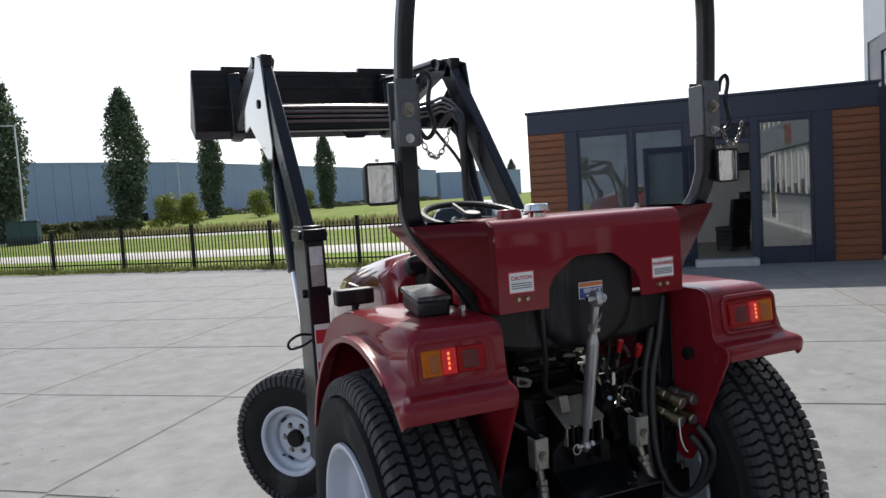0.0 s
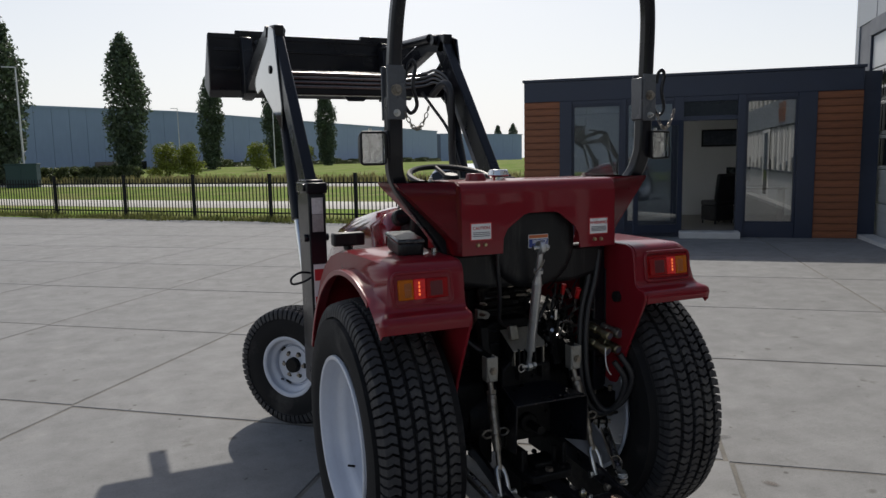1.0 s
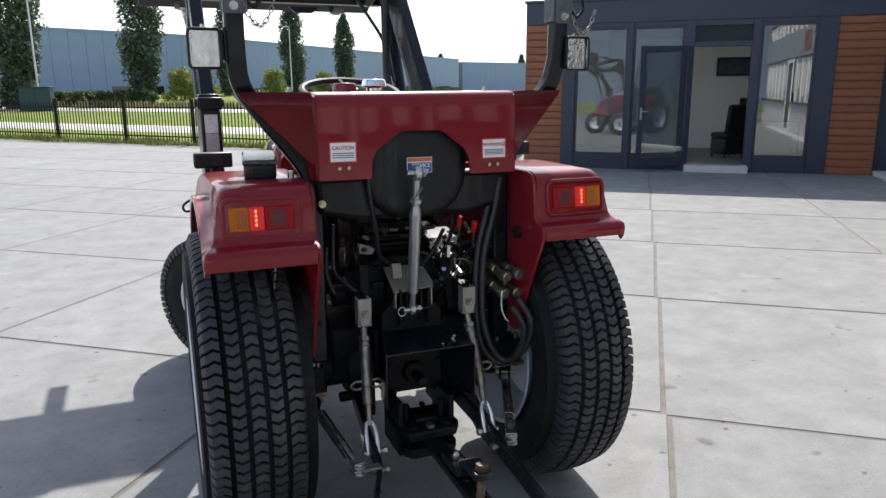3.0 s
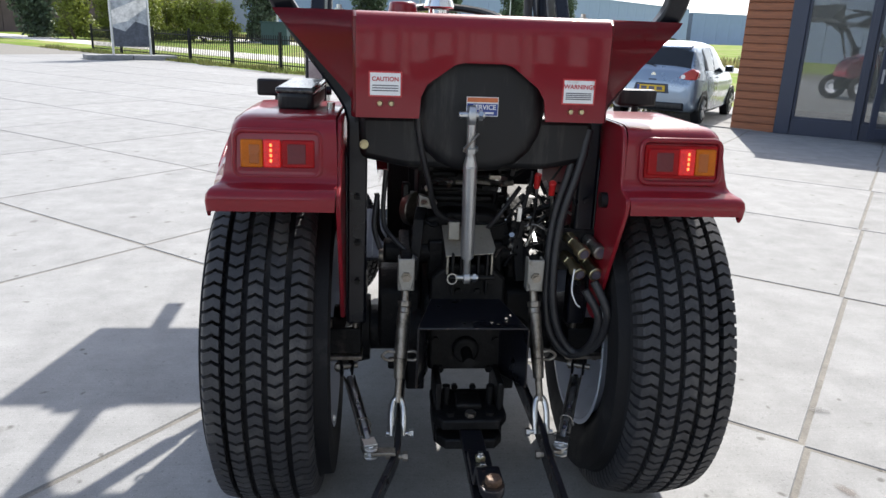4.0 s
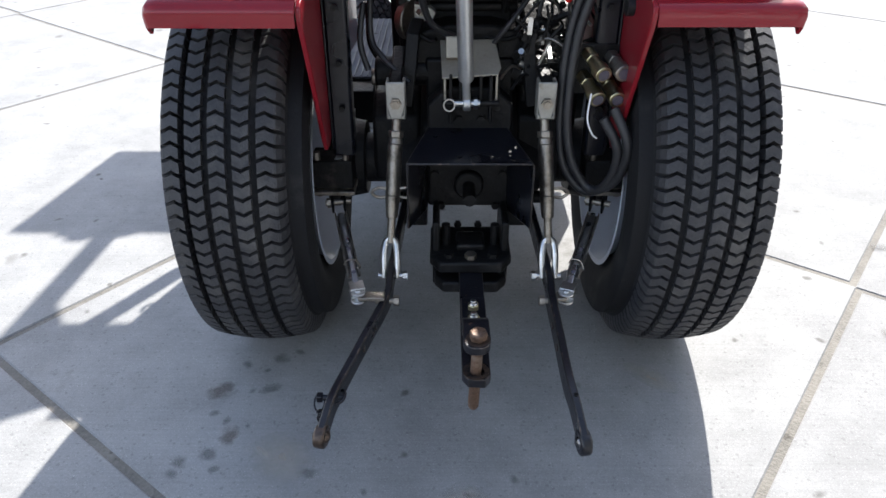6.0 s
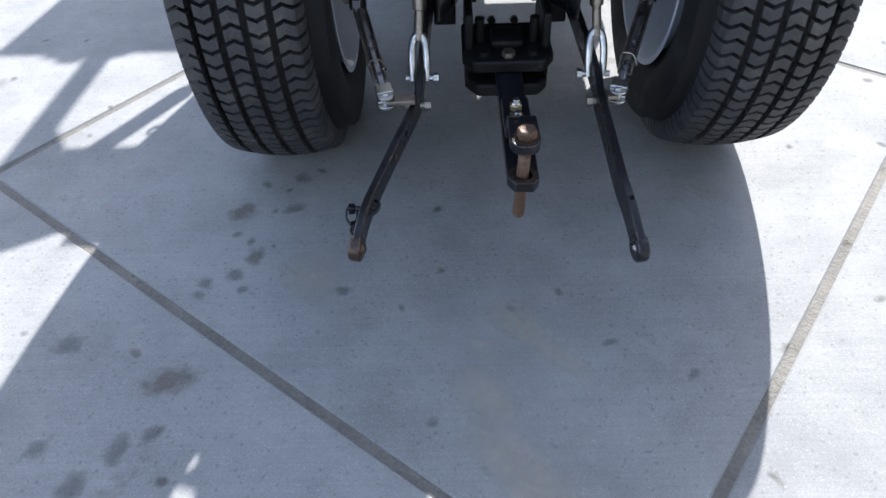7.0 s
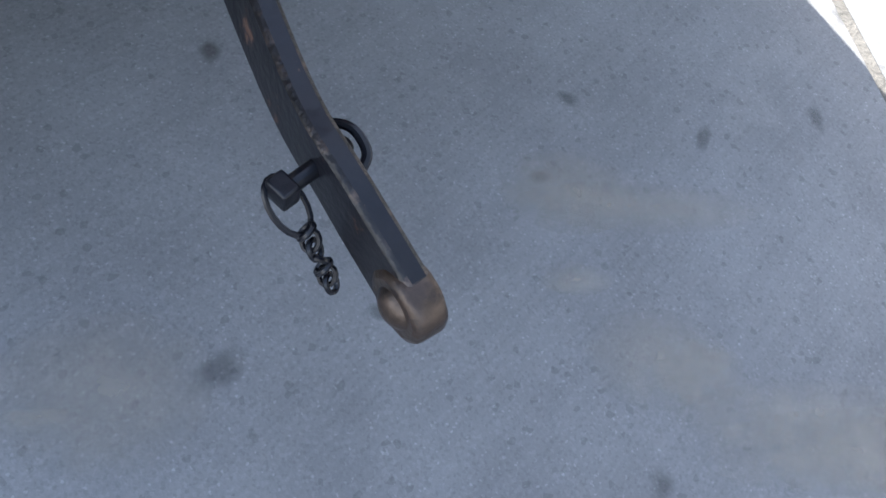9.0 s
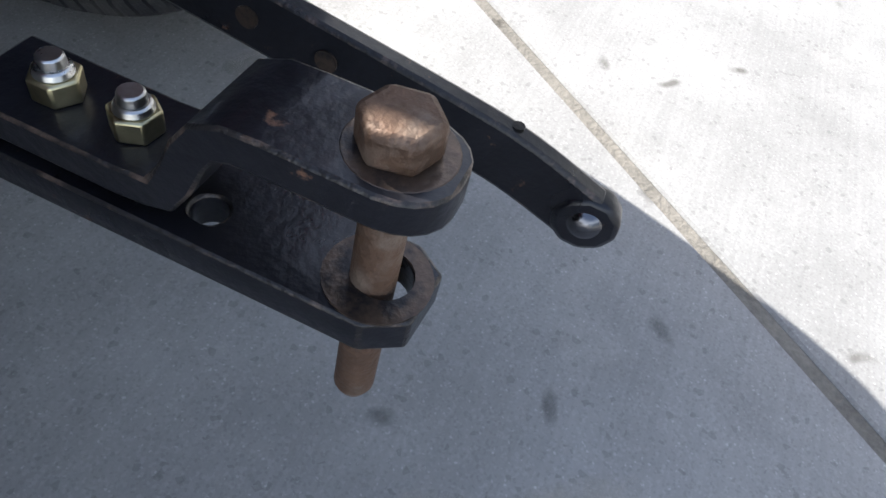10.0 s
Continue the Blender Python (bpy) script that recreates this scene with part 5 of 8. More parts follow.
for s in (-1, 1):
    for y in (0.66, 0.78):
        for x in (0.25, 0.44):
            bm = B()
            cyl(bm, (s * x, y, 0.611), (s * x, y, 0.618), 0.008, n=10)
            part("plate_bolt", bm, ZINC, tractor)
    bm = B()
    prism(bm, [(0.50, 0.47), (0.50, 0.590), (0.62, 0.598), (0.66, 0.598), (0.66, 0.52), (0.58, 0.47)], "x", s * 0.32, s * 0.45)
    part("step_bracket", bm, GREASY, tractor, "black bracket under the foot plate", bevel=0.006)

# -- hood, dashboard and steering wheel --
bm = B()
secs = []
for y, w, zt, zb, rnd in ((0.72, 0.30, 1.34, 1.03, 0.08), (0.80, 0.31, 1.40, 1.02, 0.10), (1.00, 0.31, 1.395, 1.0, 0.10), (1.40, 0.30, 1.34, 0.92, 0.12), (1.80, 0.285, 1.25, 0.66, 0.13), (2.05, 0.265, 1.14, 0.66, 0.14), (2.16, 0.22, 1.00, 0.68, 0.12)):
    pts = [(-w, zb), (-w * 1.02, zb + (zt - zb) * 0.5), (-w, zt - rnd), (-w * 0.86, zt - rnd * 0.35), (-w * 0.55, zt - 0.012), (0, zt), (w * 0.55, zt - 0.012), (w * 0.86, zt - rnd * 0.35), (w, zt - rnd), (w * 1.02, zb + (zt - zb) * 0.5), (w, zb)]
    secs.append([bm.verts.new((x, y, z)) for x, z in pts])
for a, b in zip(secs, secs[1:]):
    for i in range(len(a) - 1):
        bm.faces.new((a[i], a[i + 1], b[i + 1], b[i]))
bm.faces.new(secs[0])
bm.faces.new(secs[-1][::-1])
hood = part("hood", bm, HOODRED, tractor, "glossy maroon engine hood", smooth=60)
for k in range(4):
    bm = B()
    cbox(bm, (-0.306, 1.30 + 0.05 * k, 1.17), (0.012, 0.022, 0.11), Matrix.Rotation(0.35, 4, "X"))
    part("side_vent", bm, PLASTIC, hood, "black vent slot")
bm = B()
box(bm, (-0.17, 0.80, 0.60), (0.17, 1.95, 1.08))
part("engine_block", bm, GREASY, tractor, "black engine block under the hood", bevel=0.02)
bm = B()
prism(bm, [(0.60, 1.18), (0.55, 1.38), (0.62, 1.43), (0.78, 1.42), (0.80, 1.10)], "x", -0.22, 0.22)
dash = part("dashboard", bm, PLASTIC, tractor, "black plastic dashboard with round dials", bevel=0.02)
for x in (-0.12, 0.0, 0.12):
    bm = B()
    cyl(bm, (x, 0.575, 1.335), (x, 0.562, 1.333), 0.048, n=24)
    part("dial", bm, CARGLASS, dash, "dark round instrument dial")
bm = B()
cyl(bm, (-0.250, 0.66, 1.352), (-0.253, 0.60, 1.364), 0.042, 0.040, 24)
pod = part("instrument_pod", bm, PLASTIC, dash, "black round instrument pod", bevel=0.008)
bm = B()
cyl(bm, (-0.253, 0.601, 1.364), (-0.2532, 0.597, 1.3648), 0.032, n=24)
part("pod_glass", bm, CARGLASS, pod, "dark dial glass")
bm = B()
tube(bm, [(0, 0.70, 1.38), (-0.01, 0.60, 1.48), (-0.03, 0.525, 1.54)], 0.022)
part("steering_column", bm, BLACK, tractor)
wheelm = Matrix.Translation((-0.03, 0.52, 1.548)) @ Matrix.Rotation(radians(14), 4, "X")
steer = new("steering_wheel")
steer.parent = tractor
steer.matrix_basis = wheelm
bm = B()
sweep(bm, [(0.20 * math.cos(a), 0.20 * math.sin(a), 0) for a in [2 * math.pi * i / 40 for i in range(40)]], ring_section(0.014, 8), closed=True)
part("wheel_rim", bm, PLASTIC, steer, "black steering wheel rim")
for k in range(3):
    a = math.pi / 2 + 2 * math.pi * k / 3
    bm = B()
    tube(bm, [(0.03 * math.cos(a), 0.03 * math.sin(a), -0.01), (0.19 * math.cos(a), 0.19 * math.sin(a), 0)], 0.010, per=1)
    part("spoke", bm, BLACK, steer)
bm = B()
cyl(bm, (0, 0, -0.03), (0, 0, 0.015), 0.045, 0.035, 18)
part("wheel_boss", bm, PLASTIC, steer, bevel=0.005)

# -- seat and the tank shroud behind it --
bm = B()
bowl = [(-0.188, 1.30), (-0.185, 1.37), (-0.155, 1.42), (-0.085, 1.455), (0.085, 1.455), (0.155, 1.42), (0.185, 1.37), (0.188, 1.30), (0.178, 1.235), (0.152, 1.185), (0.112, 1.148), (0.06, 1.128), (0.0, 1.122), (-0.06, 1.128), (-0.112, 1.148), (-0.152, 1.185), (-0.178, 1.235)]
rows = []
for y, k in ((0.02, 0.80), (-0.12, 0.97), (-0.185, 1.0), (-0.211, 0.96), (-0.225, 0.88), (-0.229, 0.75)):
    rows.append([bm.verts.new((x * k, y, 1.29 + (z - 1.29) * k)) for x, z in bowl])
for a, b in zip(rows, rows[1:]):
    for i in range(len(a)):
        bm.faces.new((a[i], a[(i + 1) % len(a)], b[(i + 1) % len(a)], b[i]))
bm.faces.new(rows[0])
bm.faces.new(rows[-1])
part("seat_back", bm, PLASTIC, tractor, "scuffed black moulded seat shell in the arch", smooth=60)
bm = B()
prism(bm, [(-0.33, 1.155), (-0.335, 1.28), (0.335, 1.28), (0.33, 1.155), (0.20, 1.13), (-0.20, 1.13)], "y", -0.19, -0.105)
part("fuel_tank", bm, PLASTIC, tractor, "black plastic fuel tank under the shroud", bevel=0.02)
# thin sheet added before the tank, notched to shape sun patches on the slabs
bm = B()
prism(bm, [(-0.345, -0.10), (-0.277, -0.10), (-0.242, 0.085), (-0.215, -0.10), (0.150, -0.10), (0.165, -0.083), (0.195, -0.076), (0.222, -0.082), (0.236, -0.035), (0.252, -0.035), (0.256, -0.10),
           (0.293, -0.10), (0.335, 0.0), (0.316, -0.10), (0.350, -0.10), (0.350, 0.12), (-0.345, 0.12)], "z", 1.150, 1.156)
part("tank_tray", bm, BLACK, tractor, "added thin black sheet, notched to shape the sun patches")
bm = B()
cbox(bm, (0, 0.26, 1.12), (0.40, 0.40, 0.09))
part("seat_cushion", bm, PLASTIC, tractor, "black seat cushion", bevel=0.03)
bm = B()
box(bm, (-0.15, 0.10, 0.78), (0.15, 0.34, 1.08))
part("seat_pedestal", bm, GREASY, tractor, "black steel seat pedestal", bevel=0.01)

# shroud: rear plate with an arched cut-out, flared wings, rounded top
shroud = new("tank_shroud")
shroud.parent = tractor
tagged(shroud, "maroon steel shroud with flared wings and an arched cut-out")
bm = B()
YR = -0.265
arch = [(-0.170, 1.278), (-0.166, 1.335), (-0.150, 1.368), (-0.078, 1.420), (-0.055, 1.426), (0.055, 1.426), (0.078, 1.420), (0.150, 1.365), (0.168, 1.335), (0.175, 1.278)]
# strips from the arch out to the straight edges
outer = [(-0.338, 1.278), (-0.338, 1.335), (-0.338, 1.40), (-0.20, 1.50), (-0.055, 1.50), (0.055, 1.50), (0.20, 1.50), (0.338, 1.40), (0.338, 1.335), (0.338, 1.278)]
av, ov = [bm.verts.new((x, YR, z)) for x, z in arch], [bm.verts.new((x, YR, z)) for x, z in outer]
corner = [bm.verts.new((x, YR, 1.50)) for x in (-0.338, 0.338)]
for k in range(9):
    bm.faces.new((av[k], av[k + 1], ov[k + 1], ov[k]))
bm.faces.new((ov[2], ov[3], corner[0]))
bm.faces.new((ov[6], ov[7], corner[1]))
line = [corner[0], ov[3], ov[4], ov[5], ov[6], corner[1]]
# rounded upper edge and top
xs = [v.co.x for v in line]
prev = line
for k in range(1, 8):
    a = math.pi / 2 * min(k, 6) / 6
    row = [bm.verts.new((x, YR + 0.045 * (1 - math.cos(a)) if k < 7 else 0.04, 1.50 + 0.05 * math.sin(a))) for x in xs]
    for i in range(len(xs) - 1):
        bm.faces.new((prev[i], prev[i + 1], row[i + 1], row[i]))
    prev = row
bmesh.ops.recalc_face_normals(bm, faces=bm.faces[:])
bmesh.ops.solidify(bm, geom=bm.faces[:], thickness=0.008)
part("shroud_panel", bm, RED, shroud, smooth=50)
for s in (-1, 1):
    bm = B()
    # wing: rounded corner, a panel that runs out and forward, and a return at the side
    rows = []
    for z, reach in ((1.278, 0.0), (1.325, 0.0), (1.36, 0.030), (1.50, 0.166), (1.535, 0.200), (1.55, 0.208)):
        back = 0.0 if z < 1.50 else (0.012 if z < 1.54 else 0.045)
        rows.append([bm.verts.new(v) for v in (
            (s * 0.337, YR + back, z), (s * 0.345, YR + 0.006 + back * 0.8, z), (s * 0.349, YR + 0.020 + back * 0.4, z),
            (s * (0.352 + reach), YR + 0.030 + 0.25 * reach, z), (s * (0.350 + reach), 0.04, z))])
    for a, b in zip(rows, rows[1:]):
        for i in range(4):
            bm.faces.new((a[i], a[i + 1], b[i + 1], b[i]))
    bm.faces.new(rows[-1] + [bm.verts.new((s * 0.337, 0.04, 1.55))])
    bmesh.ops.solidify(bm, geom=bm.faces[:], thickness=0.006)
    part("wing", bm, RED, shroud, smooth=50)
for x, z in ((-0.275, 1.316), (-0.245, 1.316), (0.242, 1.307), (0.272, 1.307)):
    bm = B()
    cyl(bm, (x, YR + 0.001, z), (x, YR - 0.008, z), 0.0085, 0.006, 12)
    part("shroud_bolt", bm, BRASSY, shroud, "yellow zinc bolt head")
bm = B()
cyl(bm, (-0.116, -0.13, 1.545), (-0.116, -0.13, 1.565), 0.028, n=24)
cyl(bm, (-0.116, -0.13, 1.565), (-0.116, -0.13, 1.590), 0.043, 0.036, 24)
part("filler_cap", bm, CHROME, shroud, "bright metal filler cap", bevel=0.004)
bm = B()
cyl(bm, (-0.215, -0.13, 1.54), (-0.215, -0.13, 1.578), 0.042, 0.036, 24)
part("filler_neck", bm, RED, shroud, "maroon painted filler boss", bevel=0.006)
for x in (-0.39, 0.30):
    bm = B()
    cyl(bm, (x, -0.10, 1.548), (x, -0.10, 1.556), 0.012, n=12)
    cyl(bm, (x, -0.10, 1.556), (x, -0.10, 1.566), 0.007, n=6)
    part("top_bolt", bm, ZINC, shroud)


def sticker(x, z, w, h, title, lines):
    """A white warning label with a red border, a title and rows of small print."""
    root = new("warning_label")
    root.parent = tractor
    tagged(root, "white warning label with red lettering")
    y = YR - 0.0012
    bm = B()
    cbox(bm, (x, y, z), (w + 0.008, 0.0012, h + 0.008))
    part("label_border", bm, LABELRED, root)
    bm = B()
    cbox(bm, (x, y - 0.0012, z), (w, 0.0012, h))
    part("label_sheet", bm, LABEL, root)
    words("label_title", title, h * 0.27, LABELRED, root, Matrix.Translation((x, y - 0.0024, z + h * 0.22)) @ Matrix.Rotation(math.pi / 2, 4, "X"))
    for k in range(lines):
        bm = B()
        cbox(bm, (x, y - 0.0022, z - h * 0.06 - k * h * 0.34 / lines), (w * 0.86, 0.0005, h * 0.045))
        part("small_print", bm, INK, root)


sticker(-0.261, 1.366, 0.080, 0.058, "CAUTION", 3)
sticker(0.260, 1.360, 0.082, 0.060, "WARNING!", 4)
service = new("service_label")
service.parent = tractor
bm = B()
cbox(bm, (0.005, -0.2295, 1.311), (0.088, 0.0015, 0.052))
part("label_sheet", bm, LABEL, service, "service sticker with orange and blue bands")
bm = B()
cbox(bm, (0.005, -0.2308, 1.329), (0.084, 0.0012, 0.012))
part("label_band", bm, mat("label_orange", (0.6, 0.16, 0.05), 0.4, bump=0), service)
bm = B()
cbox(bm, (0.005, -0.2308, 1.303), (0.084, 0.0012, 0.032))
part("label_field", bm, LABELBLUE, service)
words("label_title", "SERVICE", 0.018, LABEL, service, Matrix.Translation((0.010, -0.2317, 1.309)) @ Matrix.Rotation(math.pi / 2, 4, "X"))
bm = B()
cbox(bm, (0.012, -0.2316, 1.294), (0.05, 0.0005, 0.005))
part("small_print", bm, LABEL, service)

# -- rear fenders with tail lamps --
def fender(s):
    root = new("rear_fender")
    root.parent = tractor
    tagged(root, "maroon rear fender over the wheel")
    # deck line from the lip up the lamp face and over the wheel
    deck = [(-0.415, 1.055, 0.698, 0.385), (-0.420, 1.082, 0.700, 0.383), (-0.416, 1.096, 0.699, 0.382), (-0.402, 1.104, 0.695, 0.381), (-0.380, 1.109, 0.686, 0.380), (-0.368, 1.115, 0.677, 0.380), (-0.360, 1.127, 0.670, 0.380), (-0.356, 1.146, 0.666, 0.380),
            (-0.346, 1.230, 0.656, 0.382), (-0.341, 1.250, 0.649, 0.384), (-0.331, 1.264, 0.647, 0.385), (-0.316, 1.273, 0.645, 0.386), (-0.292, 1.279, 0.644, 0.387), (-0.10, 1.278, 0.650, 0.385), (0.10, 1.276, 0.656, 0.382), (0.25, 1.262, 0.662, 0.38), (0.36, 1.232, 0.668, 0.38),
            (0.45, 1.180, 0.672, 0.38), (0.53, 1.10, 0.675, 0.38), (0.585, 1.00, 0.676, 0.38), (0.62, 0.88, 0.676, 0.38), (0.635, 0.76, 0.676, 0.38)]
    K = 7
    n = len(deck)
    a0, a1 = math.atan2(1.055 - AXLE.z, -0.415 - AXLE.y), math.atan2(0.76 - AXLE.z, 0.635 - AXLE.y)
    bm = B()
    rows = []
    for i, (y, z, xo, xi) in enumerate(deck):
        # outer lip follows an arc round the axle, the deck stays above it
        t = 0.10 * i / K if i <= K else 0.10 + 0.90 * (i - K) / (n - 1 - K)
        a = a0 + (a1 - a0) * t
        r = 0.658
        ly, lz = AXLE.y + r * math.cos(a), AXLE.z + r * math.sin(a)
        xl = 0.700
        if i > K:
            # recessed side that meets a wide flange along the arch
            mid = (min(0.658, xo + 0.004), AXLE.y + 0.664 * math.cos(a), AXLE.z + 0.664 * math.sin(a))
        else:
            mid = (xo + 0.0005, 0.9 * y + 0.1 * ly, 0.9 * z + 0.1 * lz)
        inn = ((xi + 0.002), y, z)
        rows.append([bm.verts.new(v) for v in ((s * inn[0], inn[1], inn[2]), (s * (xi + 0.020), y, z), (s * (xo - 0.045), y, z), (s * (xo - 0.022), y + (0.002 if i > K else 0), z - (0.002 if i > K else 0)), (s * (xo - 0.004), y + (0.008 if i > K else 0), z - (0.010 if i > K else 0)), (s * mid[0], mid[1], mid[2]), (s * xl, ly, lz))])
    for a, b in zip(rows, rows[1:]):
        for i in range(6):
            f = (a[i], a[i + 1], b[i + 1], b[i])
            bm.faces.new(f)
    bmesh.ops.remove_doubles(bm, verts=bm.verts[:], dist=1e-4)
    bmesh.ops.solidify(bm, geom=bm.faces[:], thickness=0.007)
    part("fender_shell", bm, RED, root, smooth=62)
    # rolled lip round the arch
    bm = B()
    arc = [(s * 0.701, AXLE.y + 0.655 * math.cos(a0 + (a1 - a0) * k / 30), AXLE.z + 0.655 * math.sin(a0 + (a1 - a0) * k / 30)) for k in range(4, 31)]
    sweep(bm, arc, rect_section(0.010, 0.022), side=(1, 0, 0))
    part("fender_lip", bm, RED, root, bevel=0.003)
    # inner panel
    bm = B()
    poly = [(-0.415, 1.058), (-0.385, 1.00), (-0.315, 0.86), (-0.262, 0.735), (-0.235, 0.690), (-0.20, 0.685), (0.10, 0.80), (0.55, 0.76)] + [(y, z) for y, z, _, _ in deck[::-1][2:]]
    prism(bm, poly[:-1], "x", s * 0.372, s * 0.384)
    part("inner_panel", bm, RED, root, bevel=0.003)
    # rear lip skirt between panel and shell
    lamp = new("tail_lamp")
    lamp.parent = root
    tagged(lamp, "amber and red tail lamp")
    xa, xb = (0.432, 0.634)
    def lens(name, x0, x1, z0, z1, y, m, d=0.012, lab=""):
        bm = B()
        vs = cbox(bm, (s * (x0 + x1) / 2, y - 0.030 - d / 2, (z0 + z1) / 2 + 0.008), (abs(x1 - x0), d, z1 - z0))
        sh = 0.11
        for v in vs:
            v.co.y += (v.co.z - 1.198) * sh
        part(name, bm, m, root if name == "lamp_bezel" else lamp, lab, bevel=0.004)
    lens("lamp_bezel", xa - 0.006, xb + 0.006, 1.132, 1.232, -0.3095, RED, 0.010)
    lens("lamp_housing", xa, xb, 1.138, 1.226, -0.3185, REDLENS, 0.006)
    lens("amber_lens", 0.570, 0.626, 1.148, 1.218, -0.322, AMBER, 0.012, "amber indicator lens")
    lens("red_lens", 0.525, 0.569, 1.148, 1.218, -0.322, REDLIT, 0.012, "glowing red lamp lens")
    lens("red_lens", 0.440, 0.524, 1.148, 1.218, -0.322, REDLENS, 0.012, "dark red lens")
    for k in range(4):
        lens("filament", 0.5465, 0.5525, 1.162 + 0.013 * k, 1.170 + 0.013 * k, -0.3335, LEDGLOW, 0.003)
    lens("amber_inset", 0.578, 0.604, 1.158, 1.206, -0.3325, mat("dark_amber", (0.34, 0.085, 0.01), 0.3, bump=0.2), 0.003)
    lens("red_inset", 0.462, 0.508, 1.158, 1.208, -0.3325, mat("deep_red", (0.10, 0.004, 0.008), 0.3, bump=0.2), 0.003)
    bm = B()
    ring = []
    for cx, cz, q0 in ((0.622, 1.219, 0), (0.444, 1.219, 1), (0.444, 1.145, 2), (0.622, 1.145, 3)):
        for k in range(5):
            t = math.pi / 2 * (q0 + k / 4)
            x, z = cx + 0.020 * math.cos(t), cz + 0.020 * math.sin(t)
            ring.append((s * x, -0.352 + (z - 1.19) * 0.12, z + 0.008))
    sweep(bm, ring, ring_section(0.0075, 8), closed=True)
    part("lamp_surround", bm, RED, root, smooth=60)
    # indicator on a stem
    ind = new("side_indicator")
    ind.parent = root
    tagged(ind, "black indicator lamp on a short stem")
    bm = B()
    cyl(bm, (s * 0.615, 0.28, 1.25), (s * 0.615, 0.28, 1.285), 0.012)
    part("stem", bm, PLASTIC, ind)
    bm = B()
    cbox(bm, (s * 0.615, 0.285, 1.308), (0.135, 0.055, 0.055))
    part("lamp_body", bm, PLASTIC, ind, bevel=0.008)
    bm = B()
    cbox(bm, (s * 0.615, 0.318, 1.308), (0.12, 0.014, 0.045))
    part("lamp_lens", bm, AMBER, ind, bevel=0.004)
    return root


fender(-1)
fr = fender(1)
bm = B()
cbox(bm, (-0.497, -0.09, 1.312), (0.100, 0.20, 0.060), Matrix.Rotation(radians(-6), 4, "Z") @ Matrix.Rotation(radians(4), 4, "X"))
part("fender_box", bm, PLASTIC, tractor, "black plastic box on the fender", bevel=0.016)
bm = B()
cbox(bm, (-0.497, -0.087, 1.342), (0.106, 0.207, 0.018), Matrix.Rotation(radians(-6), 4, "Z") @ Matrix.Rotation(radians(4), 4, "X"))
# dark gloss with broad pale mottling
part("box_lid", bm, mat("mottled_lid", (0.022, 0.022, 0.023), 0.22, var=0.3, scale=12, bump=0.02, coat=0.3, spots=(0.20, 0.20, 0.19), spotscale=9, spotlo=0.5, spothi=0.75), tractor, "glossy dark lid of the fender box with pale mottling", bevel=0.007)
bm = B()
cyl(bm, (-0.41, -0.17, 1.27), (-0.41, -0.17, 1.305), 0.011)
part("fender_bolt", bm, ZINC, tractor)
bm = B()
cbox(bm, (0.385, -0.30, 1.165), (0.008, 0.03, 0.07))
part("inner_sticker", bm, INK, fr)
bm = B()
cyl(bm, (0.384, -0.25, 1.06), (0.355, -0.25, 1.06), 0.022, n=16)
part("inner_boss", bm, PLASTIC, fr)

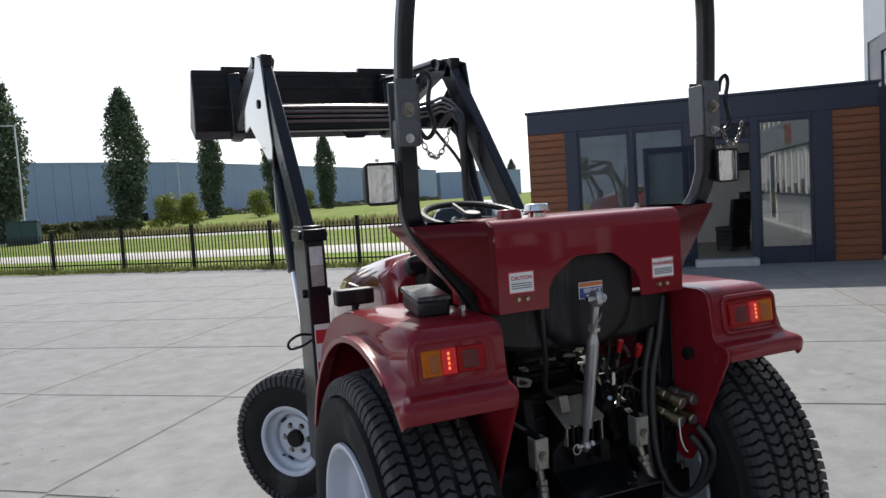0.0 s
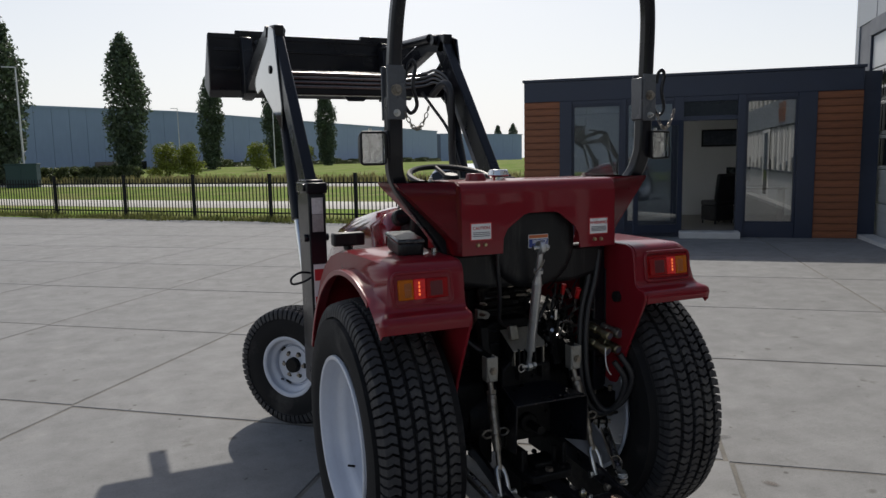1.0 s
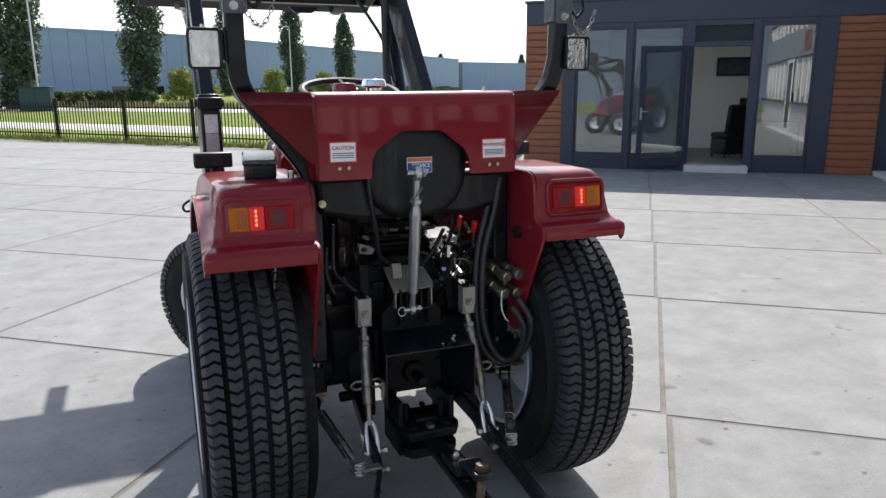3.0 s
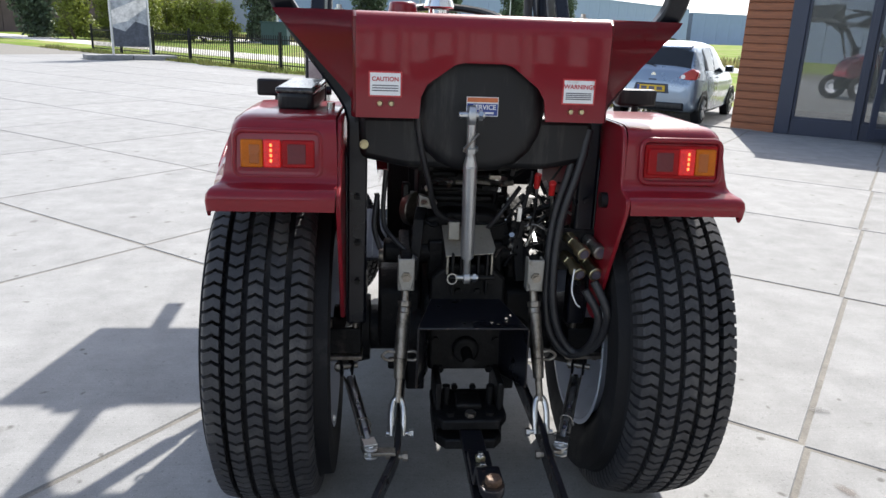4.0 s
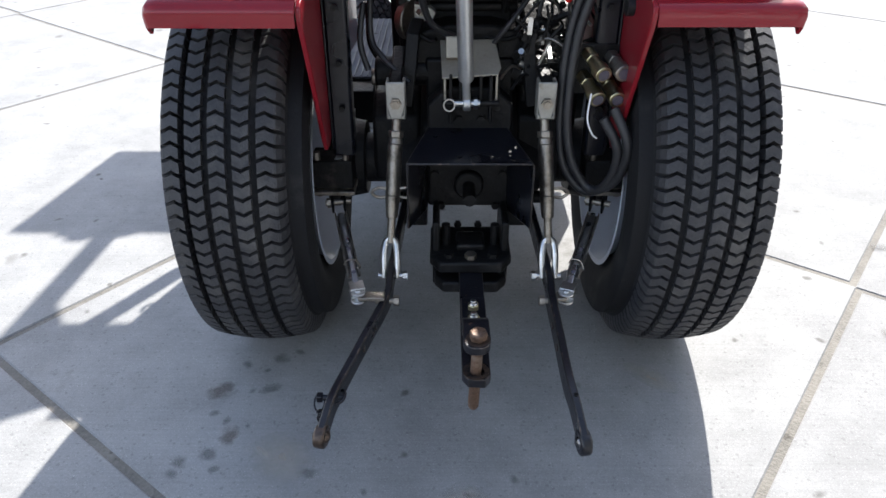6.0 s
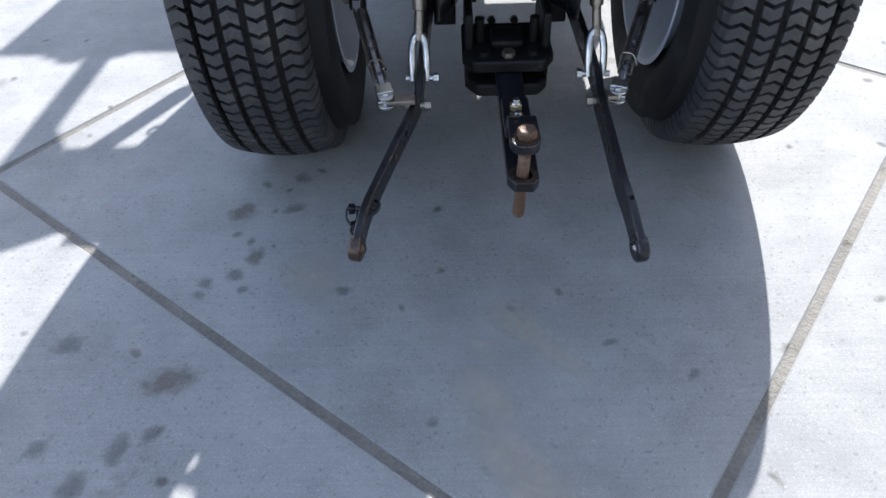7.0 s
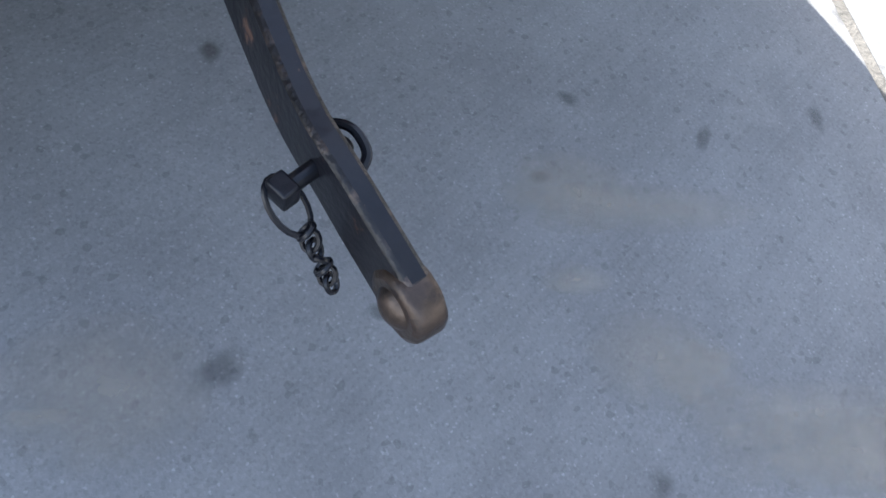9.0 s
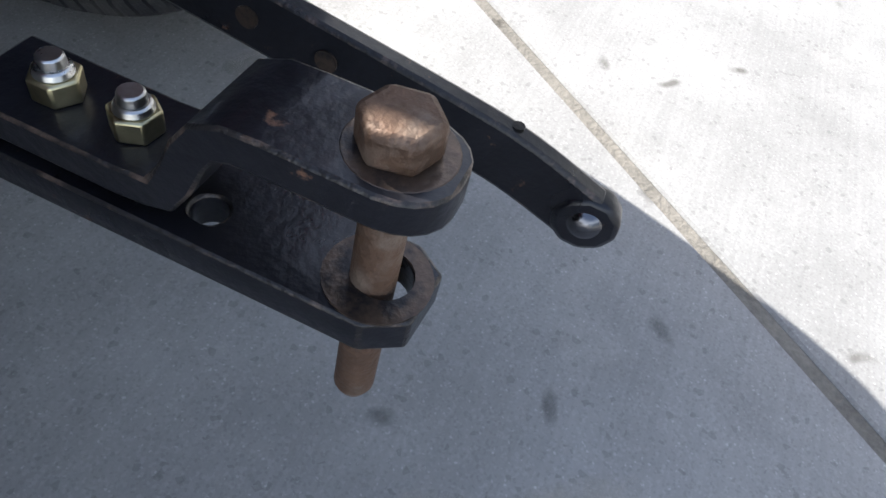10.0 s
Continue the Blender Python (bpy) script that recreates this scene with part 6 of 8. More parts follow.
# -- roll bar with folding hinge, work lamps --
rops = new("roll_bar")
rops.parent = tractor
tagged(rops, "black folding roll bar over the seat")
for s in (-1, 1):
    bm = B()
    pts = [(s * 0.341, -0.14, 0.64), (s * 0.338, -0.14, 1.22)] + [tuple(p) for p in curve_points([(s * 0.338, -0.14, 1.22), (s * 0.342, -0.130, 1.27), (s * 0.372, -0.118, 1.335), (s * 0.500, -0.118, 1.505), (s * 0.545, -0.135, 1.580), (s * 0.556, -0.158, 1.66)], 5)[1:]] + [(s * 0.556, -0.165, 1.86)]
    sweep(bm, pts, rect_section(0.050, 0.058), side=(0, 1, 0))
    part("lower_post", bm, BLACK, rops, bevel=0.008)
    for z in (0.78, 0.90, 1.04):
        bm = B()
        cyl(bm, (s * 0.338, -0.172, z), (s * 0.338, -0.180, z), 0.009, n=6)
        part("post_bolt", bm, GREASY, rops)
    # flange that ties the post to the fender
    bm = B()
    prism(bm, [(-0.165, 0.66), (-0.172, 0.72), (-0.168, 1.16), (-0.10, 1.20), (0.02, 1.16), (0.02, 0.70)], "x", s * 0.366, s * 0.3715)
    part("post_flange", bm, BLACK, rops, bevel=0.002)
    bm = B()
    for d in (-0.034, 0.034):
        cbox(bm, (s * 0.556, -0.165 + d, 1.872), (0.064, 0.008, 0.190))
    cbox(bm, (s * 0.520, -0.165, 1.868), (0.008, 0.066, 0.17))
    hinge = part("hinge_plate", bm, mat("grey_hinge_paint", (0.085, 0.09, 0.10), 0.28, bump=0.03), rops, "dark steel folding hinge", bevel=0.003)
    for z, r, m in ((1.880, 0.016, DULLSTEEL), (1.800, 0.010, ZINC)):
        bm = B()
        cyl(bm, (s * 0.556, -0.225, z), (s * 0.556, -0.11, z), r * 0.6, n=12)
        cyl(bm, (s * 0.556, -0.216, z), (s * 0.556, -0.202, z), r, n=6)
        cyl(bm, (s * 0.556, -0.206, z), (s * 0.556, -0.202, z), r * 1.3, n=16)
        part("hinge_bolt", bm, m, rops)
    bm = B()
    hx = s * 0.556 + 0.062
    tube(bm, [(hx - 0.02, -0.19, 1.93), (hx - 0.016, -0.195, 1.968), (hx, -0.20, 1.984), (hx + 0.012, -0.20, 1.962), (hx + 0.004, -0.195, 1.90), (hx + 0.018, -0.195, 1.83), (hx - 0.005, -0.19, 1.80), (hx - 0.03, -0.19, 1.83)], 0.007, 8)
    part("locking_pin", bm, BLACK, rops, "bent steel locking pin")
    # safety chain
    for k in range(11):
        t = k / 10
        c = Vector((s * 0.556 + 0.030 + 0.085 * t, -0.215, 1.795 - 0.24 * t * (1 - t) + 0.02 * t))
        bm = B()
        slope = math.atan2(-0.24 * (1 - 2 * t) + 0.02, 0.085)
        m = Matrix.Translation(c) @ Matrix.Rotation(-slope, 4, "Y") @ Matrix.Rotation(k * math.pi / 2, 4, "X")
        sweep(bm, [m @ Vector((0.0105 * math.cos(a), 0.0065 * math.sin(a), 0)) for a in [2 * math.pi * i / 12 for i in range(12)]], ring_section(0.0020, 6), closed=True)
        part("chain_link", bm, DULLSTEEL, rops)
    # work lamp
    lamp = new("work_lamp")
    lamp.parent = rops
    tagged(lamp, "square work lamp with clear lens")
    lx = 0.646 if s < 0 else 0.618
    bm = B()
    cbox(bm, (s * (0.5 * (0.58 + lx - 0.045)), -0.160, 1.690), (max(0.012, lx - 0.045 - 0.58), 0.034, 0.085))
    cbox(bm, (s * 0.586, -0.160, 1.690), (0.010, 0.050, 0.100))
    part("bracket", bm, BLACK, lamp, bevel=0.004)
    bm = B()
    rows = []
    for y, k in ((-0.196, 1.0), (-0.172, 0.98), (-0.135, 0.80), (-0.120, 0.55)):
        ring = []
        for cx, cz, q0 in ((0.034, 0.045, 0), (-0.034, 0.045, 1), (-0.034, -0.045, 2), (0.034, -0.045, 3)):
            for n in range(4):
                t = math.pi / 2 * (q0 + n / 3)
                ring.append(bm.verts.new((s * lx + (cx + 0.012 * math.cos(t)) * k, y, 1.677 + (cz + 0.012 * math.sin(t)) * k)))
        rows.append(ring)
    for a, b in zip(rows, rows[1:]):
        for i in range(16):
            bm.faces.new((a[i], a[(i + 1) % 16], b[(i + 1) % 16], b[i]))
    bm.faces.new(rows[-1])
    part("lamp_case", bm, PLASTIC, lamp)
    # bright dished reflector
    bm = B()
    lathe(bm, [(0.0, 0.046), (0.006, 0.036), (0.014, 0.022), (0.018, 0.012), (0.006, 0.010), (0.004, 0.0001)], 28, Matrix.Translation((s * lx, -0.188, 1.677)) @ Matrix.Rotation(math.pi / 2, 4, "Z"))
    plate_back = [(-0.042, -0.053), (0.042, -0.053), (0.042, 0.053), (-0.042, 0.053)]
    vs = [bm.verts.new((s * lx + x, -0.1875, 1.677 + z)) for x, z in plate_back]
    bm.faces.new(vs)
    part("reflector", bm, LAMPGLASS, lamp, "bright dished reflector")
    bm = B()
    cbox(bm, (s * lx, -0.1985, 1.677), (0.080, 0.004, 0.102))
    g = part("lamp_lens", bm, CLEARGLASS, lamp, "clear lens over a bright reflector")
    g.visible_shadow = False
    bm = B()
    ring = []
    for cx, cz, q0 in ((0.034, 0.045, 0), (-0.034, 0.045, 1), (-0.034, -0.045, 2), (0.034, -0.045, 3)):
        for n in range(4):
            t = math.pi / 2 * (q0 + n / 3)
            ring.append((s * lx + cx + 0.011 * math.cos(t), -0.199, 1.677 + cz + 0.011 * math.sin(t)))
    sweep(bm, ring, ring_section(0.0042, 8), closed=True)
    part("lens_frame", bm, PLASTIC, lamp, "black lens rim", smooth=60)
    bm = B()
    cyl(bm, (s * lx, -0.165, 1.733), (s * lx, -0.165, 1.748), 0.006, n=8)
    part("lamp_stud", bm, ZINC, lamp)
bm = B()
hoop = [(-0.556, -0.165, 1.84), (-0.551, -0.183, 2.04), (-0.536, -0.204, 2.21), (-0.508, -0.217, 2.302), (-0.445, -0.224, 2.358), (-0.36, -0.226, 2.373)]
hoop = curve_points(hoop, 5)
hoop = hoop + [Vector((-p.x, p.y, p.z)) for p in hoop[::-1]]
sweep(bm, hoop, rect_section(0.052, 0.048), side=(0, 1, 0))
part("hoop", bm, BLACK, rops, bevel=0.012)

# -- three-point hitch --
hitch = new("three_point_hitch")
hitch.parent = tractor
tagged(hitch, "three-point hitch with lift rods and lower links")
bm = B()
cyl(bm, (-0.26, -0.01, 0.83), (0.26, -0.01, 0.83), 0.040, n=18)
cbox(bm, (0, 0.03, 0.81), (0.24, 0.16, 0.13))
prism(bm, [(-0.145, 0.80), (-0.150, 0.90), (-0.128, 0.945), (-0.06, 0.962), (0.06, 0.962), (0.128, 0.945), (0.150, 0.90), (0.145, 0.80)], "y", -0.035, 0.16)
part("rocker_shaft", bm, GREASY, hitch, bevel=0.008)
for s in (-1, 1):
    xk = s * 0.193
    bm = B()
    prism(bm, [(0.03, 0.79), (0.03, 0.89), (-0.165, 0.865), (-0.21, 0.835), (-0.165, 0.80)], "x", xk - 0.018 + s * 0.0, xk + 0.018)
    part("lift_arm", bm, GREASY, hitch, bevel=0.006)
    # clevis at the top of the rod
    bm = B()
    for d in (-0.021, 0.021):
        cbox(bm, (xk + d, -0.190, 0.815), (0.007, 0.045, 0.10))
    cbox(bm, (xk, -0.190, 0.772), (0.049, 0.045, 0.012))
    prism(bm, [(xk - 0.024, 0.866), (xk + 0.024, 0.866), (xk + 0.024, 0.805), (xk + 0.015, 0.768), (xk - 0.015, 0.768), (xk - 0.024, 0.805)], "y", -0.217, -0.210)
    part("rod_clevis", bm, GALVPLATE, hitch, "dull zinc lift rod clevis", bevel=0.004)
    bm = B()
    cyl(bm, (xk, -0.233, 0.812), (xk, -0.165, 0.812), 0.009, n=12)
    cyl(bm, (xk, -0.227, 0.812), (xk, -0.215, 0.812), 0.015, n=6)
    part("clevis_pin", bm, DULLSTEEL, hitch)
    bm = B()
    bot = Vector((s * 0.214, -0.305, 0.45))
    top = Vector((xk, -0.191, 0.77))
    cyl(bm, top, top.lerp(bot, 0.22), 0.012, n=12)
    part("rod_thread", bm, DULLSTEEL, hitch)
    bm = B()
    cyl(bm, top.lerp(bot, 0.70), bot, 0.011, n=12)
    part("rod_thread", bm, DULLSTEEL, hitch)
    bm = B()
    cyl(bm, top.lerp(bot, 0.12), top.lerp(bot, 0.17), 0.021, n=6)
    cyl(bm, top.lerp(bot, 0.17), top.lerp(bot, 0.22), 0.017, 0.020, 14)
    cyl(bm, top.lerp(bot, 0.22), top.lerp(bot, 0.62), 0.020, 0.020, 16)
    cyl(bm, top.lerp(bot, 0.62), top.lerp(bot, 0.80), 0.020, 0.016, 16)
    part("rod_sleeve", bm, DULLSTEEL, hitch, "dull steel turnbuckle sleeve", bevel=0.002)
    # loop handle of the turnbuckle
    h = top.lerp(bot, 0.60)
    for k in ((-1, 1) if s < 0 else (1,)):
        bm = B()
        tube(bm, [h + Vector((k * 0.016, 0, 0.012)), h + Vector((k * 0.040, 0, 0.014)), h + Vector((k * 0.056, 0, 0.0)), h + Vector((k * 0.040, 0, -0.014)), h + Vector((k * 0.016, 0, -0.012))], 0.0045, 8)
        part("turn_handle", bm, DULLSTEEL, hitch, "bent steel turning handle")
    # fork that holds the lower link
    bm = B()
    q = bot
    tube(bm, [q + Vector((-0.017, -0.045, -0.085)), q + Vector((-0.018, -0.02, -0.03)), q + Vector((-0.013, 0.0, 0.0)), q + Vector((0, 0.004, 0.012)), q + Vector((0.013, 0.0, 0.0)), q + Vector((0.018, -0.02, -0.03)), q + Vector((0.017, -0.045, -0.085))], 0.0092, 10)
    part("rod_fork", bm, ZINC, hitch, "bright steel rod fork")
    bm = B()
    cyl(bm, q + Vector((-0.034, -0.042, -0.080)), q + Vector((0.034, -0.042, -0.080)), 0.0075, n=10)
    cyl(bm, q + Vector((-s * 0.034, -0.042, -0.080)), q + Vector((-s * 0.046, -0.042, -0.080)), 0.013, n=6)
    part("fork_pin", bm, ZINC, hitch)
    # lower link: a deep flat bar that runs back and outwards
    end = Vector((-0.342, -0.819, 0.257)) if s < 0 else Vector((0.244, -0.826, 0.248))
    path = [Vector((s * 0.185, 0.02, 0.42)), Vector((s * 0.212, -0.34, 0.370)), Vector((s * 0.216 - 0.003, -0.43, 0.350))]
    kink = Vector((-0.310, -0.676, 0.286)) if s < 0 else Vector((0.224, -0.69, 0.303))
    pts = curve_points(path + [path[-1].lerp(kink, 0.5), kink, kink.lerp(end, 0.5) + Vector((-0.003 if s < 0 else 0.0, 0, 0.006)), end], 5)
    bm = B()
    sweep(bm, pts, rect_section(0.019, 0.054 if s < 0 else 0.060), side=(1, 0, 0))
    link = part("lower_link", bm, WORN, hitch, "worn black steel lower link arm", bevel=0.004, edge=CHIPPED)
    bm = B()
    d = (end - kink).normalized()
    lat = Vector((d.y, -d.x, 0)).normalized()
    cyl(bm, end - lat * 0.013 + d * 0.004, end + lat * 0.013 + d * 0.004, 0.0285 if s < 0 else 0.0315, n=10, turn=0.2)
    part("link_eye", bm, EYEWORN if s < 0 else WORN, link, "rounded link eye worn to bare brown metal" if s < 0 else "black link eye with worn rim", bevel=0.006)
    bm = B()
    lathe(bm, [(-0.0205, 0.0001), (-0.020, 0.005), (-0.018, 0.0100), (-0.014, 0.0150), (-0.008, 0.0188), (0, 0.0205), (0.008, 0.0188), (0.014, 0.0150), (0.018, 0.010), (0.020, 0.005), (0.0205, 0.0001)], 24,
          Matrix.Translation(end + d * 0.004) @ lat.to_track_quat("X", "Z").to_matrix().to_4x4())
    part("link_ball", bm, BALLSTEEL if s > 0 else EYEWORN, link, "polished steel ball bushing")
    bm = B()
    p = path[2] + Vector((0, -0.005, 0))
    cyl(bm, p + Vector((-0.030, 0, 0)), p + Vector((0.030, 0, 0)), 0.009, n=10)
    cyl(bm, p + Vector((-s * 0.018, 0, 0)), p + Vector((-s * 0.032, 0, 0)), 0.014, n=6)
    part("link_bolt", bm, DULLSTEEL, link)
    # discs in place of through holes, toned like the shaded ground beyond
    for k in (0.35, 0.62):
        bm = B()
        c = path[2].lerp(kink, k)
        cyl(bm, c + Vector((-0.0112, 0, 0.0)), c + Vector((0.0112, 0, 0)), 0.010, n=16)
        part("link_hole", bm, EYEWORN, link, "brown disc standing in for a through hole in the link")
    if s > 0:
        bm = B()
        c = kink.lerp(end, 0.45) + Vector((0, 0, 0.026))
        cyl(bm, c, c + Vector((0, 0, 0.014)), 0.0055, n=10)
        part("grease_nipple", bm, GREASY, link)
    # check chain stay from the bracket to the link
    brk = Vector((s * 0.385, -0.095, 0.528))
    bm = B()
    sb = B()
    cbox(sb, brk + Vector((0, -0.015, -0.006)), (0.125, 0.10, 0.012))
    part("stay_plate", sb, DULLSTEEL, hitch, "dull steel plate that holds the stay", bevel=0.002)
    for dx in (-0.04, 0.04):
        sb = B()
        cyl(sb, brk + Vector((dx, -0.035, -0.025)), brk + Vector((dx, -0.035, 0.11)), 0.010, n=10)
        cyl(sb, brk + Vector((dx, -0.035, -0.020)), brk + Vector((dx, -0.035, -0.004)), 0.016, n=6)
        part("bracket_bolt", sb, DULLSTEEL, hitch)
    cbox(bm, brk + Vector((0, 0.0, 0.045)), (0.118, 0.10, 0.085))
    cbox(bm, brk + Vector((s * -0.004, -0.03, -0.030)), (0.034, 0.05, 0.04))
    part("stay_bracket", bm, GREASY, hitch, bevel=0.004)
    a = Vector((s * 0.378, -0.13, 0.498))
    e = Vector((s * 0.268 - 0.022, -0.458, 0.380))
    v = (e - a).normalized()
    side = v.cross(Vector((0, 0, 1))).normalized()
    nrm = side.cross(v).normalized()

    def along(k):
        return Matrix.Translation(a.lerp(e, k)) @ Matrix((side, v, nrm)).transposed().to_4x4()

    span = (e - a).length
    bm = B()
    for dx in (-0.017, 0.017):
        cbox(bm, (dx, 0, 0), (0.007, 0.060, 0.046))
    bmesh.ops.transform(bm, matrix=along(0.04), verts=bm.verts[:])
    part("stay_fork", bm, GREASY, hitch, "greasy fork that holds the stay", bevel=0.006)
    bm = B()
    p = a.lerp(e, 0.06)
    cyl(bm, p - side * 0.036, p + side * 0.036, 0.0085, n=12)
    cyl(bm, p + side * 0.022, p + side * 0.032, 0.0145, n=6)
    part("fork_bolt", bm, DULLSTEEL, hitch)
    # drilled inner bar that slides in an open channel
    bm = B()
    cbox(bm, (0, 0, 0.004), (0.017, span * 0.72, 0.015))
    bmesh.ops.transform(bm, matrix=along(0.56), verts=bm.verts[:])
    part("stay_rod", bm, ZINC, hitch, "bright drilled stay bar", bevel=0.004)
    bm = B()
    cbox(bm, (0, 0, -0.008), (0.034, span * 0.62, 0.004))
    for dx in (-0.0155, 0.0155):
        cbox(bm, (dx, 0, 0.0), (0.0035, span * 0.62, 0.018))
    bmesh.ops.transform(bm, matrix=along(0.50), verts=bm.verts[:])
    part("stay_tube", bm, DULLSTEEL, hitch, "dull steel channel of the stay", bevel=0.0012)
    for k in (0.58, 0.80):
        bm = B()
        c = a.lerp(e, k) + nrm * 0.0102
        cyl(bm, c, c + nrm * 0.0022, 0.0056, n=14)
        part("stay_hole", bm, INK, hitch)
    bm = B()
    c = a.lerp(e, 0.70)
    tube(bm, [c + side * 0.020, c + side * 0.012 + nrm * 0.018, c - side * 0.010 + nrm * 0.016, c - side * 0.022 + v * 0.014, c - side * 0.012 + nrm * 0.014 + v * 0.026], 0.0022, 6)
    part("stay_clip", bm, DULLSTEEL, hitch, "bent spring clip through the stay")
    bm = B()
    for dz in (-0.011, 0.013):
        cyl(bm, e + Vector((0, 0, dz - 0.003)), e + Vector((0, 0, dz + 0.003)), 0.0205, n=22)
        cbox(bm, e - v * 0.021 + Vector((0, 0, dz)), (0.038, 0.040, 0.006), Matrix.Rotation(math.atan2(v.y, v.x) - math.pi / 2, 4, "Z"))
    part("stay_eye", bm, ZINC, hitch, "bright steel stay fork", bevel=0.0012)
    bm = B()
    cyl(bm, e - Vector((0, 0, 0.020)), e + Vector((0, 0, 0.021)), 0.0095, n=16)
    part("stay_stud", bm, ZINC, hitch, bevel=0.002)
    bm = B()
    box(bm, (min(e.x, s * 0.222), e.y - 0.016, e.z - 0.005), (max(e.x, s * 0.222), e.y + 0.016, e.z + 0.005))
    part("stay_tab", bm, DULLSTEEL, hitch, "tab on the link for the stay", bevel=0.002)
    # axle anchor box of the link
    bm = B()
    box(bm, (s * 0.15 - 0.03, -0.06, 0.36), (s * 0.15 + 0.03, 0.06, 0.50))
    cyl(bm, (s * 0.13, 0.02, 0.42), (s * 0.24, 0.02, 0.42), 0.02, n=12)
    part("link_anchor", bm, GREASY, hitch, bevel=0.006)

# lynch pin and its chain on the link
pinc = Vector((-0.329, -0.724, 0.280))
bm = B()
cyl(bm, pinc + Vector((-0.028, 0, 0)), pinc + Vector((0.026, 0, 0)), 0.0065, n=10)
cbox(bm, pinc + Vector((-0.030, 0, 0)), (0.014, 0.018, 0.018))
part("lynch_pin", bm, WORN, hitch, "black steel lynch pin", bevel=0.002)
bm = B()
tube(bm, [pinc + Vector((0.010, 0.014, 0.004)), pinc + Vector((0.022, 0.015, 0.008)), pinc + Vector((0.030, 0.002, 0.010)), pinc + Vector((0.026, -0.016, 0.006)), pinc + Vector((0.012, -0.022, 0.0))], 0.0036, 8)
part("pin_loop", bm, WORN, hitch)
bm = B()
c0 = pinc + Vector((-0.031, -0.006, -0.010))
sweep(bm, [c0 + Vector((0.012 * math.cos(a), 0.017 * math.sin(a), 0.012 * math.sin(a))) for a in [2 * math.pi * i / 18 for i in range(18)]], ring_section(0.0022, 6), closed=True)
part("pin_ring", bm, WORN, hitch)
for k in range(7):
    c = pinc + Vector((-0.030 + 0.0006 * k, -0.022 - 0.004 * k, -0.022 - 0.0078 * k))
    m = Matrix.Translation(c) @ Matrix.Rotation(k * math.pi / 2 + 0.4, 4, "Z") @ Matrix.Rotation(0.5, 4, "X")
    bm = B()
    sweep(bm, [m @ Vector((0.0058 * math.cos(a), 0, 0.0085 * math.sin(a))) for a in [2 * math.pi * i / 12 for i in range(12)]], ring_section(0.0021, 6), closed=True)
    part("chain_link", bm, WORN, hitch)

# top link and its rocker plate
tl_top, tl_bot = Vector((-0.033, -0.311, 1.296)), Vector((-0.010, -0.177, 0.797))
bm = B()
cyl(bm, tl_bot.lerp(tl_top, 0.14), tl_bot.lerp(tl_top, 0.72), 0.0195, n=18)
cyl(bm, tl_bot.lerp(tl_top, 0.72), tl_bot.lerp(tl_top, 0.775), 0.0195, 0.012, 18)
part("top_link_tube", bm, BRIGHTZINC, hitch, "bright zinc top link tube", bevel=0.002)
bm = B()
cyl(bm, tl_bot, tl_bot.lerp(tl_top, 0.15), 0.011, n=12)
part("top_link_thread", bm, BRIGHTZINC, hitch)
bm = B()
cyl(bm, tl_bot.lerp(tl_top, 0.77), tl_top, 0.012, n=12)
cyl(bm, tl_bot.lerp(tl_top, 0.80), tl_bot.lerp(tl_top, 0.825), 0.020, n=6)
part("top_link_thread", bm, BRIGHTZINC, hitch)
for p, r in ((tl_top, 0.026), (tl_bot, 0.020)):
    bm = B()
    cyl(bm, p + Vector((-0.010, 0, 0)), p + Vector((0.010, 0, 0)), r, n=22)
    part("top_link_eye", bm, BRIGHTZINC, hitch, bevel=0.003)
    bm = B()
    cyl(bm, p + Vector((-0.034, 0, 0)), p + Vector((0.034, 0, 0)), 0.009, n=12)
    cyl(bm, p + Vector((0.018, 0, 0)), p + Vector((0.028, 0, 0)), 0.015, n=6)
    part("top_link_pin", bm, ZINC, hitch)
bm = B()
tube(bm, [tl_top.lerp(tl_bot, 0.20) + Vector((-0.02, -0.004, 0)), tl_top.lerp(tl_bot, 0.14) + Vector((0.0, -0.02, 0)), tl_top.lerp(tl_bot, 0.10) + Vector((0.02, -0.002, 0))], 0.003, 6)
part("spring_clip", bm, DULLSTEEL, hitch)
bm = B()
for s in (-1, 1):
    cbox(bm, (s * 0.052, -0.155, 0.805), (0.008, 0.05, 0.13))
cyl(bm, (-0.075, -0.177, 0.797), (0.075, -0.177, 0.797), 0.008, n=10)
part("top_link_bracket", bm, GREASY, hitch, bevel=0.003)
bm = B()
vs = [bm.verts.new(v) for v in ((-0.074, -0.170, 0.858), (0.070, -0.170, 0.868), (0.078, -0.150, 0.880), (0.066, -0.060, 0.928), (-0.080, -0.060, 0.926))]
bm.faces.new(vs)
bmesh.ops.recalc_face_normals(bm, faces=bm.faces[:])
bmesh.ops.solidify(bm, geom=bm.faces[:], thickness=0.005)
part("rocker_plate", bm, TANPLATE, hitch, "bare steel plate behind the top link", bevel=0.002)
for s in (-1, 1):
    bm = B()
    box(bm, (s * 0.067 - 0.003, -0.166, 0.798), (s * 0.067 + 0.003, -0.135, 0.866))
    part("plate_leg", bm, TANPLATE, hitch, bevel=0.001)
    bm = B()
    box(bm, (s * 0.026 - 0.004, -0.172, 0.785), (s * 0.026 + 0.004, -0.10, 0.868))
    part("link_lug", bm, GREASY, hitch, bevel=0.002)
bm = B()
cbox(bm, (-0.048, -0.115, 0.925), (0.034, 0.03, 0.055), Matrix.Rotation(radians(-18), 4, "X"))
part("plate_block", bm, TANPLATE, hitch, "square steel block on the plate", bevel=0.003)
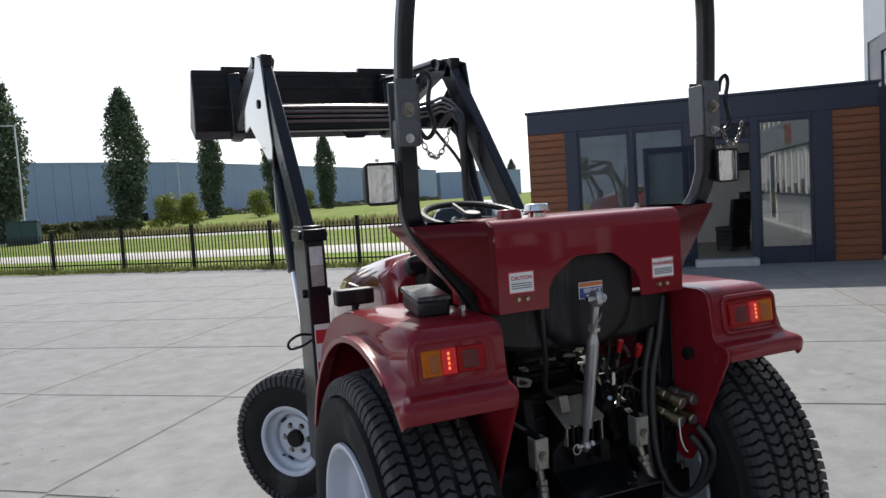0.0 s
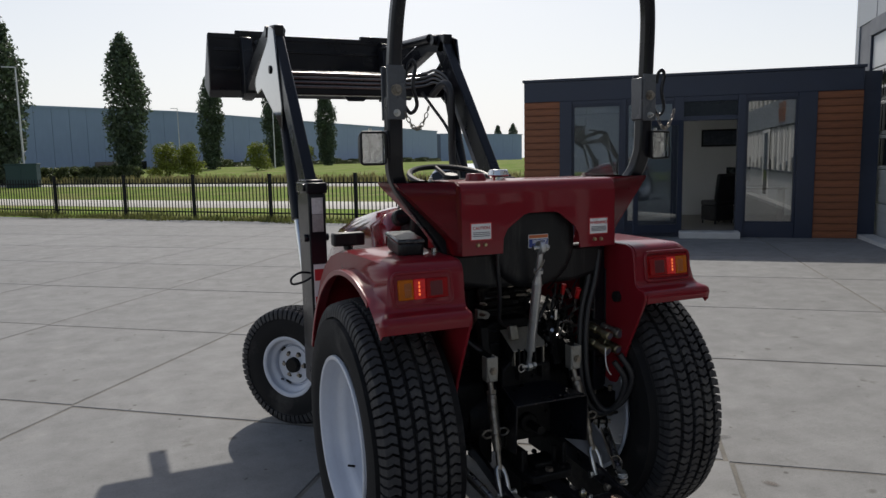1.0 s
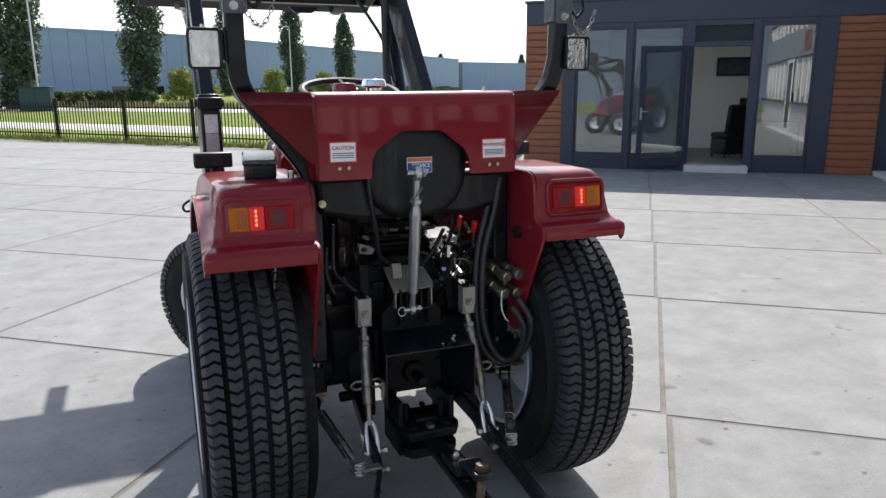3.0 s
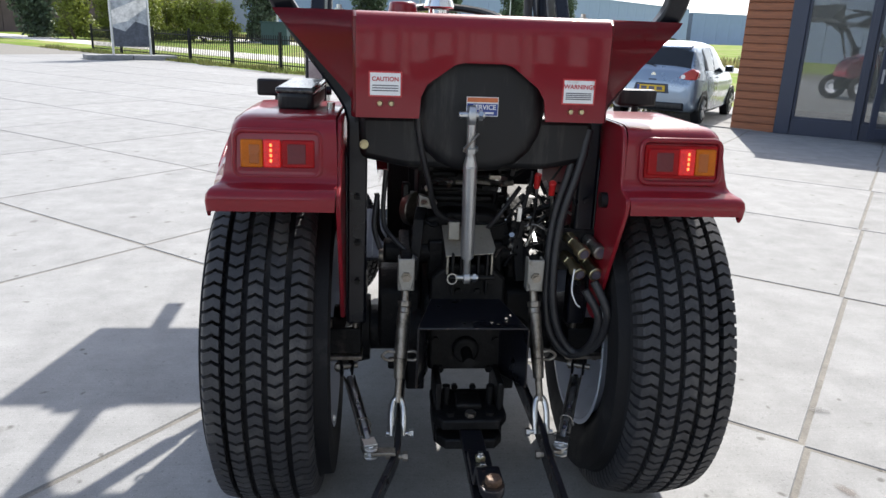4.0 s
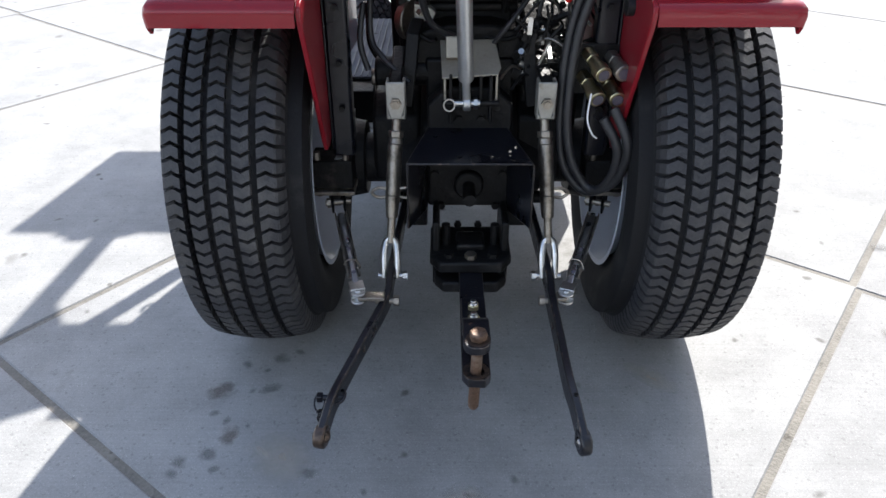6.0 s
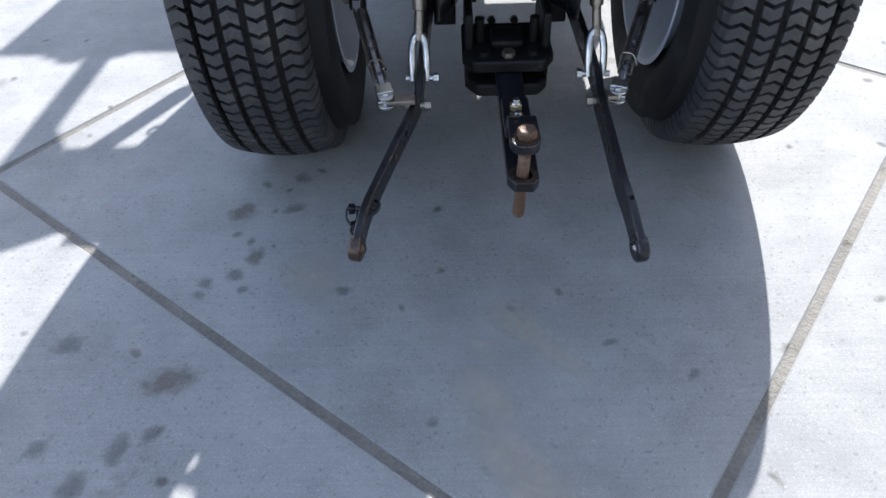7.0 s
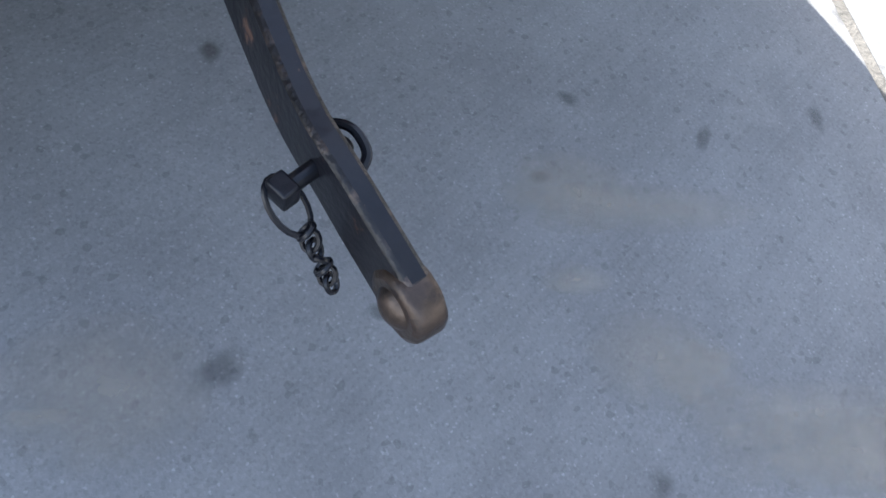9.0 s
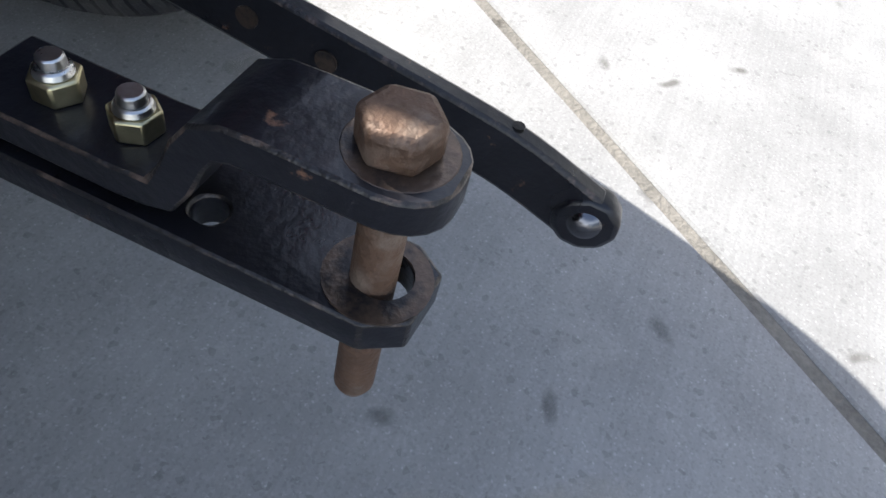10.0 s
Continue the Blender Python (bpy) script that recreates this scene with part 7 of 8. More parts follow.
for s in (-1, 1):
    bm = B()
    prism(bm, [(-0.14, 0.80), (-0.165, 0.86), (-0.06, 0.92), (-0.03, 0.80)], "x", s * 0.072 - 0.004, s * 0.072 + 0.004)
    part("plate_cheek", bm, GREASY, hitch, bevel=0.002)
# bent bare bracket by the axle and the plate that holds the stay
bm = B()
sweep(bm, [(-0.318, -0.10, 0.745), (-0.322, -0.10, 0.66), (-0.345, -0.105, 0.622), (-0.400, -0.11, 0.605)], rect_section(0.05, 0.006), side=(0, 1, 0))
part("bent_bracket", bm, GALV, hitch, "bare bent steel bracket", bevel=0.0015)
bm = B()
sweep(bm, [Vector((-0.056, -0.20, 0.800)) + Vector((0.014 * math.cos(a), 0, 0.016 * math.sin(a))) for a in [2 * math.pi * i / 20 for i in range(20)]], ring_section(0.0022, 6), closed=True)
part("pin_ring", bm, ZINC, hitch)

# -- drawbar with clevis and pin --
draw = new("drawbar")
draw.parent = tractor
draw.location = (0.004, 0.004, -0.007)
tagged(draw, "black drawbar with a raised clevis and a rusty hitch pin")
def plate(bm, outline, holes, z0, z1, n=20):
    """A flat plate with round holes right through it, holes as (x, y, radius)."""
    loops = [outline] + [[(x + r * math.cos(2 * math.pi * k / n), y + r * math.sin(2 * math.pi * k / n)) for k in range(n)] for x, y, r in holes]
    edges, sides = [], []
    for loop in loops:
        vs = [bm.verts.new((x, y, z1)) for x, y in loop]
        edges += [bm.edges.new((vs[k], vs[(k + 1) % len(vs)])) for k in range(len(vs))]
        sides.append((vs, [bm.verts.new((x, y, z0)) for x, y in loop]))
    made = bmesh.ops.triangle_fill(bm, edges=edges, use_beauty=True)["geom"]
    below = {a: b for tops, lows in sides for a, b in zip(tops, lows)}
    for f in [g for g in made if isinstance(g, bmesh.types.BMFace)]:
        bm.faces.new([below[v] for v in f.verts][::-1])
    for tops, lows in sides:
        for k in range(len(tops)):
            j = (k + 1) % len(tops)
            bm.faces.new((tops[k], tops[j], lows[j], lows[k]))


bm = B()
plate(bm, [(-0.032, -0.20), (-0.032, -0.746), (-0.018, -0.768), (0.020, -0.770), (0.033, -0.751), (0.032, -0.20)], [(0.003, -0.742, 0.0168), (-0.006, -0.640, 0.0105)], 0.355, 0.379)
part("bar", bm, WORN, draw, "flat black drawbar, worn at its end", bevel=0.002, edge=CHIPPED)
bm = B()
plate(bm, [(0.0305 * math.cos(2 * math.pi * k / 28), -0.740 + 0.0305 * math.sin(2 * math.pi * k / 28)) for k in range(28)], [(0.003, -0.742, 0.0172)], 0.3788, 0.3802)
part("worn_ring", bm, EYEWORN, draw, "bare rusty ring round the pin hole")
def strap(bm, line, thick):
    """A bent strap along (y, z, half width), with its thickness across the bend."""
    rows = []
    for k, (y, z, w) in enumerate(line):
        a, b = line[max(0, k - 1)], line[min(len(line) - 1, k + 1)]
        d = Vector((0, b[0] - a[0], b[1] - a[1])).normalized()
        n = Vector((0, d.z, -d.y)) * thick / 2
        rows.append([bm.verts.new(Vector((x, y, z)) + n * q) for x, q in ((-w, 1), (w, 1), (w, -1), (-w, -1))])
    for a, b in zip(rows, rows[1:]):
        for i in range(4):
            bm.faces.new((a[i], a[(i + 1) % 4], b[(i + 1) % 4], b[i]))
    bm.faces.new(rows[0])
    bm.faces.new(rows[-1])


bm = B()
strap(bm, [(-0.50, 0.4005, 0.030), (-0.600, 0.4000, 0.030), (-0.617, 0.4015, 0.030), (-0.629, 0.404, 0.030), (-0.639, 0.420, 0.030), (-0.649, 0.442, 0.030), (-0.658, 0.455, 0.030), (-0.671, 0.4605, 0.030), (-0.69, 0.4615, 0.030), (-0.742, 0.4615, 0.0305),
           (-0.752, 0.4615, 0.0290), (-0.760, 0.4615, 0.0255), (-0.766, 0.4615, 0.0205), (-0.770, 0.4615, 0.0140), (-0.772, 0.4615, 0.0060)], 0.021)
part("clevis_plate", bm, WORN, draw, "bent black clevis plate with chipped rounded edges", bevel=0.003, edge=CHIPPED, smooth=50)
bm = B()
cyl(bm, (0.002, -0.740, 0.4705), (0.002, -0.740, 0.4722), 0.0275, n=28)
part("pin_washer", bm, EYEWORN, draw, "worn bright ring under the pin head", bevel=0.001)
bm = B()
cyl(bm, (0.003, -0.738, 0.470), (0.003, -0.738, 0.491), 0.0215, n=6, turn=0.3)
part("pin_head", bm, RUST, draw, "rusty hexagon pin head", bevel=0.004)
bm = B()
cyl(bm, (-0.004, -0.737, 0.273), (0.003, -0.738, 0.474), 0.0130, n=18)
cyl(bm, (-0.0042, -0.737, 0.266), (-0.004, -0.737, 0.273), 0.0100, 0.0130, 18)
part("pin_shank", bm, RUST, draw, "brown rusty pin shank")
for y in (-0.547, -0.596):
    bm = B()
    cyl(bm, (-0.001, y, 0.4110), (-0.001, y, 0.4255), 0.0146, n=6, turn=0.5 if y > -0.57 else 0.1)
    nut = part("lock_nut", bm, BRASSY, draw, "yellow zinc lock nut", bevel=0.0015)
    bm = B()
    cyl(bm, (-0.001, y, 0.4255), (-0.001, y, 0.4300), 0.0112, 0.0096, 18)
    cyl(bm, (-0.001, y, 0.4300), (-0.001, y, 0.4365), 0.0080, 0.0072, n=14)
    part("bolt_end", bm, ZINC, nut, bevel=0.001)
bm = B()
for s in (-1, 1):
    box(bm, (s * 0.095 - 0.010, -0.28, 0.30), (s * 0.095 + 0.010, -0.10, 0.50))
prism(bm, [(-0.112, -0.14), (0.112, -0.14), (0.112, -0.30), (0.085, -0.345), (-0.085, -0.345), (-0.112, -0.30)], "z", 0.380, 0.412)
prism(bm, [(-0.100, -0.14), (0.100, -0.14), (0.100, -0.31), (0.075, -0.345), (-0.075, -0.345), (-0.100, -0.31)], "z", 0.315, 0.348)
box(bm, (-0.04, -0.28, 0.41), (0.04, -0.20, 0.43))
part("drawbar_bracket", bm, GREASY, draw, "greasy black drawbar bracket", bevel=0.006)
for s in (-1, 1):
    bm = B()
    cyl(bm, (s * 0.068, -0.24, 0.41), (s * 0.068, -0.24, 0.475), 0.012, n=12)
    part("bracket_pin", bm, GREASY, draw)
    bm = B()
    cyl(bm, (s * 0.060, -0.31, 0.412), (s * 0.060, -0.31, 0.424), 0.014, n=6)
    part("bracket_bolt", bm, GREASY, draw)
bm = B()
cyl(bm, (0, -0.315, 0.412), (0, -0.315, 0.425), 0.017, n=6)
part("bracket_bolt", bm, DULLSTEEL, draw)

# -- hydraulic couplers and hoses --
hyd = new("hydraulic_couplers")
hyd.parent = tractor
tagged(hyd, "hydraulic quick couplers with black hoses")
bm = B()
cbox(bm, (0.325, -0.16, 0.885), (0.13, 0.02, 0.13))
part("coupler_plate", bm, GREASY, hyd, bevel=0.003)
for x, z, d, capped in ((0.292, 0.928, (0.25, -1, -0.25), True), (0.352, 0.920, (0.12, -1, -0.12), False), (0.285, 0.870, (0.25, -1, -0.3), True), (0.345, 0.862, (0.12, -1, -0.2), True)):
    d = Vector(d).normalized()
    p = Vector((x, -0.17, z))
    bm = B()
    cyl(bm, p, p + d * 0.04, 0.019, n=6)
    cyl(bm, p + d * 0.04, p + d * 0.075, 0.0165, n=20)
    cyl(bm, p + d * 0.075, p + d * 0.108, 0.021, n=20)
    part("coupler", bm, BRASSY if capped else DULLSTEEL, hyd, "yellow zinc quick coupler" if capped else "bare steel quick coupler", bevel=0.0025)
    bm = B()
    cyl(bm, p + d * 0.1085, p + d * 0.1095, 0.014, n=18)
    part("coupler_mouth", bm, INK, hyd)
for k, (pts, r) in enumerate((
        ([(0.345, -0.30, 0.83), (0.385, -0.33, 0.74), (0.375, -0.29, 0.63), (0.325, -0.23, 0.575), (0.268, -0.21, 0.66), (0.250, -0.20, 0.80), (0.262, -0.19, 0.98), (0.300, -0.19, 1.13), (0.325, -0.18, 1.25)], 0.0125),
        ([(0.325, -0.29, 0.80), (0.366, -0.31, 0.72), (0.358, -0.27, 0.61), (0.312, -0.21, 0.56), (0.250, -0.19, 0.64), (0.235, -0.18, 0.80), (0.245, -0.17, 0.98), (0.280, -0.17, 1.13), (0.305, -0.16, 1.24)], 0.0125),
        ([(-0.178, -0.225, 1.40), (-0.172, -0.222, 1.30), (-0.160, -0.205, 1.20), (-0.130, -0.16, 1.08), (-0.10, -0.10, 0.98), (-0.02, -0.06, 0.93)], 0.009),
        ([(-0.255, -0.06, 1.10), (-0.262, -0.07, 0.95), (-0.235, -0.10, 0.90), (-0.16, -0.14, 0.84)], 0.0075),
        ([(-0.28, -0.05, 1.02), (-0.29, -0.08, 0.93), (-0.27, -0.10, 0.86)], 0.008),
        ([(0.16, -0.05, 1.05), (0.10, -0.09, 0.98), (0.06, -0.07, 0.92)], 0.007))):
    bm = B()
    tube(bm, pts, r, 10)
    part("hose", bm, HOSE, hyd, "black rubber hydraulic hose")
bm = B()
tube(bm, [(0.29, -0.28, 0.86), (0.285, -0.29, 0.80), (0.30, -0.29, 0.76), (0.315, -0.285, 0.745)], 0.0022, 6)
part("tether", bm, LABEL, hyd, "thin pale tether")

# -- control levers and linkage at the right of the seat --
lev = new("control_levers")
lev.parent = tractor
tagged(lev, "control levers with red grips and a bare steel linkage")
for p, q in (((0.205, -0.03, 0.88), (0.203, -0.10, 1.085)), ((0.255, -0.05, 0.88), (0.235, -0.16, 1.075))):
    bm = B()
    tube(bm, [p, Vector(p).lerp(Vector(q), 0.5) + Vector((0.006, 0, 0)), q], 0.005, 8)
    part("lever", bm, ZINC, lev)
    bm = B()
    d = (Vector(q) - Vector(p)).normalized()
    cyl(bm, Vector(q) - d * 0.03, Vector(q) + d * 0.02, 0.009, 0.011, 12)
    part("grip", bm, mat("red_grip", (0.55, 0.02, 0.02), 0.35, bump=0.02), lev, "red plastic lever grip", bevel=0.003)
rnd = random.Random(4)
for k in range(34):
    x, z = rnd.uniform(0.13, 0.28), rnd.uniform(0.82, 0.99)
    p = Vector((x, rnd.uniform(-0.12, -0.02), z))
    ax = Vector((rnd.uniform(-1, 1), rnd.uniform(-1, 0.2), rnd.uniform(-0.6, 0.6))).normalized()
    bm = B()
    if k % 3:
        cyl(bm, p, p + ax * rnd.uniform(0.02, 0.06), rnd.uniform(0.006, 0.012), n=rnd.choice((6, 12)))
    else:
        tube(bm, [p, p + ax * 0.05 + Vector((0, 0, 0.02)), p + ax * 0.10], 0.004, 6)
    part("linkage_piece", bm, rnd.choice((ZINC, DULLSTEEL, GREASY, GREASY, GREASY)), lev)
for z, y, r in ((1.022, 0.05, 0.010), (0.990, 0.05, 0.013), (1.075, 0.02, 0.011)):
    bm = B()
    cyl(bm, (-0.14, y, z), (0.13, y, z), r, n=10)
    part("seat_cross_bar", bm, GREASY, lev, bevel=0.002)
for x, z, dx in ((-0.125, 1.03, 0.0), (-0.09, 1.055, 0.03), (0.075, 1.05, 0.03), (0.10, 1.03, 0.0), (0.115, 1.065, -0.02), (-0.14, 0.985, 0.01), (0.04, 1.075, 0.03), (0.135, 1.0, 0.0)):
    bm = B()
    cyl(bm, (x - 0.5 * dx, 0.02, z), (x + dx, -0.015, z + 0.004), 0.008, n=6)
    cyl(bm, (x + dx, -0.015, z + 0.004), (x + dx * 1.3, -0.03, z + 0.004), 0.005, n=10)
    part("seat_bolt", bm, ZINC if x > -0.1 else DULLSTEEL, lev)
for x in (-0.115, 0.095):
    bm = B()
    tube(bm, [(x, 0.03, 0.98), (x * 1.05, 0.01, 1.06), (x * 1.1, 0.0, 1.12)], 0.009, 8)
    part("seat_stay", bm, GREASY, lev)
bm = B()
cyl(bm, (-0.275, 0.03, 0.800), (-0.185, 0.03, 0.800), 0.024, n=18)
cyl(bm, (-0.205, 0.03, 0.800), (-0.185, 0.03, 0.800), 0.032, n=18)
part("cross_shaft", bm, DULLSTEEL, lev, "grey cross shaft end", bevel=0.003)
bm = B()
prism(bm, [(-0.150, 0.965), (-0.150, 1.010), (-0.105, 0.998), (-0.090, 0.985), (-0.100, 0.965)], "y", 0.00, 0.03)
part("grey_bracket", bm, GALVPLATE, lev, "grey sheet bracket below the seat", bevel=0.003)
for k in range(46):
    x, z = rnd.uniform(0.12, 0.275), rnd.uniform(0.86, 1.09)
    p = Vector((x, rnd.uniform(-0.13, 0.0), z))
    ax = Vector((rnd.uniform(-1, 1), rnd.uniform(-0.6, 0.3), rnd.uniform(-1, 1))).normalized()
    bm = B()
    if k % 4 == 0:
        tube(bm, [p, p + ax * 0.035 + Vector((0.01, 0, 0.012)), p + ax * 0.09], 0.0035, 6)
    elif k % 4 == 1:
        cyl(bm, p, p + Vector((0, -0.012, 0)), 0.010, n=6)
        cyl(bm, p + Vector((0, -0.012, 0)), p + Vector((0, -0.022, 0)), 0.005, n=8)
    elif k % 4 == 2:
        cbox(bm, p, (0.012, 0.006, rnd.uniform(0.03, 0.07)), Matrix.Rotation(rnd.uniform(-0.7, 0.7), 4, "Y"))
    else:
        cyl(bm, p, p + ax * rnd.uniform(0.015, 0.04), rnd.uniform(0.005, 0.009), n=10)
    part("linkage_piece", bm, rnd.choice((ZINC, GREASY, GREASY, GREASY, GREASY)), lev)
for k in range(16):
    p = Vector((rnd.uniform(-0.15, 0.12), rnd.uniform(-0.03, 0.03), rnd.uniform(1.03, 1.10)))
    bm = B()
    if k % 2:
        cyl(bm, p, p + Vector((rnd.uniform(-0.05, 0.05), -0.01, rnd.uniform(-0.01, 0.01))), rnd.uniform(0.005, 0.009), n=8)
    else:
        cbox(bm, p, (rnd.uniform(0.02, 0.05), 0.006, 0.012))
    part("seat_spring_piece", bm, rnd.choice((DULLSTEEL, GREASY, GREASY)), lev)
# pedals, drum and slanting struts seen past the hitch
for pts, r in (([(-0.283, 0.06, 1.00), (-0.280, 0.06, 0.965), (-0.278, 0.06, 0.885), (-0.243, 0.06, 0.825), (-0.175, 0.05, 0.760)], 0.008), ([(-0.192, 0.10, 1.03), (-0.190, 0.10, 0.98), (-0.186, 0.10, 0.86), (-0.158, 0.10, 0.80)], 0.010)):
    bm = B()
    tube(bm, pts, r, 8)
    part("pedal_rod", bm, GREASY, lev, "bent black pedal rod")
bm = B()
cbox(bm, (-0.188, 0.10, 0.975), (0.028, 0.02, 0.11))
part("pedal_pad", bm, PLASTIC, lev, "black pedal pad", bevel=0.008)
bm = B()
cyl(bm, (-0.172, 0.12, 0.938), (-0.150, 0.10, 0.940), 0.058, n=26)
cyl(bm, (-0.150, 0.10, 0.940), (-0.085, 0.10, 0.945), 0.045, 0.016, 26)
part("brake_drum", bm, DULLSTEEL, lev, "grey conical drum", bevel=0.004)
for s in (-1, 1):
    bm = B()
    sweep(bm, [(s * 0.140, 0.00, 0.955), (s * 0.152, -0.05, 0.935), (s * 0.160, -0.075, 0.86), (s * 0.172, -0.09, 0.76)], rect_section(0.034, 0.040), side=(1, 0, 0))
    part("rocker_strut", bm, GREASY, lev, bevel=0.003)
# black box added as a dark backing for the levers
bm = B()
prism(bm, [(0.02, 0.60), (0.02, 0.93), (0.10, 0.99), (0.30, 0.99), (0.34, 0.60)], "x", 0.145, 0.315)
part("valve_housing", bm, GREASY, lev, "black box added to darken the gap behind the levers", bevel=0.01)
# blocks added on both sides to cover bright ground and darken the gaps
bm = B()
prism(bm, [(0.46, 0.62), (0.44, 0.95), (0.50, 1.12), (0.62, 1.12), (0.64, 0.62)], "x", -0.245, -0.165)
part("side_frame", bm, GREASY, lev, "black block added to darken the gap beside the foot plate", bevel=0.01)
bm = B()
prism(bm, [(0.46, 0.62), (0.44, 0.95), (0.50, 1.10), (0.62, 1.10), (0.64, 0.62)], "x", 0.165, 0.33)
part("side_frame", bm, GREASY, lev, bevel=0.01)
bm = B()
box(bm, (-0.115, 0.06, 0.86), (0.115, 0.09, 1.10))
part("seat_panel", bm, GREASY, lev, "black panel below the seat", bevel=0.004)
for pts, r, m in (([(0.10, -0.02, 0.935), (0.15, -0.04, 0.945), (0.205, -0.05, 0.955)], 0.0045, ZINC), ([(0.04, -0.03, 0.93), (0.10, -0.04, 0.925), (0.18, -0.05, 0.965)], 0.006, GREASY), ([(-0.155, -0.03, 0.95), (-0.11, -0.05, 0.925), (-0.09, -0.06, 0.93)], 0.006, GREASY),
                  ([(0.198, -0.05, 1.10), (0.193, -0.05, 1.06), (0.179, -0.05, 1.0), (0.172, -0.05, 0.93)], 0.0065, HOSE)):
    bm = B()
    tube(bm, pts, r, 8)
    part("control_rod", bm, m, lev)
bm = B()
cyl(bm, (-0.318, -0.197, 1.195), (-0.318, -0.165, 1.195), 0.0125, n=18)
cyl(bm, (-0.318, -0.206, 1.195), (-0.318, -0.195, 1.195), 0.0085, n=6)
part("post_bolt", bm, BRASSY, rops)

# -- front loader --
load = new("front_loader")
load.parent = tractor
tagged(load, "black front loader with raised bucket")
LX = 0.56
for s in (-1, 1):
    x = s * LX
    # mast
    bm = B()
    prism(bm, [(1.02, 0.42), (1.30, 0.42), (1.30, 0.95), (1.315, 1.42), (1.28, 1.54), (1.08, 1.54), (1.055, 1.42), (1.05, 0.9)], "x", x - 0.045, x + 0.045)
    box(bm, (min(x, s * 0.15), 1.10, 0.44), (max(x, s * 0.15), 1.26, 0.56))
    part("mast", bm, BLACK, load, "black loader mast", bevel=0.006)
    if s < 0:
        bm = B()
        cbox(bm, (x, 1.0475, 1.405), (0.058, 0.004, 0.085))
        part("mast_label", bm, mat("grey_label", (0.58, 0.58, 0.57), 0.25, var=0.25, scale=14), load)
        bm = B()
        cbox(bm, (x, 1.0455, 1.315), (0.058, 0.004, 0.090))
        part("mast_label", bm, mat("dull_label", (0.34, 0.33, 0.32), 0.3, var=0.3, scale=14), load)
        bm = B()
        cbox(bm, (x, 1.036, 0.98), (0.07, 0.003, 0.24))
        part("mast_label", bm, LABEL, load, "white warning label")
        for k, z in enumerate((1.045, 0.90)):
            bm = B()
            cbox(bm, (x, 1.033, z), (0.062, 0.003, 0.06))
            part("label_field", bm, LABELRED, load)
        bm = B()
        tube(bm, [(x - 0.04, 1.08, 1.05), (x - 0.10, 1.06, 1.06), (x - 0.15, 1.05, 1.035), (x - 0.145, 1.05, 1.005), (x - 0.09, 1.055, 1.01), (x - 0.04, 1.07, 1.03)], 0.006, 8)
        part("mast_pin", bm, BLACK, load, "bent pin with handle")
    for py, pz in ((1.09, 1.50), (1.10, 1.235)):
        bm = B()
        cyl(bm, (x - 0.066, py, pz), (x + 0.066, py, pz), 0.020, n=18)
        part("pivot_pin", bm, BLACK, load, bevel=0.004)
    bm = B()
    box(bm, (x - 0.054, 1.040, 1.470), (x + 0.054, 1.30, 1.525))
    part("mast_head", bm, BLACK, load, bevel=0.006)
    # rising arm, knee and fore arm
    bm = B()
    sweep(bm, [(x, 1.12, 1.38), (x, 1.62, 2.00), (x, 1.95, 2.40)], rect_section(0.062, 0.135), side=(1, 0, 0))
    part("rising_arm", bm, BLACK, load, "black box section loader arm", bevel=0.008)
    bm = B()
    sweep(bm, [(x, 1.86, 2.40), (x, 2.15, 2.44), (x, 2.75, 2.32), (x, 3.22, 2.17)], rect_section(0.062, 0.12), side=(1, 0, 0))
    part("fore_arm", bm, BLACK, load, bevel=0.008)
    bm = B()
    prism(bm, [(1.80, 2.42), (1.92, 2.46), (1.97, 2.38), (2.22, 2.27), (2.42, 2.17), (2.34, 2.09), (2.20, 2.11), (2.06, 2.03), (1.86, 1.92), (1.70, 1.82), (1.68, 1.96)], "x", x + s * 0.033, x + s * 0.042)
    for v in bm.verts:
        v.co.x += s * 0.045 * (v.co.y - 1.72)
    part("gusset", bm, mat("glossy_black_paint", (0.010, 0.0105, 0.013), 0.05, bump=0.0, coat=1.0, rvar=0.02, spec=1.0), load, "glossy gusset plate at the knee", bevel=0.004)
    bm = B()
    cyl(bm, (x - 0.06, 2.00, 2.44), (x + 0.06, 2.00, 2.44), 0.035, n=18)
    part("knee_pin", bm, BLACK, load, bevel=0.003)
    bm = B()
    cyl(bm, (x - 0.06, 1.92, 2.20), (x + 0.06, 1.92, 2.20), 0.025, n=18)
    part("knee_pin", bm, BLACK, load, bevel=0.003)
    # lift cylinder
    bm = B()
    cyl(bm, (x + s * 0.0, 1.36, 0.86), (x, 1.62, 1.45), 0.022, n=16)
    part("cylinder_rod", bm, CHROME, load, "bright chromed lift rod")
    bm = B()
    cyl(bm, (x, 1.55, 1.30), (x, 1.86, 2.08), 0.036, n=18)
    part("lift_cylinder", bm, BLACK, load, "black lift cylinder", bevel=0.004)
    # bucket cylinder and link
    bm = B()
    cyl(bm, (x - s * 0.05, 2.05, 2.46), (x - s * 0.05, 2.65, 2.50), 0.030, n=16)
    part("bucket_cylinder", bm, BLACK, load)
    bm = B()
    cyl(bm, (x - s * 0.05, 2.60, 2.497), (x - s * 0.05, 3.10, 2.54), 0.016, n=14)
    part("bucket_rod", bm, CHROME, load, "chromed bucket rod")
    bm = B()
    prism(bm, [(3.02, 2.16), (3.02, 2.28), (3.08, 2.58), (3.19, 2.60), (3.20, 2.34), (3.23, 2.20), (3.20, 2.12), (3.10, 2.12)], "x", x - 0.05, x + 0.03)
    part("bucket_bracket", bm, BLACK, load, bevel=0.005)
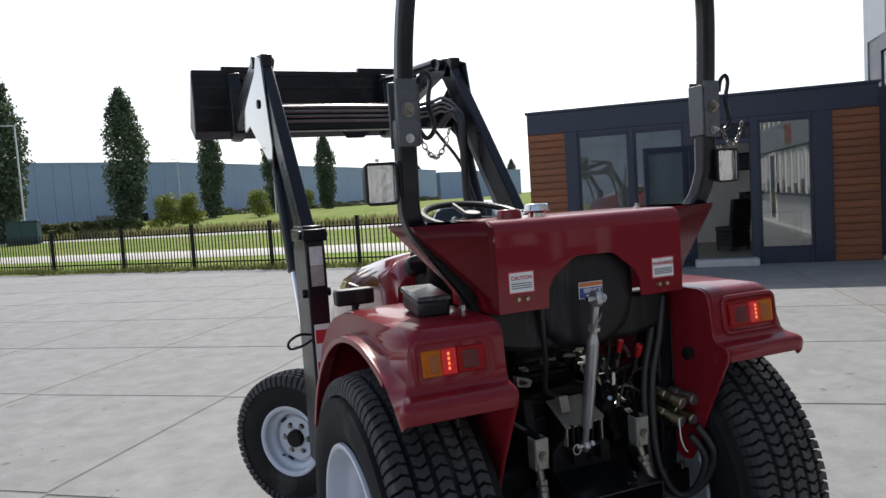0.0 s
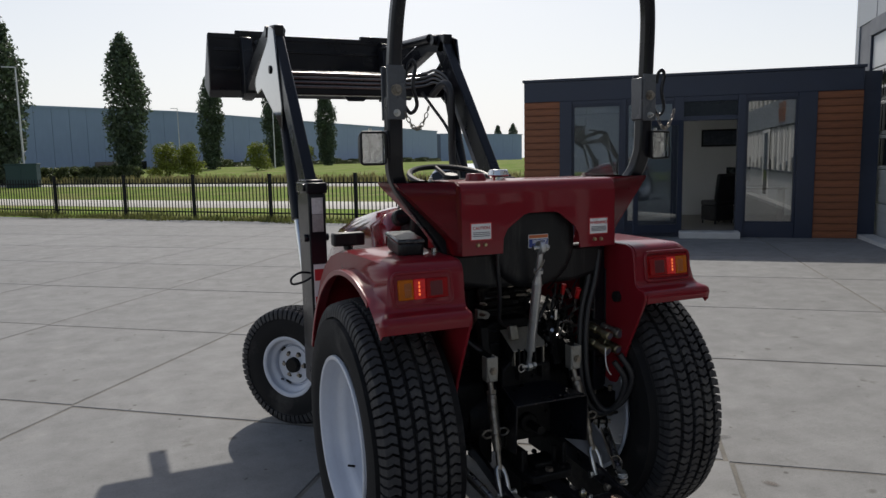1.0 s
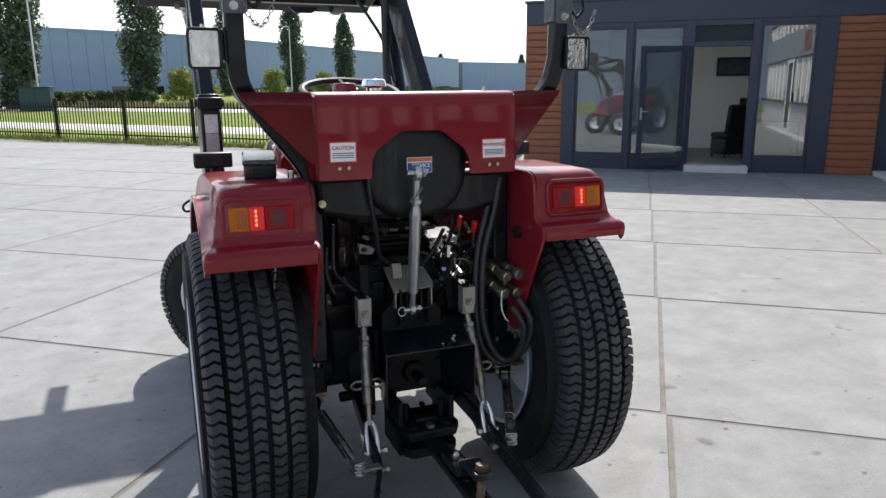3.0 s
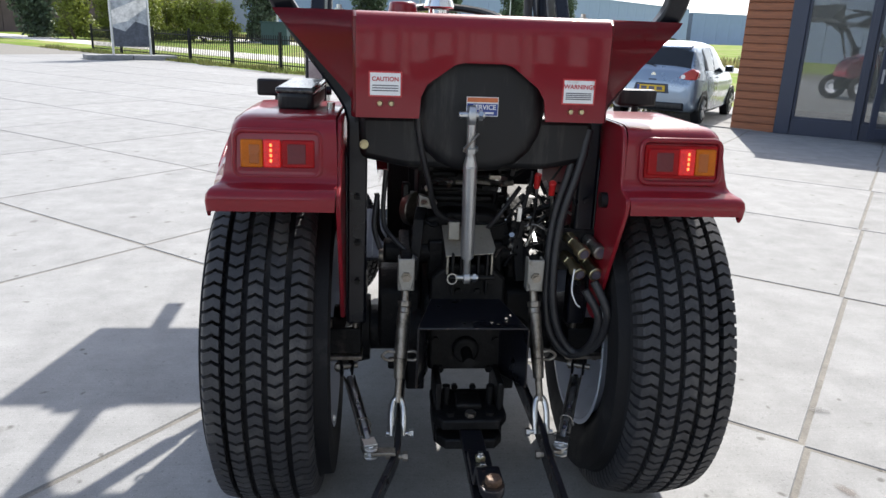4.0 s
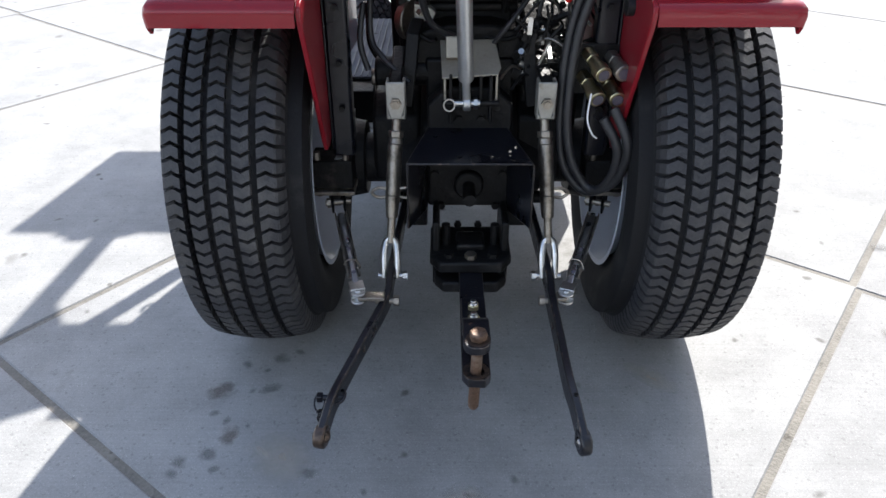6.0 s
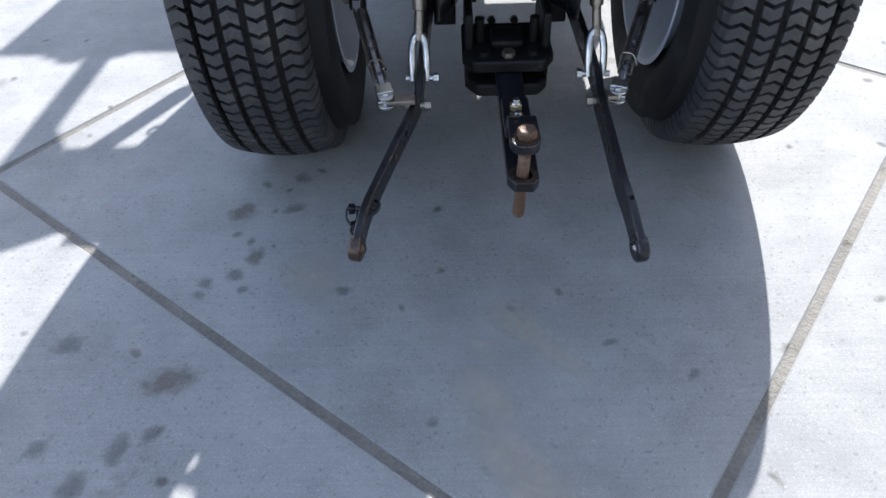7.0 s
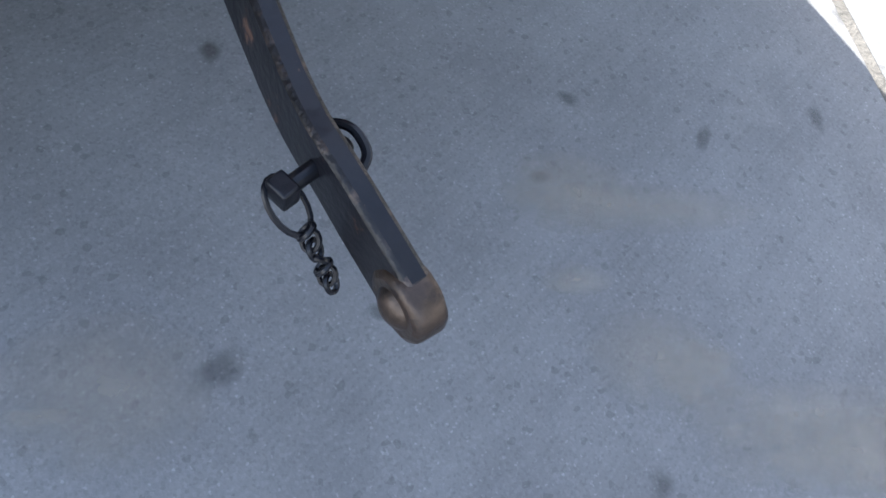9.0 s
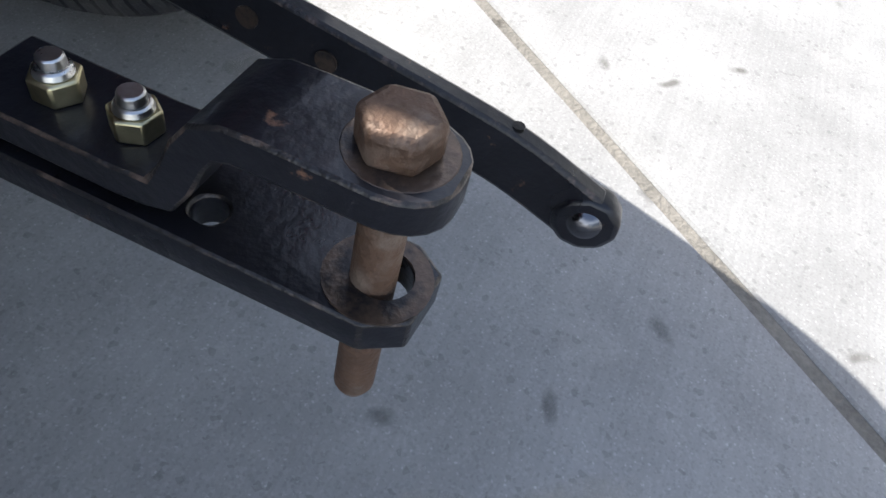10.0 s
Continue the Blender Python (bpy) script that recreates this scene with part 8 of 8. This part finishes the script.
# cross tube and pipes
bm = B()
box(bm, (-LX, 1.945, 2.055), (LX, 2.03, 2.205))
part("cross_tube", bm, BLACK, load, "black cross beam between the arms", bevel=0.01)
for k in range(4):
    z = 2.105 + 0.026 * k
    y = 1.925 - 0.004 * k
    bm = B()
    tube(bm, [(-0.52, y, z), (-0.2, y, z), (0.2, y, z), (0.40, y, z + 0.02), (0.48, y - 0.03, z + 0.04), (0.535, y - 0.12, z - 0.04), (0.545, y - 0.26, z - 0.22), (0.55, y - 0.52, z - 0.56)], 0.0095, 8)
    part("loader_pipe", bm, DARKPIPE, load, "dark steel hydraulic pipe")
bm = B()
tube(bm, [(0.44, 1.86, 2.06), (0.455, 1.70, 2.12), (0.464, 1.62, 2.06), (0.469, 1.62, 1.84), (0.477, 1.62, 1.57), (0.49, 1.50, 1.30)], 0.024, 10)
part("loader_hose", bm, HOSE, load, "black rubber hose")
bm = B()
tube(bm, [(0.38, 1.90, 2.08), (0.44, 1.86, 1.98), (0.49, 1.72, 1.82), (0.51, 1.6, 1.60)], 0.010, 8)
part("loader_hose", bm, HOSE, load, "black rubber hose")
# bucket, seen from behind
bm = B()
shell = [(3.20, 2.615), (3.20, 2.34), (3.23, 2.20), (3.31, 2.155), (3.62, 2.27)]
for a, b in zip(shell, shell[1:]):
    va = [bm.verts.new((x, a[0], a[1])) for x in (-0.84, 0.84)]
    vb = [bm.verts.new((x, b[0], b[1])) for x in (-0.84, 0.84)]
    bm.faces.new((va[0], va[1], vb[1], vb[0]))
bmesh.ops.remove_doubles(bm, verts=bm.verts[:], dist=1e-4)
bmesh.ops.solidify(bm, geom=bm.faces[:], thickness=0.008)
bucket = part("bucket", bm, BLACK, load, "black steel loader bucket", bevel=0.004, smooth=20)
for s in (-1, 1):
    bm = B()
    prism(bm, [(3.20, 2.615), (3.20, 2.34), (3.23, 2.20), (3.31, 2.155), (3.62, 2.27)], "x", s * 0.84 - 0.005, s * 0.84 + 0.005)
    part("bucket_side", bm, mat("grey_bucket_side", (0.10, 0.10, 0.105), 0.4, bump=0.05) if s < 0 else BLACK, bucket, bevel=0.003)
bm = B()
box(bm, (-0.84, 3.185, 2.58), (0.84, 3.225, 2.62))
box(bm, (-0.64, 3.18, 2.60), (-0.34, 3.23, 2.645))
box(bm, (0.36, 3.18, 2.60), (0.66, 3.23, 2.645))
part("bucket_rim", bm, BLACK, bucket, bevel=0.004)
bm = B()
prism(bm, [(0.20, 2.17), (0.25, 2.125), (0.38, 2.125), (0.43, 2.17)], "y", 3.20, 3.23)
part("bucket_tab", bm, BLACK, bucket, bevel=0.004)
# out-of-view tongue, inferred from a bump in the bucket's ground shadow
bm = B()
prism(bm, [(3.58, 2.245), (3.58, 2.262), (3.97, 2.30), (4.00, 2.292), (3.97, 2.280)], "x", -0.60, -0.51)
part("bucket_hook", bm, BLACK, bucket, "unseen flat tongue under the bucket lip, added to cast its shadow", bevel=0.002)
for z in (2.50, 2.36):
    bm = B()
    box(bm, (-0.80, 3.18, z - 0.012), (0.80, 3.20, z + 0.012))
    part("bucket_rib", bm, BLACK, bucket, bevel=0.003)

# ---- yard of concrete slabs ----
GU, GN = Vector((0.5987, 0.8010, 0)).normalized(), Vector((0.8010, -0.5987, 0)).normalized()
GN = GN - GU * 0.025
SU, SN, U0, N0, JW = 2.063, 2.11, 0.970, 1.040, 0.024
yard = thing("yard_pavement", "pale worn concrete slabs with filled joints", "pavement", kind="structure")
GM = Matrix((GU, -GN, Vector((0, 0, 1)))).transposed().to_4x4()
bm = B()
hu, hn = SU / 2 - JW / 2, SN / 2 - JW / 2
e = 0.004
lo = [bm.verts.new((x * hu, y * hn, -0.03)) for x, y in ((-1, -1), (1, -1), (1, 1), (-1, 1))]
mid = [bm.verts.new((x * hu, y * hn, -e)) for x, y in ((-1, -1), (1, -1), (1, 1), (-1, 1))]
top = [bm.verts.new((x * (hu - e), y * (hn - e), 0.0)) for x, y in ((-1, -1), (1, -1), (1, 1), (-1, 1))]
bm.faces.new(top)
for k in range(4):
    bm.faces.new((lo[k], lo[(k + 1) % 4], mid[(k + 1) % 4], mid[k]))
    bm.faces.new((mid[k], mid[(k + 1) % 4], top[(k + 1) % 4], top[k]))
me_slab = shared("slab", bm, SLAB)
rng = random.Random(21)
for i in range(-9, 15):
    for j in range(-15, 9):
        u, n = U0 + (i + 0.5) * SU, N0 + (j + 0.5) * SN
        p = GU * u + GN * n
        if (p - F0).dot(FN) > -0.2 or (p - OA).dot(Vector((0.7773, -0.6292, 0))) > 8.2 or p.y < -9:
            continue
        if (p - F0).dot(FN) < -26 or p.length > 38:
            continue
        piece("slab", me_slab, yard, Matrix.Translation(p + Vector((0, 0, rng.uniform(-0.0015, 0.0)))) @ GM)
bm = B()
vs = [bm.verts.new(v) for v in (F0 + FD * 26 + FN * -0.5 + Vector((0, 0, -0.005)), F0 + FD * -30 + FN * -0.5 + Vector((0, 0, -0.005)), F0 + FD * -30 + FN * -34 + Vector((0, 0, -0.005)), F0 + FD * 26 + FN * -34 + Vector((0, 0, -0.005)))]
bm.faces.new(vs)
bmesh.ops.subdivide_edges(bm, edges=bm.edges[:], cuts=6, use_grid_fill=True)
part("joint_bed", bm, SEALANT, yard, "brown-grey joint filling between the slabs")

# oil drips, brown spots and painted pale reflected light on slabs round the drawbar
OIL, BROWN, PALE = patch_mat("oil_stain", (0.085, 0.085, 0.085), 0.36, 0.26), patch_mat("brown_stain", (0.13, 0.10, 0.08), 0.45, 0.24), patch_mat("pale_light_patch", (0.42, 0.385, 0.33), 0.50, 0.60)
bm = B()
vs = [bm.verts.new((math.cos(2 * math.pi * k / 20), math.sin(2 * math.pi * k / 20), 0)) for k in range(20)]
bm.faces.new(vs)
me_oil = shared("stain", bm, OIL)
me_brown, me_pale = me_oil.copy(), me_oil.copy()
me_brown.materials.clear()
me_brown.materials.append(BROWN)
me_pale.materials.clear()
me_pale.materials.append(PALE)
STAINS_AND_LIGHT = [(-0.576, -0.396, 0.036, 0.022, me_oil), (-0.722, -0.400, 0.050, 0.034, me_brown), (-0.652, -0.580, 0.040, 0.028, me_brown), (-0.690, -0.647, 0.030, 0.026, me_oil), (-0.760, -0.673, 0.026, 0.020, me_oil), (-0.663, -0.696, 0.018, 0.012, me_oil),
          (-0.714, -0.495, 0.017, 0.014, me_oil), (-0.672, -0.524, 0.018, 0.012, me_oil), (-0.611, -0.544, 0.012, 0.009, me_oil), (-0.572, -0.261, 0.030, 0.024, me_oil), (-0.604, -0.317, 0.014, 0.010, me_oil), (-0.628, -0.406, 0.014, 0.010, me_oil),
          (-0.419, -0.707, 0.018, 0.030, me_oil), (0.111, -0.729, 0.018, 0.012, me_oil), (-0.008, -0.778, 0.012, 0.010, me_oil), (0.206, -0.884, 0.024, 0.010, me_oil), (0.374, -0.976, 0.028, 0.012, me_oil), (-0.191, -1.086, 0.016, 0.013, me_oil),
          (-0.269, -0.769, 0.014, 0.010, me_oil), (-0.516, -0.234, 0.022, 0.014, me_oil), (-0.772, -0.964, 0.075, 0.042, me_brown), (-0.772, -1.097, 0.028, 0.022, me_oil), (-0.836, -1.134, 0.045, 0.030, me_oil), (-0.670, -0.290, 0.022, 0.016, me_oil),
          (-0.769, -0.714, 0.022, 0.016, me_oil), (-1.036, -0.858, 0.045, 0.032, me_oil), (-1.00, -1.13, 0.030, 0.022, me_oil), (-0.90, -1.21, 0.040, 0.030, me_oil), (1.38, -0.16, 0.05, 0.03, me_brown), (1.62, 0.40, 0.05, 0.03, me_oil),
          # rows with me_pale: soft light thrown on the concrete, painted as pale patches
          (0.000, -0.812, 0.045, 0.030, me_pale), (0.056, -0.888, 0.085, 0.018, me_pale), (-0.088, -1.006, 0.045, 0.030, me_pale), (-0.066, -1.050, 0.030, 0.020, me_pale), (-0.018, -1.160, 0.080, 0.020, me_pale), (-0.005, -1.225, 0.100, 0.024, me_pale), (0.040, -1.285, 0.10, 0.022, me_pale),
          (-0.084, -0.888, 0.022, 0.010, me_pale), (-0.50, -0.655, 0.05, 0.04, me_pale), (0.55, -0.35, 0.05, 0.02, me_pale), (-0.549, -0.638, 0.016, 0.004, me_pale)]
for k, (x, y, a, b2, me) in enumerate(STAINS_AND_LIGHT):
    ob = piece("stain", me, yard, Matrix.Translation((x, y, 0.0012 + 0.0001 * k)) @ Matrix.Rotation(-0.75 if me is me_pale else 0.3 + 0.55 * (k % 5), 4, "Z") @ Matrix.Diagonal((a * (1.9 if me is me_pale else 1.3), b2 * (1.9 if me is me_pale else 1.3), 1, 1)))
